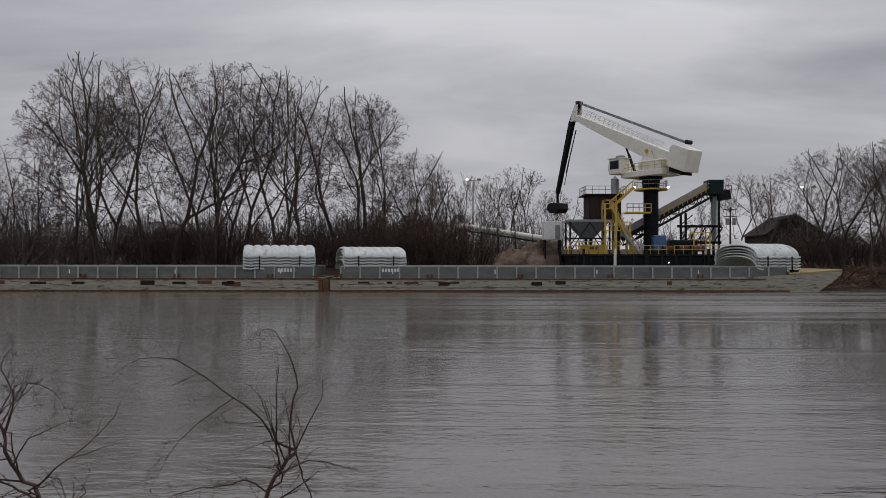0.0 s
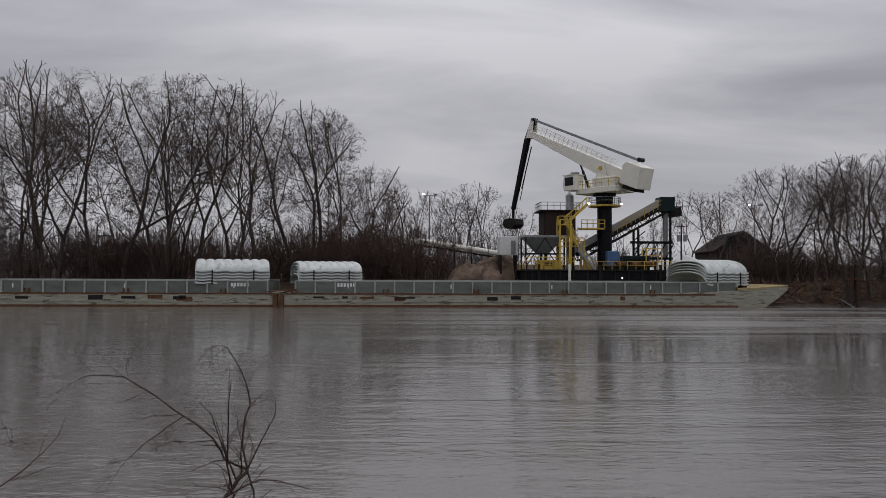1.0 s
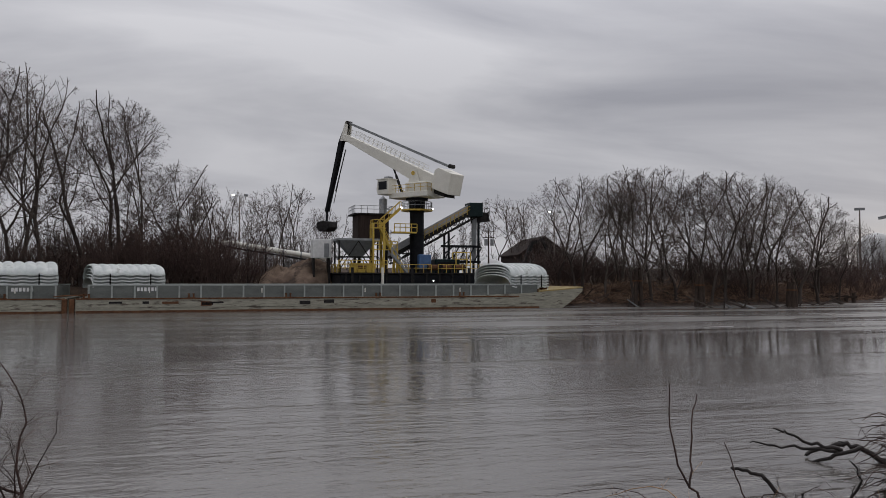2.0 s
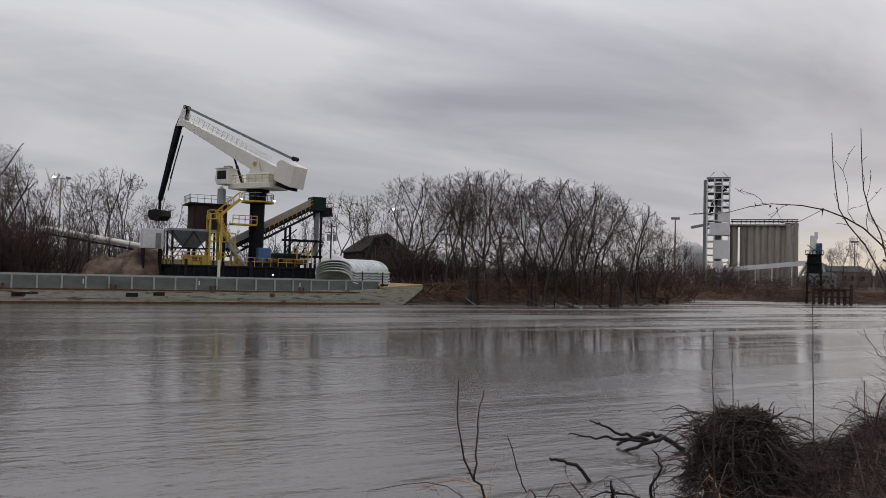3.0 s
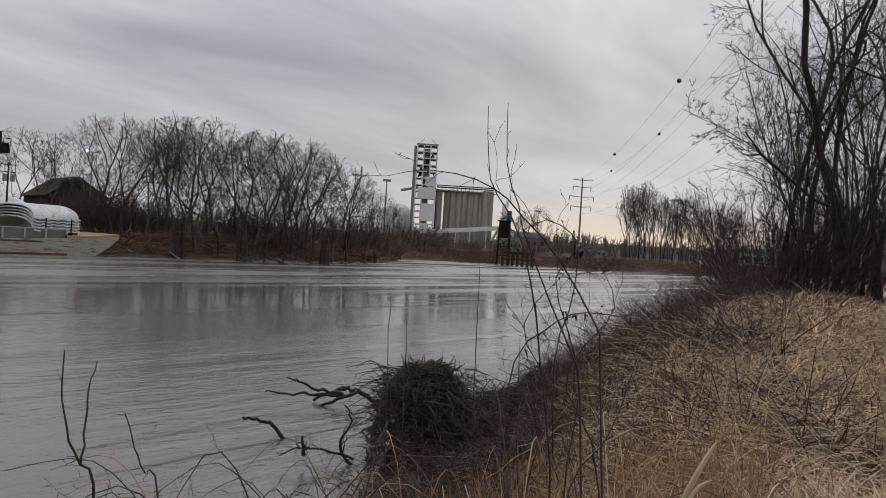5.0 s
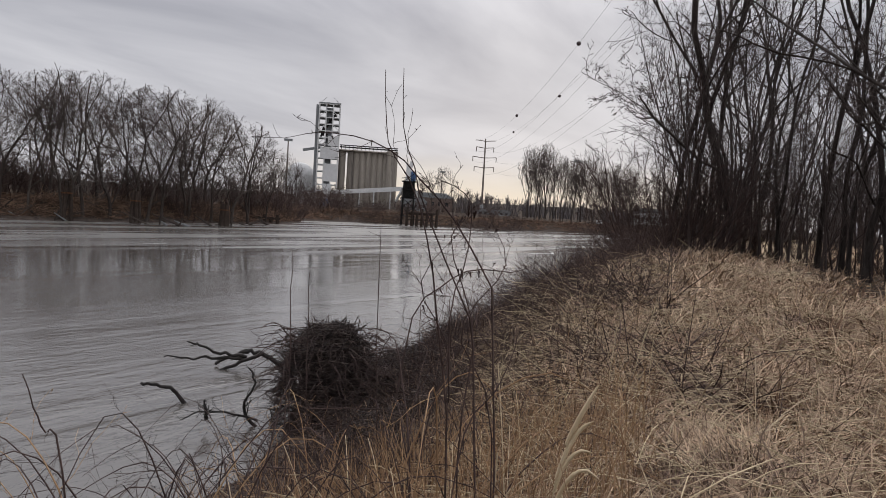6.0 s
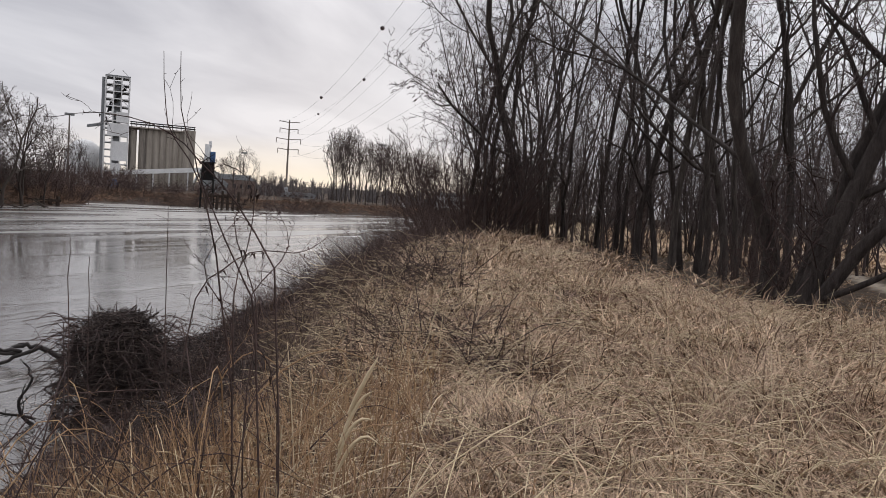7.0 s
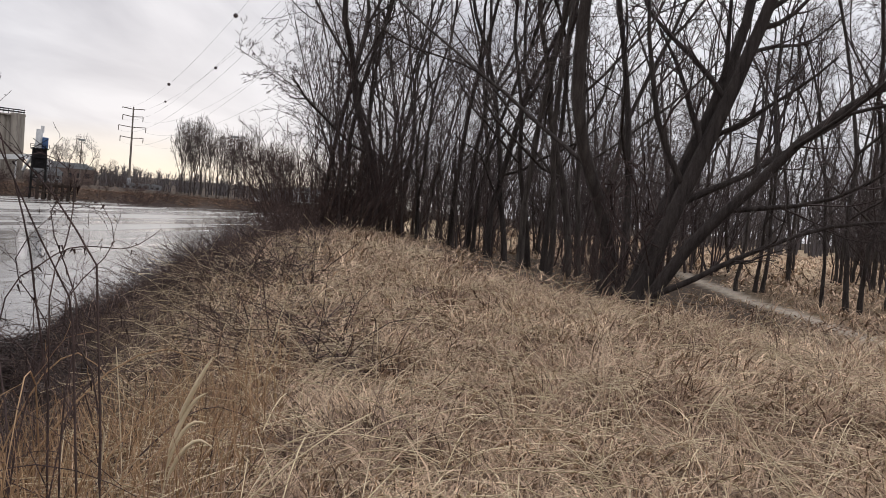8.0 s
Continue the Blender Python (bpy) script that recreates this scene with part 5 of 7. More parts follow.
def excavator(x, y, turn):
    t = thing("excavator", "parked excavator with a bent dark arm", "excavator", Matrix.Translation((x, y, gz(x, y))) @ Matrix.Rotation(radians(turn), 4, "Z"))
    for s in (-1, 1):
        bm = bmesh.new()
        prism(bm, [(-2.2, 0.1), (2.2, 0.1), (2.5, 0.5), (2.2, 0.95), (-2.2, 0.95), (-2.5, 0.5)], s * 1.2 - 0.35, s * 1.2 + 0.35)
        part("track", bm, BLACK, t)
    part("body", box(bmesh.new(), -2.4, 1.2, -1.4, 1.4, 1.1, 2.6), OCHRE, t, bevel=0.12)
    part("cab", box(bmesh.new(), 0.2, 1.9, 0.3, 1.4, 1.2, 3.3), DARK, t, bevel=0.1)
    bm = bmesh.new()
    prism(bm, [(1.0, 2.0), (1.5, 2.0), (3.8, 6.6), (5.8, 7.2), (5.8, 7.8), (3.4, 7.3)], -0.3, 0.3)
    part("boom", bm, DARK, t)
    bm = bmesh.new()
    prism(bm, [(5.3, 8.0), (6.1, 7.6), (8.0, 3.8), (7.5, 3.6)], -0.22, 0.22)
    part("stick", bm, DARK, t)
    bm = bmesh.new()
    prism(bm, [(7.2, 3.9), (8.4, 3.6), (8.2, 2.6), (7.2, 2.4), (6.8, 3.0)], -0.6, 0.6)
    part("bucket", bm, DARK, t)


excavator(53.5, 128, 8)
# ---------- grain elevator and the far point ----------
def facing(az, r, z):
    """A frame at that bearing whose -y side faces the path, x to the right."""
    return Matrix.Translation(polar(az, r, z)) @ Matrix.Rotation(radians(-az), 4, "Z")


def grain_elevator():
    g = facing(49.0, 330, 3.5)
    t = thing("elevator_tower", "tall white steel grain elevator head tower", "grain elevator", g)
    w, top = 4.3, 42.6
    for x in (-w, -w / 3, w / 3, w):
        for y in (-4, 4):
            part("column", beam(bmesh.new(), (x, y, 0), (x, y, top), 0.5), PALE, t)
    for i in range(15):
        z = 3 + i * 2.82
        bm = bmesh.new()
        for y in (-4, 4):
            beam(bm, (-w, y, z), (w, y, z), 0.4)
        for x in (-w, w):
            beam(bm, (x, -4, z), (x, 4, z), 0.4)
        part("floor_beam", bm, PALE, t)
        part("floor", box(bmesh.new(), -w, w, -3.8, 3.8, z - 0.15, z + 0.1), GREY, t)
        if i % 2 == 0 and i > 7:
            bm = bmesh.new()
            beam(bm, (-w, -4.05, z), (-w / 3, -4.05, z + 2.82), 0.25)
            beam(bm, (w, -4.05, z), (w / 3, -4.05, z + 2.82), 0.25)
            part("brace", bm, PALE, t)
    for z0, z1, x0, x1 in ((10, 17.5, -1.8, 4.2), (19.5, 24.5, -3.2, 4.2), (25.0, 29.0, -0.2, 4.2), (4, 9, -1.2, 2)):
        part("cladding", box(bmesh.new(), x0, x1, -4.4, -4.2, z0, z1), PALE, t, "white sheet cladding")
    for i in range(4):
        part("machine", box(bmesh.new(), -3 + i * 1.7, -1.9 + i * 1.7, -2, 2, 29.5 + i * 2.82, 31.3 + i * 2.82), DARK, t)
    part("shaft", box(bmesh.new(), -1.6, 1.4, -2.4, 2.4, 0, top - 1.5), GREY, t, "grey inner leg shaft")
    for i in range(5):
        part("duct", beam(bmesh.new(), (-3.4 + i * 1.3, -3, 28 + i * 2.3), (-2.2 + i * 1.3, -3, 33 + i * 1.6), 0.7), DARK, t)
    part("stair_cage", box(bmesh.new(), -w - 1.4, -w, -3, -1, 0, top - 0.5), GREY, t)
    part("tower_roof", box(bmesh.new(), -w - 0.3, w + 0.3, -4.3, 4.3, top, top + 0.5), GREY, t)
    s = thing("silo_block", "row of stained concrete grain silos with a rooftop gallery", "silo", g)
    for i in range(9):
        bm = bmesh.new()
        x = 6.2 + i * 2.52 + (1.2 if i > 0 else 0)
        rod(bm, (x, 0, 0), (x, 0, 23.6 - (0.4 if i == 0 else 0)), 1.5, n=20)
        part("silo", bm, CONCRETE, s)
    part("silo_core", box(bmesh.new(), 9.3, 28.6, 0.6, 9, 0, 23.5), CONCRETE, s)
    part("head_house", box(bmesh.new(), 25.2, 29.8, -2.6, 6, 0, 24.6), CONCRETE, s, "darker concrete end block")
    part("roof_slab", box(bmesh.new(), 4.6, 30.0, -2.4, 8, 23.6, 24.1), CONCRETE, s)
    bm = bmesh.new()
    for i in range(15):
        beam(bm, (5.6 + i * 1.7, -1, 24.1), (5.6 + i * 1.7, -1, 26.0), 0.22)
    beam(bm, (5, -1, 26.0), (29.8, -1, 26.0), 0.4)
    beam(bm, (5, -1, 25.2), (29.8, -1, 25.2), 0.5)
    part("roof_gallery", bm, DARK, s, "dark rooftop conveyor gallery")
    d = thing("storage_dome", "pale domed storage building beside an elevator", "storage", g)
    bm = bmesh.new()
    bmesh.ops.create_uvsphere(bm, u_segments=28, v_segments=14, radius=7)
    bmesh.ops.delete(bm, geom=[v for v in bm.verts if v.co.z < -0.5], context="VERTS")
    part("dome", bm, PALE, d, m=Matrix.Translation((-11.5, 10, 11)))
    part("drum_wall", rod(bmesh.new(), (-11.5, 10, 0), (-11.5, 10, 11), 7, n=32), PALE, d)
    part("transfer_gallery", beam(bmesh.new(), (-10.5, 8, 23.4), (-3, 2, 24.6), 1.0), GREY, d)
    b = thing("conveyor_bridge", "pale covered conveyor bridge on steel legs", "conveyor", g)
    part("gallery", beam(bmesh.new(), (3.5, -9, 5.6), (36, -9, 9.2), 1.8), PALE, b)
    for x, h in ((8, 5.3), (14, 6.0), (20, 6.6), (27, 7.4), (34, 8.2)):
        part("leg", beam(bmesh.new(), (x, -9, -1.5), (x, -9, h), 0.5), PALE, b)
    part("loading_shed", box(bmesh.new(), -3, 1.5, -9, -5, -1.5, 2.6), BLUE, b, "small blue shed")
    o = thing("site_office", "small white and grey plant building", "building", g)
    part("wall", box(bmesh.new(), 33, 39, -6, 4, -1.5, 8), PALE, o)
    part("roof", box(bmesh.new(), 32.6, 39.4, -6.4, 4.4, 8, 8.5), GREY, o)
    for i in range(3):
        part("window", box(bmesh.new(), 33.6 + i * 1.8, 34.6 + i * 1.8, -6.05, -6, 4.6, 6.2), GLASS, o)


grain_elevator()


def loading_tower():
    g = facing(55.2, 180, 1.5)
    t = thing("loading_tower", "dark steel ship loading tower with a white spout", "loading tower", g @ Matrix.Diagonal((0.75, 0.75, 0.70, 1)))
    for x in (-1.9, 1.9):
        for y in (-1.9, 1.9):
            part("leg", beam(bmesh.new(), (x, y, -2), (x * 0.8, y * 0.8, 13), 0.4), DARK, t)
    for z in (1, 4, 7, 10, 12.6):
        part("stage", box(bmesh.new(), -2.3, 2.3, -2.3, 2.3, z, z + 0.25), DARK, t)
        bm = bmesh.new()
        beam(bm, (-1.8, -2, z), (1.8, -2, z + 3), 0.2)
        beam(bm, (1.8, -2, z), (-1.8, -2, z + 3), 0.2)
        part("brace", bm, DARK, t)
    part("hopper_body", box(bmesh.new(), -1.5, 1.5, -1.4, 1.4, 7.2, 12.5), DARK, t, bevel=0.2)
    bm = bmesh.new()
    rod(bm, (-0.3, 0, 12.8), (-0.3, 0, 18.5), 1.0, 0.8, n=16)
    rod(bm, (0.4, 0, 17.5), (0.4, 0, 19.6), 0.45, n=12)
    part("spout", bm, PALE, t, "white leg housing")
    part("motor_box", box(bmesh.new(), 0.5, 2.0, -1, 1, 12.9, 16.2), BLUE, t, "blue machinery box", bevel=0.1)
    bm = bmesh.new()
    railing(bm, [(-2.3, -2.3, 12.85), (2.3, -2.3, 12.85)], 1.1, 0.06, 0.9)
    part("railing", bm, DARK, t)
    bm = bmesh.new()
    beam(bm, (-4, 5, 6), (-1, 1, 12), 0.6)
    part("feed_leg", bm, PALE, t)
    d = thing("dock", "old timber dock on piles at the water", "dock", facing(56.2, 178, 0))
    for i in range(7):
        x = -3.2 + i * 1.15
        part("timber_post", rod(bmesh.new(), (x, -1.5, -2), (x + 0.1, -1.5, 4.2 - (i % 3) * 0.6), 0.36, 0.3, 8), TIMBER, d)
    for z in (1.4, 3.0):
        part("waler", box(bmesh.new(), -3.5, 4.1, -1.95, -1.75, z, z + 0.3), TIMBER, d)
    part("deck", box(bmesh.new(), -3.2, 3, -1.5, 6, 2.7, 3.0), TIMBER, d)
    # low industrial buildings beyond
    for az, r, w, h, m, lab in ((56.7, 420, 13, 11, BRICK, "long low brick industrial building"), (55.6, 300, 5, 6, GREY, "small grey metal storage shed"), (61.6, 395, 9, 3.6, GREY, "long grey low warehouse"), (73.2, 360, 8, 8, PALE, "pale building behind a grove")):
        b = thing("warehouse", lab, "building", facing(az, r, 2.6))
        part("wall", box(bmesh.new(), -w, w, 0, 14, -1, h * 0.75), m, b)
        bm = bmesh.new()
        prism(bm, [(-w - 0.4, h * 0.75), (w + 0.4, h * 0.75), (w * 0.7, h), (-w * 0.7, h)], -0.4, 14.4)
        part("roof", bm, GREY, b)
        for i in range(6):
            part("window", box(bmesh.new(), -w * 0.8 + i * w * 0.3, -w * 0.8 + i * w * 0.3 + w * 0.14, -0.06, 0, h * 0.35, h * 0.55), GLASS, b)


loading_tower()


def dolphins():
    for az, r, n, h, lab in ((35.9, 106.5, 5, 4.4, "cluster of old timber mooring piles"), (41.9, 113, 6, 3.4, "cluster of old timber mooring piles"), (31.6, 106, 3, 5.2, "broken timber mooring piles by brush")):
        t = thing("mooring_dolphin", lab, "mooring piles", facing(az, r, 0), "mooring dolphins")
        for i in range(n):
            a = i * 6.28 / n
            x, y = math.cos(a) * 0.42, math.sin(a) * 0.42
            part("timber_post", rod(bmesh.new(), (x * 1.5, y * 1.5, -2), (x * 0.75, y * 0.75, h - (i % 3) * 0.25), 0.28, 0.24, 9), TIMBER, t)
        part("band", rod(bmesh.new(), (0, 0, h * 0.65), (0, 0, h * 0.65 + 0.16), 0.74, n=14), RUST, t)
    t = thing("low_dock", "low dark timber crib at the water's edge", "dock", facing(44.6, 136, 0))
    for i in range(6):
        part("timber_post", rod(bmesh.new(), (-3 + i * 1.1, 0, -2), (-3 + i * 1.1, 0, 1.2 + (i % 2) * 0.4), 0.3, n=8), TIMBER, t)
    part("cap", box(bmesh.new(), -3.4, 3.0, -0.3, 0.4, 0.7, 1.1), TIMBER, t)


dolphins()


def bank_snags():
    """Bleached dead trunks lying or leaning at the far waterline."""
    rng = random.Random(33)
    for i in range(26):
        az = rng.uniform(27.5, 46)
        r = (104 if az < 40 else 104 + (az - 40) * 4.6) + rng.uniform(0, 4)
        p = polar(az, r)
        z = max(gz(p.x, p.y), 0.0)
        l, h, b = rng.uniform(1.5, 4.5), rng.uniform(0.2, 1.6), rng.uniform(0, 6.28)
        t = thing("snag", "grey dead trunk lying on the far bank", "dead trunk", group="snags on the far bank")
        q = p + Vector((math.cos(b) * l, math.sin(b) * l * 0.5, 0))
        part("trunk", rod(bmesh.new(), (p.x, p.y, z - 0.1), (q.x, q.y, z + h), rng.uniform(0.1, 0.2), 0.05, 7), GREY if i % 8 == 0 else BARK, t)
        part("limb", rod(bmesh.new(), (p.x + (q.x - p.x) * 0.5, p.y + (q.y - p.y) * 0.5, z + h * 0.45), (q.x + 0.4, q.y, z + h + rng.uniform(0.2, 1.0)), 0.06, 0.02, 6), BARK, t)


bank_snags()

# ---------- power line ----------
POLE_AT, POLE_TOP = polar(60.7, 400), 42.8
NEAR_END = Vector((-13, -53, 0))


def power_line():
    t = thing("power_pole", "tall steel transmission pole with six cross arms", "power pole", Matrix.Translation((POLE_AT.x, POLE_AT.y, 2.5)) @ Matrix.Rotation(radians(-52), 4, "Z"))
    h = POLE_TOP - 2.5
    part("pole", rod(bmesh.new(), (0, 0, 0), (0, 0, h), 0.6, 0.32, 12), GALV, t)
    part("foot", rod(bmesh.new(), (0, 0, -1), (0, 0, 6), 1.0, 0.85, 12), STEEL, t)
    arms = [(h - 0.7, 5.0), (h - 4.3, 4.6), (h - 9.4, 6.2), (h - 14.6, 5.2)]
    for z, w in arms:
        bm = bmesh.new()
        for s in (-1, 1):
            beam(bm, (0, 0, z - 0.5), (s * w, 0, z), 0.35)
        part("cross_arm", bm, GALV, t)
        for s in (-1, 1):
            part("insulator", rod(bmesh.new(), (s * w, 0, z - 2.4 if z < h - 1 else z - 0.4), (s * w, 0, z), 0.2, n=8), GALV, t)
    rot = Matrix.Rotation(radians(-52), 4, "Z")
    ends = []
    for z, w in arms:
        for s in (-1, 1):
            o = rot @ Vector((s * w, 0, 0))
            ends.append((POLE_AT + o + Vector((0, 0, 2.5 + z - (2.2 if z < h - 1 else 0))), o, z))
    wires = []
    for k, (a, o, z) in enumerate(ends):
        b = NEAR_END + o * 1.2 + Vector((0, 0, a.z + (20.1 if k != 1 else 22.4)))
        n, sag = 60, 11.5 if k == 1 else 15.6
        pts = [a.lerp(b, i / n) + Vector((0, 0, -sag * 4 * (i / n) * (1 - i / n))) for i in range(n + 1)]
        wires.append(pts)
        P = np.array([[tuple(p) for p in pts]])
        w = thing("power_cable", "thin sagging overhead power cable", "power cable", group="power cables")
        put("strand", fast_mesh("strand", [tubes(P, np.full((1, n + 1), 0.024), 4)]), WIRE, w)
    # marker balls on the two top cables
    for k, fs in ((0, (0.366, 0.567)), (1, (0.166, 0.395))):
        for f in fs:
            i = f * 60
            p = wires[k][int(i)].lerp(wires[k][int(i) + 1], i - int(i))
            bm = bmesh.new()
            bmesh.ops.create_uvsphere(bm, u_segments=16, v_segments=10, radius=0.45)
            b = thing("marker_ball", "dark round aircraft marker ball on a cable", "marker ball", Matrix.Translation(p), "marker balls")
            part("shell", bm, BALL, b)
            part("clamp", rod(bmesh.new(), (-0.5, 0, 0), (0.5, 0, 0), 0.08, n=8), DARK, b)


power_line()


def far_poles():
    for az, r, top, lab in ((46.1, 300, 24.5, "tall lamp mast near a grain elevator"), (57.6, 420, 22, "thin far utility pole"), (67.6, 330, 25, "steel lattice pole behind a grove")):
        p = polar(az, r)
        t = thing("mast", lab, "mast", facing(az, r, gz(p.x, p.y)))
        part("pole", rod(bmesh.new(), (0, 0, 0), (0, 0, top), 0.4, 0.22, 8), GALV, t)
        part("mast_head", box(bmesh.new(), -1.6, 1.6, -0.3, 0.3, top - 0.4, top + 0.5), GREY, t)
    for az, r, lab in ((69.5, 224, "small white river sign on a post"), (72.0, 228, "tiny white river sign")):
        t = thing("river_sign", lab, "sign", facing(az, r, 1.2))
        part("post", rod(bmesh.new(), (0, 0, 0), (0, 0, 2.6), 0.08, n=6), TIMBER, t)
        part("board", box(bmesh.new(), -0.8, 0.8, -0.06, 0, 1.8, 2.8), PALE, t)


far_poles()
# ---------- woods on the near bank ----------
def near_woods():
    rng = random.Random(12)
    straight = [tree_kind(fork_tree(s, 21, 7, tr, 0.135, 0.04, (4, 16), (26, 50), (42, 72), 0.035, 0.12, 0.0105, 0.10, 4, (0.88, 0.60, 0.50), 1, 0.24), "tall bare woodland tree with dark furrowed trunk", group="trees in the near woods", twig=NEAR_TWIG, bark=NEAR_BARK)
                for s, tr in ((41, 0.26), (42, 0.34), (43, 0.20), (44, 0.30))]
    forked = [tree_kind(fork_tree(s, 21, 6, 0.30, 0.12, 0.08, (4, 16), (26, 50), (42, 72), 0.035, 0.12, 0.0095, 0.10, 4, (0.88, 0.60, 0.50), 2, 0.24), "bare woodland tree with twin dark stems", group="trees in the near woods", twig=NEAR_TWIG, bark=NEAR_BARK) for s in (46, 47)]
    kinds = straight + forked
    rows = []
    # bearing, distance, height, thickness, kind
    for az, r, h, th, k in ((75.4, 34, 14, 0.6, 2), (74.9, 34, 16, 1.0, 3), (76.0, 36, 19, 1.1, 2), (77.2, 36, 17, 0.7, 3), (79.0, 33.5, 23, 1.6, 0), (80.5, 38, 20, 0.8, 0), (82.3, 33.5, 17, 0.7, 4), (84.5, 33, 19, 0.75, 3), (86.2, 31.5, 20, 0.8, 5), (87.5, 30, 22, 0.85, 0),
                            (88.8, 30, 20, 0.8, 2), (90.1, 26, 19, 0.9, 3), (91.2, 27, 21, 0.75, 4), (92.3, 25, 20, 0.75, 1), (93.5, 26, 22, 0.95, 0), (95.0, 27, 21, 0.8, 5), (96.7, 21, 21, 2.2, 1), (97.6, 24, 19, 0.9, 3),
                            (105.3, 31, 13, 0.8, 2), (106.6, 31.5, 15, 0.8, 4), (110.8, 28, 12, 0.6, 3), (112.7, 27, 16, 0.9, 5), (114.5, 30, 18, 0.9, 0)):
        p = polar(az, r)
        rows.append((p.x, p.y, k, h, th))
    for i in range(44):
        az, r = rng.uniform(76, 117), rng.uniform(33, 60)
        if 100 < az and r < 42:
            r += 10
        p = polar(az, r)
        if -to_line(np.array(p.x), np.array(p.y), NEAR_SHORE) > 4:
            rows.append((p.x, p.y, rng.randrange(6), rng.uniform(15, 22), rng.uniform(0.55, 0.9)))
    used = set()
    for x, y, k, h, th in rows:
        ob, z = kinds[k], gz(x, y)
        s = h / 21
        m = Matrix.LocRotScale((x, y, z), Euler((rng.uniform(-0.05, 0.05), rng.uniform(-0.05, 0.05), rng.uniform(0, 6.28))), (s * th ** 0.5, s * th ** 0.5, s))
        if k in used:
            copy_thing(ob, m @ Matrix.Diagonal((1 / ob.scale.x, 1 / ob.scale.y, 1 / ob.scale.z, 1)))
        else:
            used.add(k)
            ob.matrix_basis = m


near_woods()


def smooth_line(pts, k):
    """k points on a soft curve through the given ones."""
    P = np.array(pts, float)
    n = len(P)
    t = np.linspace(0, n - 1, k)
    i = np.clip(t.astype(int), 0, n - 2)
    f = (t - i)[:, None]
    a, b, c, d = P[np.maximum(i - 1, 0)], P[i], P[i + 1], P[np.minimum(i + 2, n - 1)]
    return 0.5 * (2 * b + (c - a) * f + (2 * a - 5 * b + 4 * c - d) * f ** 2 + (3 * b - a - 3 * c + d) * f ** 3)


def leaning_tree():
    """Three stems that lean out of one foot, to the south."""
    rng = np.random.default_rng(51)
    foot = polar(98.9, 19.6)
    right, ahead = Vector((-0.156, -0.988, 0)), Vector((0.988, -0.156, 0))

    def at(x, z, d=0.0):
        return tuple(right * x + ahead * d + Vector((0, 0, z)))

    big = [smooth_line([at(0, -0.3), at(0.35, 1.2), at(0.95, 2.9, 0.2), at(2.1, 6.2, 0.4), at(2.9, 9.0, 0.3), at(4.0, 13, 0.5), at(4.6, 16.5, 1)], 14),
           smooth_line([at(-0.2, -0.3, 0.3), at(0.5, 2.4, 0.6), at(1.5, 5.2, 1.0), at(2.2, 8.0, 1.6), at(2.4, 11.5, 2.0), at(2.8, 14.5, 2.2), at(3.0, 17, 2.4)], 14),
           smooth_line([at(0.1, -0.3, -0.2), at(1.2, 1.6, -0.4), at(2.5, 3.1, -0.6), at(3.6, 4.4, -0.8), at(6.1, 6.4, -1.0), at(8.0, 8.4, -1.2), at(9.4, 11, -1.2)], 14)]
    P0 = np.array(big)
    R0 = np.array([0.26, 0.20, 0.17])[:, None] * np.linspace(1, 0.2, 14)[None]
    R0[:, 0] *= 1.3
    low = np.array([smooth_line([at(0.3, 0.2, -0.3), at(1.2, 0.7, -0.6), at(2.2, 1.35, -0.8), at(3.9, 2.2, -1.0), at(5.6, 2.5, -1.1), at(6.8, 2.7, -1.1)], 14)])
    Rl = 0.085 * np.linspace(1, 0.2, 14)[None]
    P0, R0 = np.concatenate([P0, low]), np.concatenate([R0, Rl])
    P1, R1 = sprout(rng, P0, R0, 12, 0.25, 0.98, 42, 0.32, 7, 0.08, 0.13, 0.5, 0.012)
    P2, R2 = sprout(rng, P1, R1, 8, 0.2, 1.0, 40, 0.42, 5, 0.06, 0.15, 0.55, 0.008)
    P3, R3 = sprout(rng, P2, R2, 6, 0.2, 1.0, 38, 0.5, 2, 0, 0, 0.6, 0.006)
    P4, R4 = sprout(rng, P3, R3, 4, 0.2, 1.0, 36, 0.6, 2, 0, 0, 0.7, 0.005)
    t = thing("leaning_tree", "dark tree with several stems leaning over a path", "tree", Matrix.Translation((foot.x, foot.y, gz(foot.x, foot.y))))
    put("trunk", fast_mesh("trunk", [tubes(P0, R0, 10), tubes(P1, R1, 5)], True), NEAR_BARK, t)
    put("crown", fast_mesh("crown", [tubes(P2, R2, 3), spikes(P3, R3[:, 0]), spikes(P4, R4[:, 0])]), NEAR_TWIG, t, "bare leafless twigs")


leaning_tree()


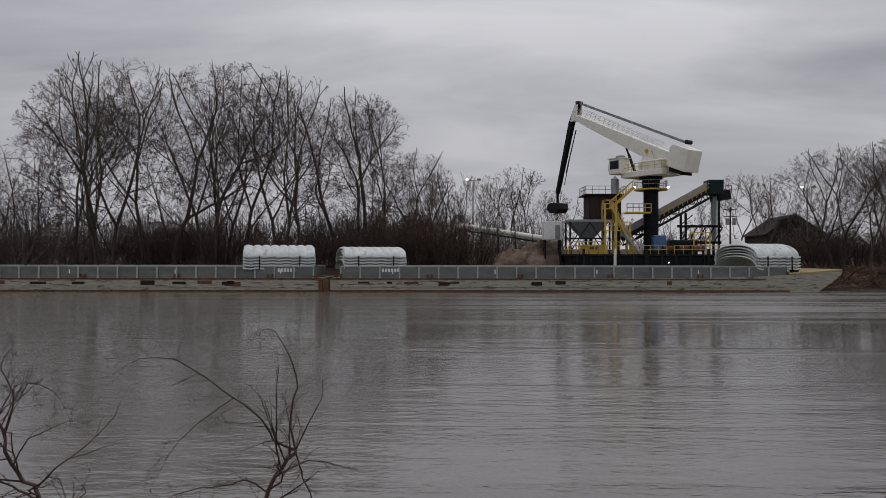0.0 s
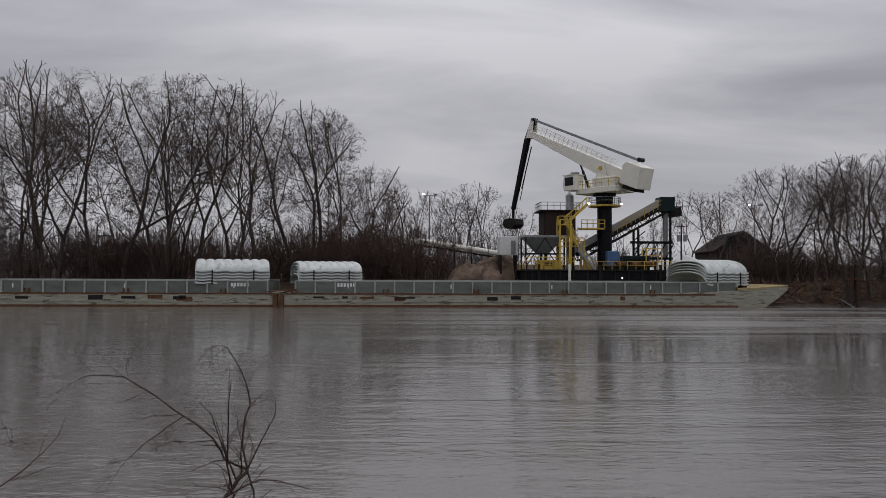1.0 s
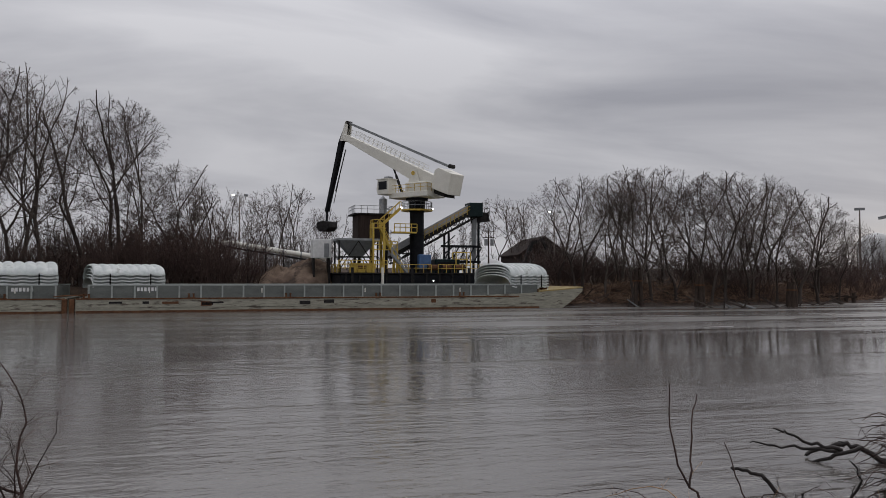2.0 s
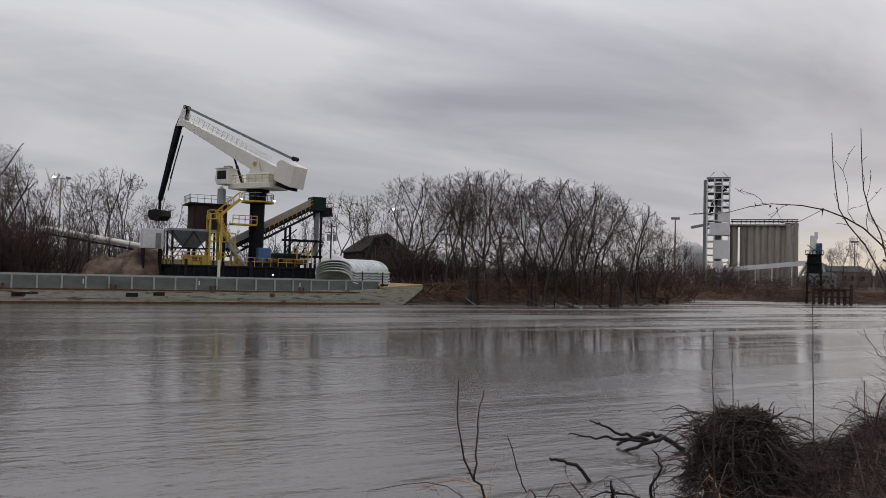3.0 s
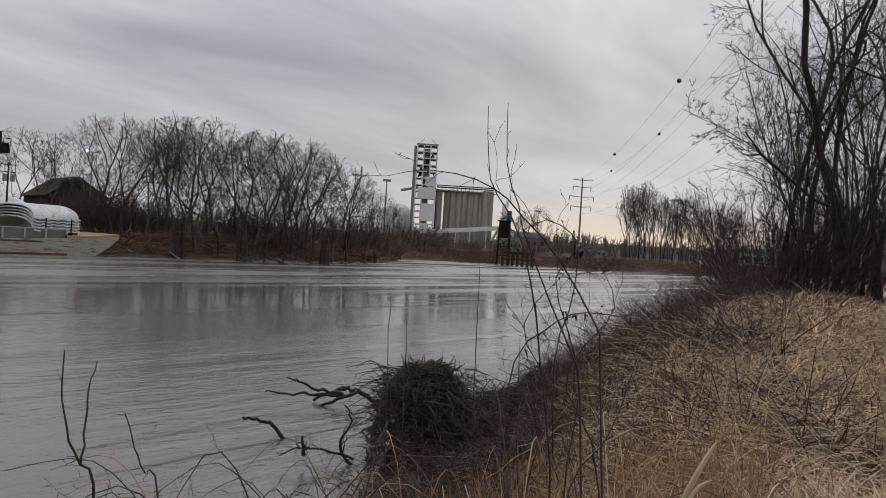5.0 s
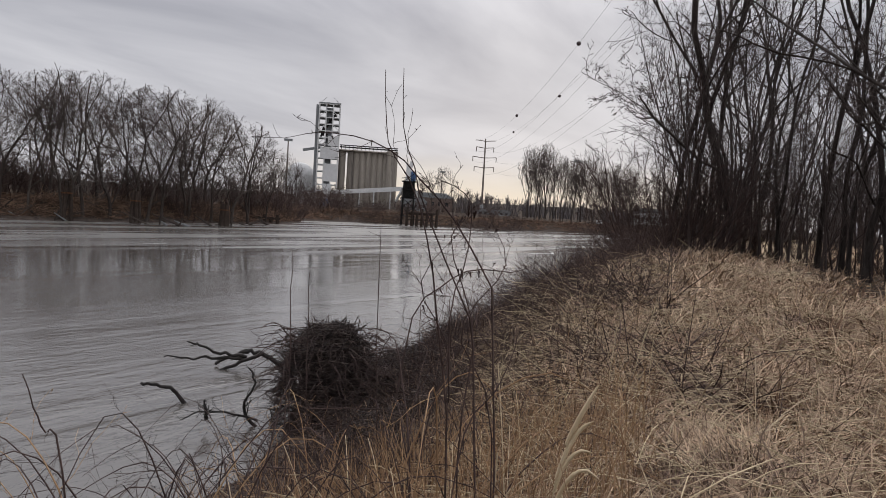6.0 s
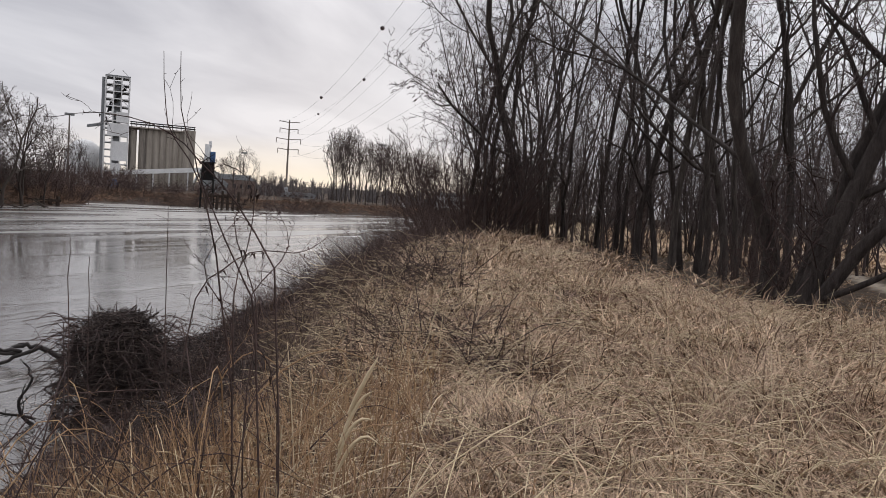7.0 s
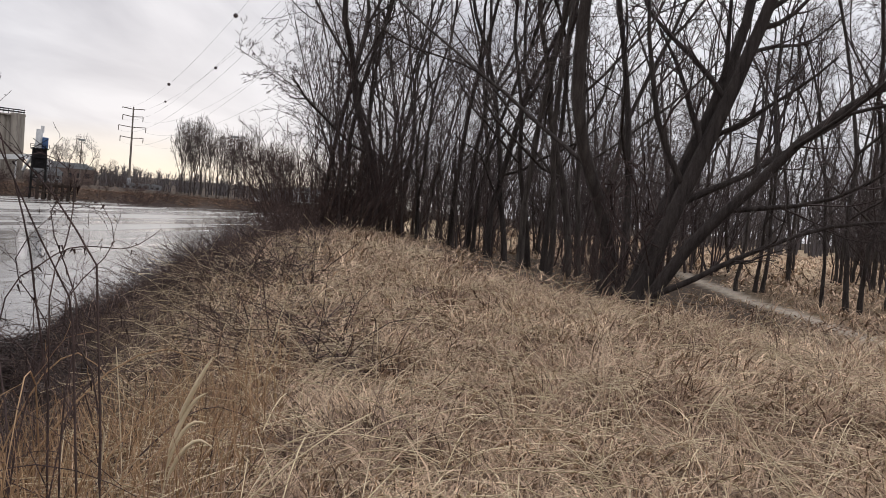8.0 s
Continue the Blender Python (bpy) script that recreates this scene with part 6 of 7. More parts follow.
def understory():
    rng = random.Random(14)
    kinds = [shrub_kind(shrub_meshes(s, 3.0, 14, 0.5, 0.022, 7, 5, 3, 0.006, 0.8), "leafless reddish-brown understory shrub in the near woods", RED_TWIG, group="understory shrubs") for s in (61, 62, 63)]
    places = []
    for az, r, s in ((72.8, 31, 0.9), (73.8, 33, 1.3), (74.8, 31.5, 1.6), (75.6, 34, 1.5), (76.5, 32, 1.1), (73.4, 36, 1.2),
                     (68.5, 33, 0.5), (70.2, 29, 0.55), (71.3, 27, 0.55), (69.4, 37, 0.5), (71.8, 34, 0.7), (67.2, 40, 0.45),
                     (95.2, 24, 0.6), (97.8, 22.5, 0.7), (71.2, 25, 0.58), (69.6, 24, 0.50), (67.6, 23, 0.48), (65.6, 20, 0.40), (68.6, 18.5, 0.36), (66.6, 28, 0.55), (65.0, 24, 0.46), (72.0, 28, 0.7), (62.6, 17, 0.34), (70.4, 20.5, 0.42), (60.5, 15.5, 0.32), (64.2, 18.6, 0.36)):
        p = polar(az, r)
        places.append((p.x, p.y, max(gz(p.x, p.y), -0.2), rng.uniform(0, 360), s, s))
    for i in range(8):
        p = polar(rng.uniform(76, 90), rng.uniform(36, 50))
        s = rng.uniform(0.8, 1.3)
        places.append((p.x, p.y, gz(p.x, p.y), rng.uniform(0, 360), s, s))
    spread_out(kinds, places)
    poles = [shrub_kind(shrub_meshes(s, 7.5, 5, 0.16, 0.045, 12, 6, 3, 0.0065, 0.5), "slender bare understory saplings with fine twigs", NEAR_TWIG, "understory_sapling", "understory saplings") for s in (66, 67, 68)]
    places = []
    for i in range(34):
        az = rng.uniform(76, 117)
        r = rng.uniform(24, 46) if az < 100 else rng.uniform(40, 60)
        if az < 86:
            r = max(r, 32)
        p = polar(az, r)
        s = rng.uniform(0.7, 1.3)
        places.append((p.x, p.y, gz(p.x, p.y), rng.uniform(0, 360), s, s))
    spread_out(poles, places)
    # vines that climb the trunks at the edge of the wood
    rg = np.random.default_rng(15)
    for az, r in ((74.6, 33), (75.2, 32.4), (98.2, 19.9)):
        p = polar(az, r)
        n = 14
        P = np.empty((n, 12, 3))
        a = rg.random(n) * 6.28
        for k in range(12):
            w = 0.45 + 0.5 * rg.random(n)
            a = a + rg.normal(size=n) * 0.5
            P[:, k] = np.stack([np.cos(a) * w, np.sin(a) * w, np.full(n, k * (0.75 if r > 25 else 0.33)) + rg.normal(size=n) * 0.2], 1)
        R = np.full((n, 12), 0.016)
        Q, S = sprout(rg, P, R, 14, 0.1, 1.0, 70, 0.16, 3, -0.15, 0.3, 0.6, 0.006)
        t = thing("climbing_vine", "tangled bare vine climbing a trunk", "vine", Matrix.Translation((p.x, p.y, gz(p.x, p.y))), "climbing vines")
        put("stem", fast_mesh("stem", [tubes(P, R, 3), tubes(Q, S, 3)]), CANE, t)


understory()
# ---------- driftwood, canes and grass on the near bank ----------
def cane(pts, r0, r1, k=14):
    P = smooth_line(pts, k)[None]
    return P, np.linspace(r0, r1, k)[None]


def branch_thing(name, label, category, lines, material, seed, twigs=6, ratio=0.2, rmin=0.0015, angle=45, sub=3, up=0.05, leaves=0):
    """A thing of main canes (points, base and tip radius) with side twigs."""
    rng = np.random.default_rng(seed)
    t = thing(name, label, category)
    side = []
    for pts, r0, r1 in lines:
        P, R = cane(pts, r0, r1)
        P[:, 1:-1] += rng.normal(size=P[:, 1:-1].shape) * (r0 * 0.5)
        put("main_stem" if not side else "branch", fast_mesh("stem", [tubes(P, R, 6)], True), material, t)
        if twigs:
            Q, S = sprout(rng, P, R, twigs, 0.12, 1.0, angle, ratio, 6, up, 0.22, 0.55, rmin)
            side.append(tubes(Q, S, 3))
            if sub:
                Q2, S2 = sprout(rng, Q, S, sub, 0.2, 1.0, 42, 0.45, 4, up, 0.25, 0.7, rmin * 0.8)
                side.append(tubes(Q2, S2, 3))
                n = len(Q2)                          # buds along the twigs
                pick = rng.random(n) < 0.5
                B = Q2[pick][:, 2]
                side.append(spikes(np.stack([B, B + rng.normal(size=B.shape) * 0.012], 1), np.full(len(B), rmin * 1.8)))
        if leaves:                                   # withered leaves that still hang on the cane
            i = rng.integers(4, P.shape[1], leaves)
            B = P[0, i] + rng.normal(size=(leaves, 3)) * 0.012
            tip = B + rng.normal(size=(leaves, 3)) * 0.012 - np.array([0, 0, 0.022])
            tagged(put("withered_leaf", fast_mesh("withered_leaf", [spikes(np.stack([B, tip], 1), rng.uniform(0.003, 0.0065, leaves))]), CANE, t), kind="stuff")
    if side:
        tagged(put("twig_spray", fast_mesh("twig_spray", side), material, t, "fine bare side twigs"), kind="stuff")
    return t


def near_saplings():
    branch_thing("sapling", "small bare sapling with arching twigs over water", "sapling",
                 [([(-1.41, 4.9, 0.1), (-1.38, 4.88, 1.6), (-1.29, 4.87, 2.46), (-1.19, 4.89, 2.64), (-1.11, 4.91, 2.76)], 0.0181, 0.0114),
                  ([(-1.11, 4.91, 2.76), (-1.14, 4.90, 2.96), (-1.10, 4.91, 3.18), (-1.14, 4.90, 3.36), (-1.26, 4.88, 3.53), (-1.36, 4.87, 3.5)], 0.0078, 0.0016),
                  ([(-1.12, 4.91, 2.76), (-1.24, 4.88, 2.82), (-1.29, 4.87, 2.94), (-1.48, 4.82, 3.11), (-1.69, 4.76, 3.28), (-1.85, 4.70, 3.37), (-2.03, 4.64, 3.38), (-2.16, 4.58, 3.29)], 0.0083, 0.0016),
                  ([(-1.29, 4.87, 2.50), (-1.40, 4.85, 2.58), (-1.53, 4.81, 2.56), (-1.72, 4.75, 2.55), (-1.91, 4.68, 2.50)], 0.0062, 0.0016),
                  ([(-1.48, 4.82, 3.11), (-1.63, 4.78, 3.01), (-1.82, 4.72, 2.83), (-1.94, 4.67, 2.6)], 0.0042, 0.0010),
                  ([(-1.11, 4.91, 2.76), (-1.07, 4.92, 2.6), (-1.01, 4.93, 2.44), (-0.96, 4.93, 2.2)], 0.0062, 0.0031)], CANE, 71, 14, 0.30, 0.0014, 52, 6, -0.05)
    branch_thing("sapling", "crooked bare sapling leaning over the water", "sapling",
                 [([(-2.26, 4.5, 0.1), (-2.36, 4.46, 1.9), (-2.50, 4.42, 2.6), (-2.58, 4.38, 2.72), (-2.65, 4.34, 2.87), (-2.66, 4.33, 3.0), (-2.71, 4.32, 3.1)], 0.0156, 0.0073),
                  ([(-2.52, 4.42, 2.6), (-2.66, 4.4, 2.68), (-2.86, 4.35, 2.8), (-3.06, 4.3, 2.9)], 0.0073, 0.0031),
                  ([(-2.66, 4.33, 3.0), (-2.61, 4.34, 3.2), (-2.66, 4.3, 3.38), (-2.60, 4.32, 3.5)], 0.0052, 0.0016),
                  ([(-2.68, 4.32, 3.1), (-2.56, 4.3, 3.28), (-2.36, 4.3, 3.24), (-2.26, 4.3, 3.05)], 0.0036, 0.0010)], CANE, 72, 14, 0.28, 0.0014, 52, 6, -0.04)
    branch_thing("shoot", "thin forked bare shoot at the water's edge", "shoot",
                 [([(1.40, 2.05, 2.41), (1.38, 2.07, 3.23), (1.34, 2.08, 3.35), (1.31, 2.11, 3.44), (1.29, 2.11, 3.55), (1.29, 2.11, 3.67)], 0.0049, 0.0017),
                  ([(1.34, 2.08, 3.35), (1.35, 2.08, 3.47), (1.35, 2.08, 3.56), (1.37, 2.08, 3.64)], 0.0035, 0.0014)], CANE, 73, 2, 0.05, 0.0008, 50, 0)
    branch_thing("shoot", "thin single bare shoot at the water's edge", "shoot",
                 [([(1.60, 1.92, 2.41), (1.53, 1.98, 3.23), (1.49, 2.01, 3.32), (1.46, 2.02, 3.41), (1.44, 2.04, 3.49)], 0.0035, 0.0014)], CANE, 74, 2, 0.05, 0.0008, 50, 0)
    # tall bramble canes in front of the far shore
    branch_thing("bramble", "tall bare bramble with thorny arching canes", "bramble",
                 [([(3.2, 1.6, 1.9), (3.14, 1.61, 3.05), (3.10, 1.67, 3.52), (3.07, 1.71, 3.83), (3.03, 1.78, 4.11), (2.96, 1.87, 4.28), (2.94, 1.90, 4.41), (2.93, 1.91, 4.64)], 0.0060, 0.0015),
                  ([(2.9, 1.25, 2.0), (2.84, 1.33, 3.45), (2.83, 1.36, 3.63), (2.78, 1.42, 3.79), (2.72, 1.53, 4.06), (2.68, 1.57, 4.22), (2.66, 1.61, 4.37), (2.65, 1.61, 4.58)], 0.0053, 0.0014)], CANE, 75, 7, 0.025, 0.0012, 50, 0)
    branch_thing("bramble", "arching bramble cane with dry leaf scraps", "bramble",
                 [([(3.1, 1.3, 2.0), (3.06, 1.35, 3.56), (2.99, 1.47, 3.90), (2.92, 1.58, 4.07), (2.85, 1.69, 4.20), (2.79, 1.77, 4.28), (2.71, 1.86, 4.32), (2.61, 1.99, 4.33), (2.53, 2.07, 4.30)], 0.0053, 0.0011),
                  ([(3.04, 1.55, 3.2), (3.04, 1.57, 3.59), (3.07, 1.53, 3.82), (3.08, 1.51, 3.98), (3.07, 1.53, 4.10), (3.01, 1.62, 4.16), (2.96, 1.70, 4.12)], 0.0037, 0.0014),
                  ([(3.0, 1.8, 3.2), (3.04, 1.76, 3.57), (3.11, 1.65, 3.71), (3.18, 1.55, 3.78), (3.25, 1.41, 3.78), (3.29, 1.34, 3.80), (3.33, 1.25, 3.88)], 0.0037, 0.0014)], CANE, 76, 10, 0.12, 0.0014, 55, 2, 0.05, 9)
    branch_thing("bramble", "tangle of bare bramble stems", "bramble",
                 [([(3.15, 1.5, 1.9), (3.1, 1.52, 3.0), (3.14, 1.5, 3.5), (3.06, 1.6, 3.9), (3.1, 1.52, 4.05)], 0.0053, 0.0015),
                  ([(3.25, 1.4, 1.9), (3.2, 1.42, 3.1), (3.12, 1.56, 3.5), (3.2, 1.4, 3.8), (3.16, 1.46, 4.0)], 0.0045, 0.0015),
                  ([(3.0, 1.75, 1.9), (3.05, 1.68, 3.0), (3.1, 1.6, 3.4), (3.02, 1.72, 3.7), (3.1, 1.58, 3.95)], 0.0045, 0.0015),
                  ([(2.9, 1.5, 1.9), (3.0, 1.46, 3.0), (3.12, 1.35, 3.3), (3.2, 1.3, 3.55)], 0.0045, 0.0015)], CANE, 77, 12, 0.18, 0.0014, 55, 3, 0.05, 12)
    branch_thing("bramble", "low thin arching cane over dead grass", "bramble",
                 [([(2.0, 2.2, 2.6), (2.3, 1.87, 3.23), (2.4, 1.77, 3.25), (2.51, 1.63, 3.26), (2.59, 1.53, 3.25), (2.69, 1.38, 3.19), (2.85, 1.1, 2.9)], 0.0024, 0.0014)], CANE, 78, 0, 0.1, 0.002, 50, 0)


near_saplings()


def low_brambles():
    """Arching canes on the slope between the grass and the water."""
    rng = random.Random(17)
    for i in range(84):
        az, r = (rng.uniform(27, 48), rng.uniform(3.4, 5.2)) if i % 2 else (rng.uniform(44, 66), rng.uniform(3.2, 7.5))
        p = polar(az, r)
        z = gz(p.x, p.y)
        if z < 0.25:
            continue
        lines = []
        for k in range(rng.randint(1, 3)):
            b, l, h = rng.uniform(0, 6.28), rng.uniform(0.6, 1.6), rng.uniform(0.4, 1.2) if az > 46 else rng.uniform(0.5, 1.25)
            dx, dy = math.cos(b) * l, math.sin(b) * l
            lines.append(([(p.x, p.y, z - 0.1), (p.x + dx * 0.2, p.y + dy * 0.2, z + h * 0.6), (p.x + dx * 0.55, p.y + dy * 0.55, z + h), (p.x + dx, p.y + dy, z + h * rng.uniform(0.3, 0.9))], rng.uniform(0.004, 0.007), 0.0015))
        branch_thing("bramble", "bare purple-brown bramble canes on the bank", "bramble", lines, CANE if i % 5 else REED, 300 + i, 5, 0.18, 0.0013, 55, 2)
    for i, (x, y, z0, z1) in enumerate(((4.62, 3.79, 1.2, 3.5), (4.95, 3.38, 1.3, 3.9), (4.53, 3.89, 1.1, 3.66), (4.2, 3.6, 1.2, 3.1), (5.6, 3.4, 1.4, 3.3), (6.4, 3.6, 1.2, 3.2))):
        branch_thing("shoot", "straight thin bare shoot on the bank", "shoot",
                     [([(x + 0.1, y - 0.1, z0), (x + 0.03, y, (z0 + z1) / 2), (x, y + 0.02, z1)], 0.007, 0.0025)], CANE, 400 + i, 4, 0.06, 0.0016, 45, 0)


low_brambles()


def root_heap(name, label, cx, cy, z0, rx, ry, h, n, seed):
    """A heap of roots and flood-borne sticks over a dark core."""
    rng = np.random.default_rng(seed)
    t = thing(name, label, "brush heap")
    k, m = 14, 22
    V, F = [], []
    for i in range(k):
        for j in range(m):
            u, a = i / (k - 1), j * 2 * math.pi / m
            w = 1 + 0.22 * math.sin(3 * a + seed) + 0.15 * math.sin(5 * a + 7 * u) + 0.08 * rng.normal()
            V.append((cx + rx * 0.7 * u ** 0.7 * w * math.cos(a), cy + ry * 0.7 * u ** 0.7 * w * math.sin(a), z0 + h * 0.8 * (1 - u ** 3.0) * (1 + 0.15 * math.sin(2 * a + seed)) + 0.06 * rng.normal() - 0.3 * u))
    for i in range(k - 1):
        for j in range(m):
            a, b = i * m + j, i * m + (j + 1) % m
            F.append((a, a + m, b + m, b))
    put("core", fast_mesh("core", [(np.array(V), np.array(F))]), DRIFT, t)
    a, u = rng.random(n) * 6.283, rng.random(n) ** 0.6
    base = np.stack([cx + rx * u * np.cos(a), cy + ry * u * np.sin(a), z0 + h * (1 - u ** 4.0) * rng.uniform(0.75, 1.0, n)], 1)
    d = unit(np.stack([-np.sin(a), np.cos(a), np.zeros(n)], 1) * rng.normal(size=(n, 1)) + rng.normal(size=(n, 3)) * np.array([0.55, 0.55, 0.22 + 0.1 * (seed % 2)]))
    L = rng.uniform(0.2, 0.85, n)
    P = np.empty((n, 4, 3))
    for s in range(4):
        P[:, s] = base + d * (L * (s / 3 - 0.4))[:, None]
        d = unit(d + rng.normal(size=d.shape) * 0.2 - np.array([0, 0, 0.08]))
    R = rng.uniform(0.004, 0.014, n)[:, None] * np.array([[1, 0.9, 0.7, 0.4]])
    tagged(put("stick", fast_mesh("stick", [tubes(P, R, 3)]), DRIFT, t, "tangled dark flood-borne sticks"), kind="stuff")
    # roots that hang out of the heap
    q = n // 7
    a = rng.random(q) * 6.283
    P = np.empty((q, 6, 3))
    P[:, 0] = np.stack([cx + rx * 0.7 * np.cos(a), cy + ry * 0.7 * np.sin(a), z0 + h * rng.uniform(0.35, 0.95, q)], 1)
    d = unit(np.stack([np.cos(a), np.sin(a), rng.normal(size=q) * 0.5], 1))
    L = rng.uniform(0.3, 1.1, q)
    for s in range(1, 6):
        P[:, s] = P[:, s - 1] + d * (L / 5)[:, None]
        d = unit(d + rng.normal(size=d.shape) * 0.35 - np.array([0, 0, 0.25]))
    tagged(put("root", fast_mesh("root", [tubes(P, rng.uniform(0.004, 0.014, q)[:, None] * np.linspace(1, 0.4, 6)[None], 3)]), CANE, t, "hanging roots"), kind="stuff")


root_heap("root_heap", "dark upturned root heap at the water's edge", 10.8, 8.75, 0.0, 1.0, 1.0, 1.85, 2600, 81)
root_heap("brush_heap", "low dark mat of flood-borne sticks", 13.2, 8.5, 0.2, 1.6, 1.0, 0.95, 1100, 82)
root_heap("brush_heap", "low dark mat of twisted dead roots", 16.2, 8.9, 0.5, 1.9, 1.1, 0.9, 1000, 83)
root_heap("brush_heap", "dark heap of roots beside tall canes", 9.2, 6.2, 0.3, 1.3, 0.9, 0.75, 700, 84)
root_heap("brush_heap", "dark sunken tangle of dead vines", 10.4, 5.7, 0.7, 1.5, 0.9, 0.75, 800, 85)
root_heap("brush_heap", "dark tangle of dead stems above the water", 13.2, 7.0, 0.7, 1.6, 0.8, 0.7, 700, 86)
root_heap("brush_heap", "low dark tangle of vines by the grass", 7.6, 4.7, 0.7, 1.1, 0.7, 0.6, 600, 87)


def driftwood():
    branch_thing("driftwood_branch", "wet black forked branch lying in the water", "driftwood",
                 [([(13.9, 12.9, 0.05), (13.59, 13.21, 0.28), (13.34, 13.46, 0.3), (13.11, 13.68, 0.24), (12.7, 13.9, 0.05)], 0.07, 0.04),
                  ([(13.0, 13.2, 0.28), (12.36, 13.68, 0.46), (11.95, 14.03, 0.66)], 0.05, 0.018),
                  ([(13.0, 13.2, 0.2), (12.45, 13.6, 0.26), (12.0, 13.99, 0.3), (11.56, 14.34, 0.3)], 0.045, 0.015),
                  ([(13.24, 12.86, 0.4), (12.9, 13.18, 0.2), (12.57, 13.5, 0.0), (12.3, 13.7, -0.15)], 0.05, 0.03)], WETWOOD, 91, 3, 0.12, 0.01, 40, 0)
    branch_thing("driftwood_stick", "wet black stick rising from the water", "driftwood",
                 [([(9.40, 12.2, 0.42), (9.64, 12.04, 0.36), (9.84, 11.88, 0.28), (10.1, 11.7, -0.1)], 0.03, 0.045)], WETWOOD, 92, 0)
    branch_thing("driftwood_branch", "dead root snag beside the root heap", "driftwood",
                 [([(9.9, 9.6, -0.1), (9.75, 9.8, 0.35), (9.9, 9.7, 0.75), (9.8, 9.8, 1.05)], 0.035, 0.012),
                  ([(9.9, 9.6, 0.1), (9.5, 9.9, 0.25), (9.1, 10.2, 0.3), (8.8, 10.3, 0.2)], 0.025, 0.01),
                  ([(9.2, 10.1, 0.2), (9.15, 10.15, 0.5)], 0.04, 0.02)], WETWOOD, 93, 8, 0.3, 0.005, 50, 3)


driftwood()


def bank_tangle():
    """Uncountable dead canes on the slope above the waterline."""
    rng = np.random.default_rng(19)
    n = 15000
    x = np.where(rng.random(n) < 0.62, 2.6 + 16 * rng.random(n), 16 + 45 * rng.random(n) ** 1.5)
    a = rng.random(n) ** 0.75 * 6.0 + 0.1
    shore = np.interp(x, NEAR_SHORE[:, 0], NEAR_SHORE[:, 1])
    y = shore - a * 1.05
    z = ground_z(x, y)
    big = (0.8 + x / 36) * (0.7 + 0.8 * ramp01(wobble(x, y, 1.3, 4.0), -0.1, 0.6))
    d = unit(rng.normal(size=(n, 3)) * np.array([1, 1, 0.4]) + np.array([0, 0.25, 0.35]))
    L = rng.uniform(0.3, 1.0, n) * big
    P = np.empty((n, 4, 3))
    P[:, 0] = np.stack([x, y, z - 0.05], 1)
    for s in range(1, 4):
        P[:, s] = P[:, s - 1] + d * (L / 3)[:, None]
        d = unit(d + rng.normal(size=d.shape) * 0.25 - np.array([0, 0, 0.22]))
    R = (rng.uniform(0.003, 0.007, n) * big)[:, None] * np.array([[1, 0.85, 0.6, 0.3]])
    ob = put("bank_brush", fast_mesh("bank_brush", [tubes(P, R, 3)]), CANE)
    tagged(ob, "matted dark dead canes on the bank slope", "brush", kind="stuff")


bank_tangle()


def blades(x, y, length, width, lean, heading, rng, bend=0.9):
    """Bent grass blades, each of three triangles."""
    n = len(x)
    z = ground_z(x, y) - 0.02
    h = np.stack([np.cos(heading), np.sin(heading), np.zeros(n)], 1)
    up = np.array([0, 0, 1.0])
    d0 = h * np.sin(lean)[:, None] + up * np.cos(lean)[:, None]
    l2 = np.minimum(lean + bend * rng.uniform(0.3, 1.0, n), 1.75)
    d1 = h * np.sin(l2)[:, None] + up * np.cos(l2)[:, None]
    side = np.stack([-np.sin(heading + rng.normal(size=n) * 0.7), np.cos(heading + rng.normal(size=n) * 0.7), rng.normal(size=n) * 0.3], 1) * (width / 2)[:, None]
    p0 = np.stack([x, y, z], 1)
    p1 = p0 + d0 * (length * 0.5)[:, None]
    p2 = p1 + d1 * (length * 0.5)[:, None]
    V = np.stack([p0 - side, p0 + side, p1 - side * 0.85, p1 + side * 0.85, p2], 1).reshape(-1, 3)
    i = (np.arange(n) * 5)[:, None]
    F = np.concatenate([i + np.array([[0, 1, 3]]), i + np.array([[0, 3, 2]]), i + np.array([[2, 3, 4]])])
    return V, F


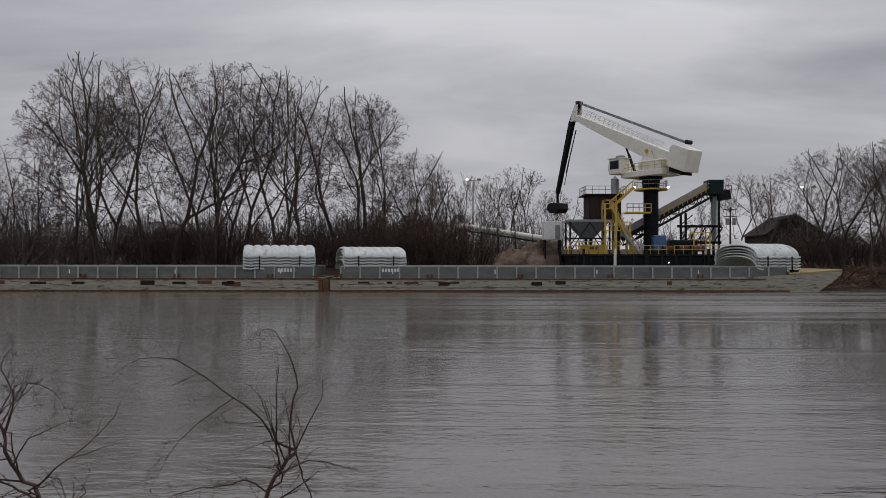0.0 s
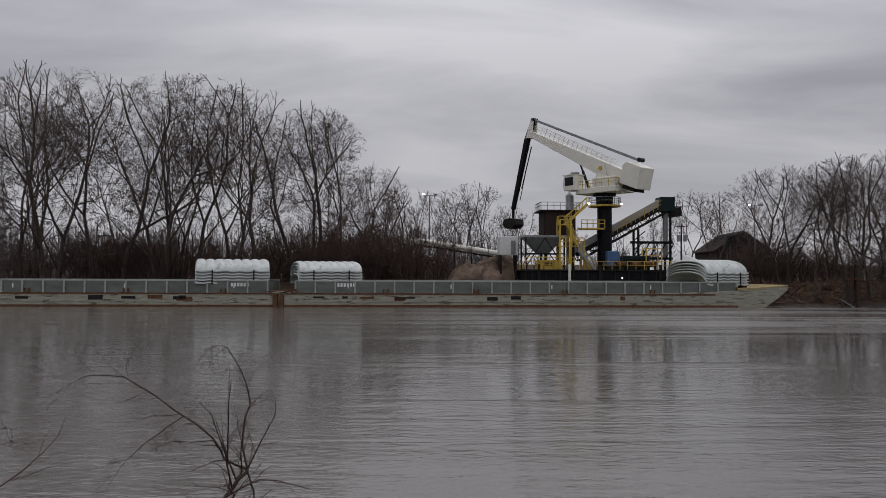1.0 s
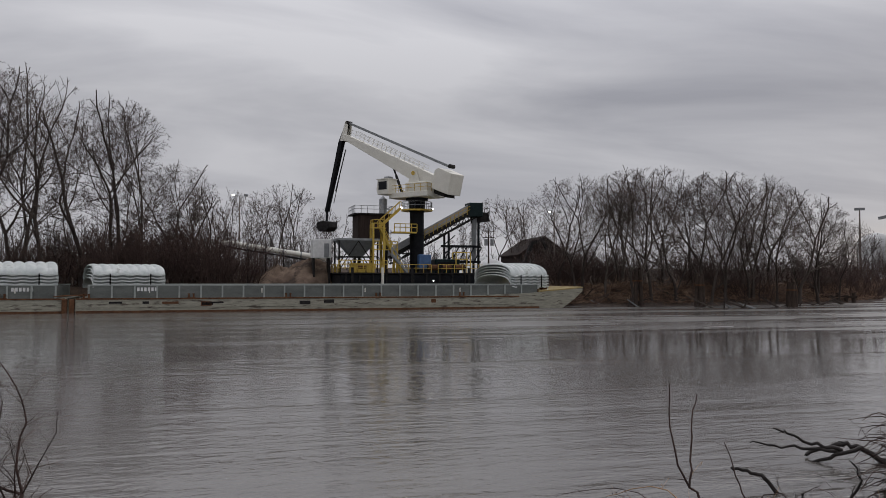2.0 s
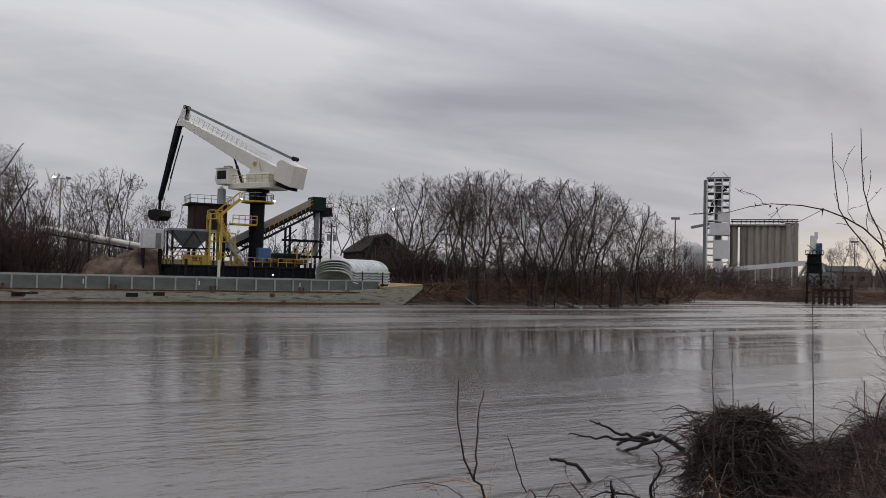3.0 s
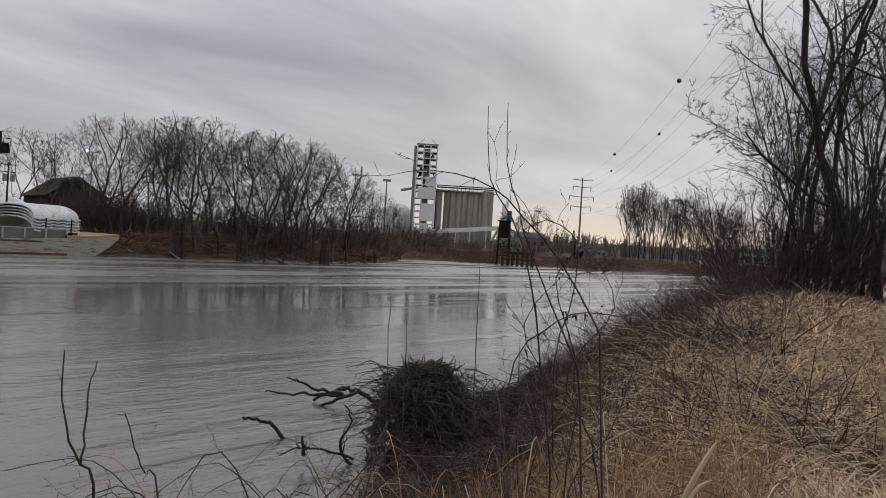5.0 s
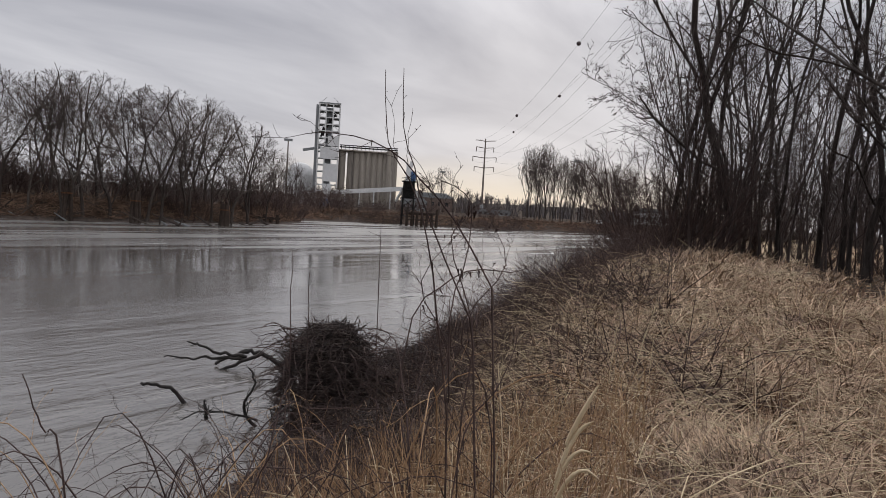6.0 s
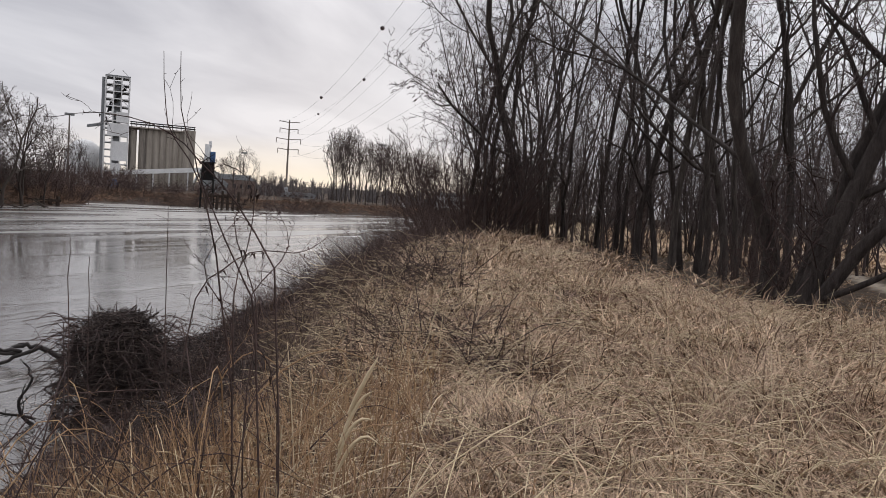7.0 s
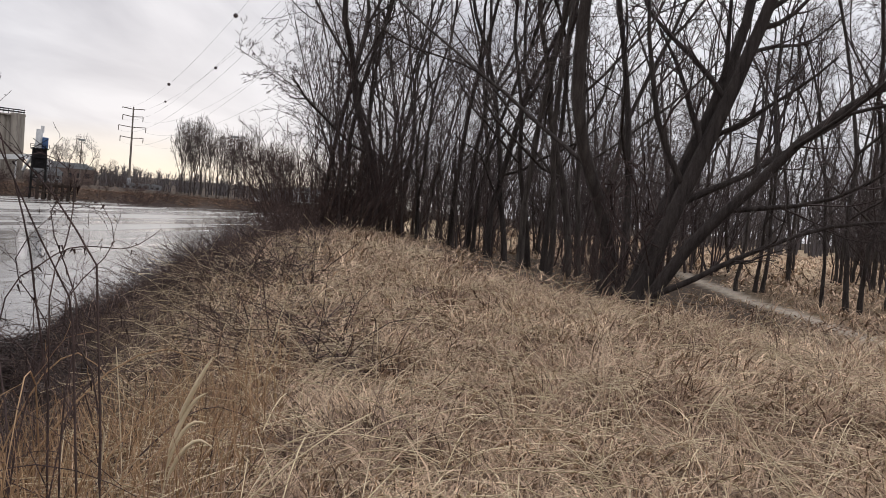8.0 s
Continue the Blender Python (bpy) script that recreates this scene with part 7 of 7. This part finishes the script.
def meadow():
    rng = np.random.default_rng(23)

    def scatter(n, r0, r1, az0, az1, power=1.0):
        r = r0 + (r1 - r0) * rng.random(n) ** power
        az = np.radians(rng.uniform(az0, az1, n))
        return np.sin(az) * r, np.cos(az) * r

    # tufts, each combed one way
    pieces = []
    for tufts, per, r0, r1, wid, ln in ((5400, 24, 2.0, 9.0, 0.009, 0.36), (4200, 20, 8.0, 17.0, 0.014, 0.42), (3000, 14, 15.0, 34.0, 0.026, 0.46), (4600, 8, 33.0, 130.0, 0.07, 0.5), (2600, 14, 0.6, 8.0, 0.009, 0.34)):
        cx, cy = scatter(tufts, r0, r1, 46 if r0 < 30 else 84, 122 if r0 > 1 else 400)
        a = -to_line(cx, cy, NEAR_SHORE)
        woods = ramp01(-(cy - 0.10 * cx), -1.0, 1.5) * ramp01(cx, 15, 20) * (1 - ramp01(-(cy + 0.16 * cx), 2.5, 5.5)) * (1 - ramp01(cx, 36, 44))
        keep = (a > np.where(cx > 3.2, 3.4 - 1.3 * ramp01(cx, 12, 25), 2.6) + rng.random(tufts) ** 0.7 * 2.2) & (rng.random(tufts) > woods * 0.9) & (np.abs(to_line(cx, cy, PATH_LINE)) > 0.5)
        cx, cy = cx[keep], cy[keep]
        m = len(cx)
        head = wobble(cx, cy, 0.9, 2.0) * 4.5 + 5.4 + rng.normal(size=m) * 1.3
        size = np.clip(rng.normal(1.0, 0.28, m), 0.45, 1.8)
        rep = lambda v: np.repeat(v, per)
        n = m * per
        sp = 0.06 * rep(size) * (1 + r0 / 8)
        x, y = rep(cx) + rng.normal(size=n) * sp, rep(cy) + rng.normal(size=n) * sp
        pieces.append(blades(x, y, ln * rep(size) * rng.uniform(0.6, 1.25, n), wid * rng.uniform(0.6, 1.4, n),
                             np.clip(rep(rng.normal(1.1, 0.28, m)) + rng.normal(size=n) * 0.3, 0.1, 1.5), rep(head) + rng.normal(size=n) * 0.9, rng))
    ob = put("dry_grass", fast_mesh("dry_grass", pieces), STRAW)
    tagged(ob, "matted straw-coloured dead grass over the bank", "grass", kind="stuff")
    # long pale stems lying across the mat
    n = 7500
    x, y = scatter(n, 2.2, 20.0, 50, 120)
    a = -to_line(x, y, NEAR_SHORE)
    keep = (a > 3.2) & ~((x > 16) & (y < 0.1 * x))
    x, y = x[keep], y[keep]
    n = len(x)
    z = ground_z(x, y) + rng.uniform(0.05, 0.24, n)
    d = unit(rng.normal(size=(n, 3)) * np.array([1, 1, 0.3]))
    L = rng.uniform(0.3, 0.9, n)
    P = np.stack([np.stack([x, y, z], 1) + d * (L * f)[:, None] + np.array([0, 0, 0.05 * (1 - (2 * f - 1) ** 2)]) for f in (0, 0.35, 0.7, 1)], 1)
    ob = put("grass_stems", fast_mesh("grass_stems", [tubes(P, rng.uniform(0.002, 0.0042, n)[:, None] * np.ones((1, 4)), 3)]), HUSK)
    tagged(ob, "pale fallen grass stems lying on the mat", "grass", kind="stuff")
    # upright rusty stalks along the edge of the slope
    n = 4200
    x, y = scatter(n, 2.2, 7.5, 38, 76)
    a = -to_line(x, y, NEAR_SHORE)
    keep = (a > 1.0) & (a < 4.6 + rng.random(n) ** 2 * 2)
    x, y = x[keep], y[keep]
    n = len(x)
    V, F = blades(x, y, rng.uniform(0.35, 1.0, n), rng.uniform(0.004, 0.008, n), np.abs(rng.normal(0.25, 0.2, n)), rng.random(n) * 6.28, rng, 0.5)
    ob = put("dead_stalks", fast_mesh("dead_stalks", [(V, F)]), REED)
    tagged(ob, "rust-brown dead stalks at the edge of the grass", "grass", kind="stuff")
    # weeds and thin dead stems down the slope to the water
    n = 9000
    x, y = scatter(n, 6.0, 34.0, 44, 76, 0.8)
    a = -to_line(x, y, NEAR_SHORE)
    keep = (a > 0.5) & (a < 4.6)
    x, y = x[keep], y[keep]
    n = len(x)
    V, F = blades(x, y, rng.uniform(0.3, 0.95, n) * (0.8 + x / 40), rng.uniform(0.006, 0.012, n) * (0.7 + x / 25), np.abs(rng.normal(0.45, 0.3, n)), rng.random(n) * 6.28, rng, 0.7)
    ob = put("slope_weeds", fast_mesh("slope_weeds", [(V, F)]), WEED)
    tagged(ob, "grey-brown dead weeds on the slope above the water", "weeds", kind="stuff")
    # brown leaf scraps caught in the mat
    n = 15000
    x, y = scatter(n, 2.2, 22.0, 52, 122, 0.8)
    keep = (-to_line(x, y, NEAR_SHORE) > 3.6) & (wobble(x, y, 1.7, 9.0) + rng.normal(size=n) * 0.25 > 0.12)
    x, y = x[keep], y[keep]
    n = len(x)
    V, F = blades(x, y, rng.uniform(0.05, 0.13, n), rng.uniform(0.025, 0.06, n), rng.uniform(0.7, 1.5, n), rng.random(n) * 6.28, rng, 0.8)
    V = V + np.array([0, 0, 0.09])
    ob = put("leaf_scraps", fast_mesh("leaf_scraps", [(V, F)]), LEAF)
    tagged(ob, "curled brown dead leaves caught in the grass", "leaf litter", kind="stuff")
    # leaf litter and sticks under the trees
    n = 9000
    x, y = scatter(n, 15, 46, 84, 120)
    V, F = blades(x, y, rng.uniform(0.08, 0.3, n), rng.uniform(0.02, 0.06, n), np.full(n, 1.4), rng.random(n) * 6.28, rng, 0.3)
    ob = put("leaf_litter", fast_mesh("leaf_litter", [(V, F)]), REED)
    tagged(ob, "brown fallen leaves and litter under the trees", "leaf litter", kind="stuff")


meadow()


def plume_grass():
    """Bleached reed with hanging leaf blades."""
    rng = np.random.default_rng(29)
    t = thing("plume_grass", "bleached tall grass stalk with drooping leaves", "grass stalk")
    P, R = cane([(3.3, 1.25, 2.1), (3.37, 1.19, 2.61), (3.38, 1.17, 2.84), (3.40, 1.12, 3.07)], 0.004, 0.002)
    put("stalk", fast_mesh("stalk", [tubes(P, R, 5)], True), HUSK, t)
    for pts, w in (([(3.40, 1.14, 3.02), (3.41, 1.10, 3.12), (3.43, 1.06, 3.22), (3.45, 1.02, 3.31)], 0.012), ([(3.38, 1.17, 2.86), (3.40, 1.13, 3.0), (3.42, 1.08, 3.1), (3.44, 1.03, 3.14)], 0.011),
                   ([(3.38, 1.17, 2.80), (3.39, 1.14, 2.92), (3.41, 1.08, 3.0), (3.43, 1.02, 3.0)], 0.010), ([(3.38, 1.17, 2.74), (3.40, 1.12, 2.86), (3.42, 1.05, 2.92), (3.44, 0.98, 2.88)], 0.010),
                   ([(3.37, 1.18, 2.62), (3.38, 1.14, 2.6), (3.40, 1.10, 2.5), (3.41, 1.07, 2.4)], 0.010)):
        p = smooth_line(pts, 8)
        wd = w * np.array([0.5, 0.9, 1, 1, 0.9, 0.75, 0.45, 0.08])
        P = p[None]
        V, F = tubes(P, wd[None], 4)
        put("leaf", fast_mesh("leaf", [(V, F)], True), HUSK, t)


plume_grass()
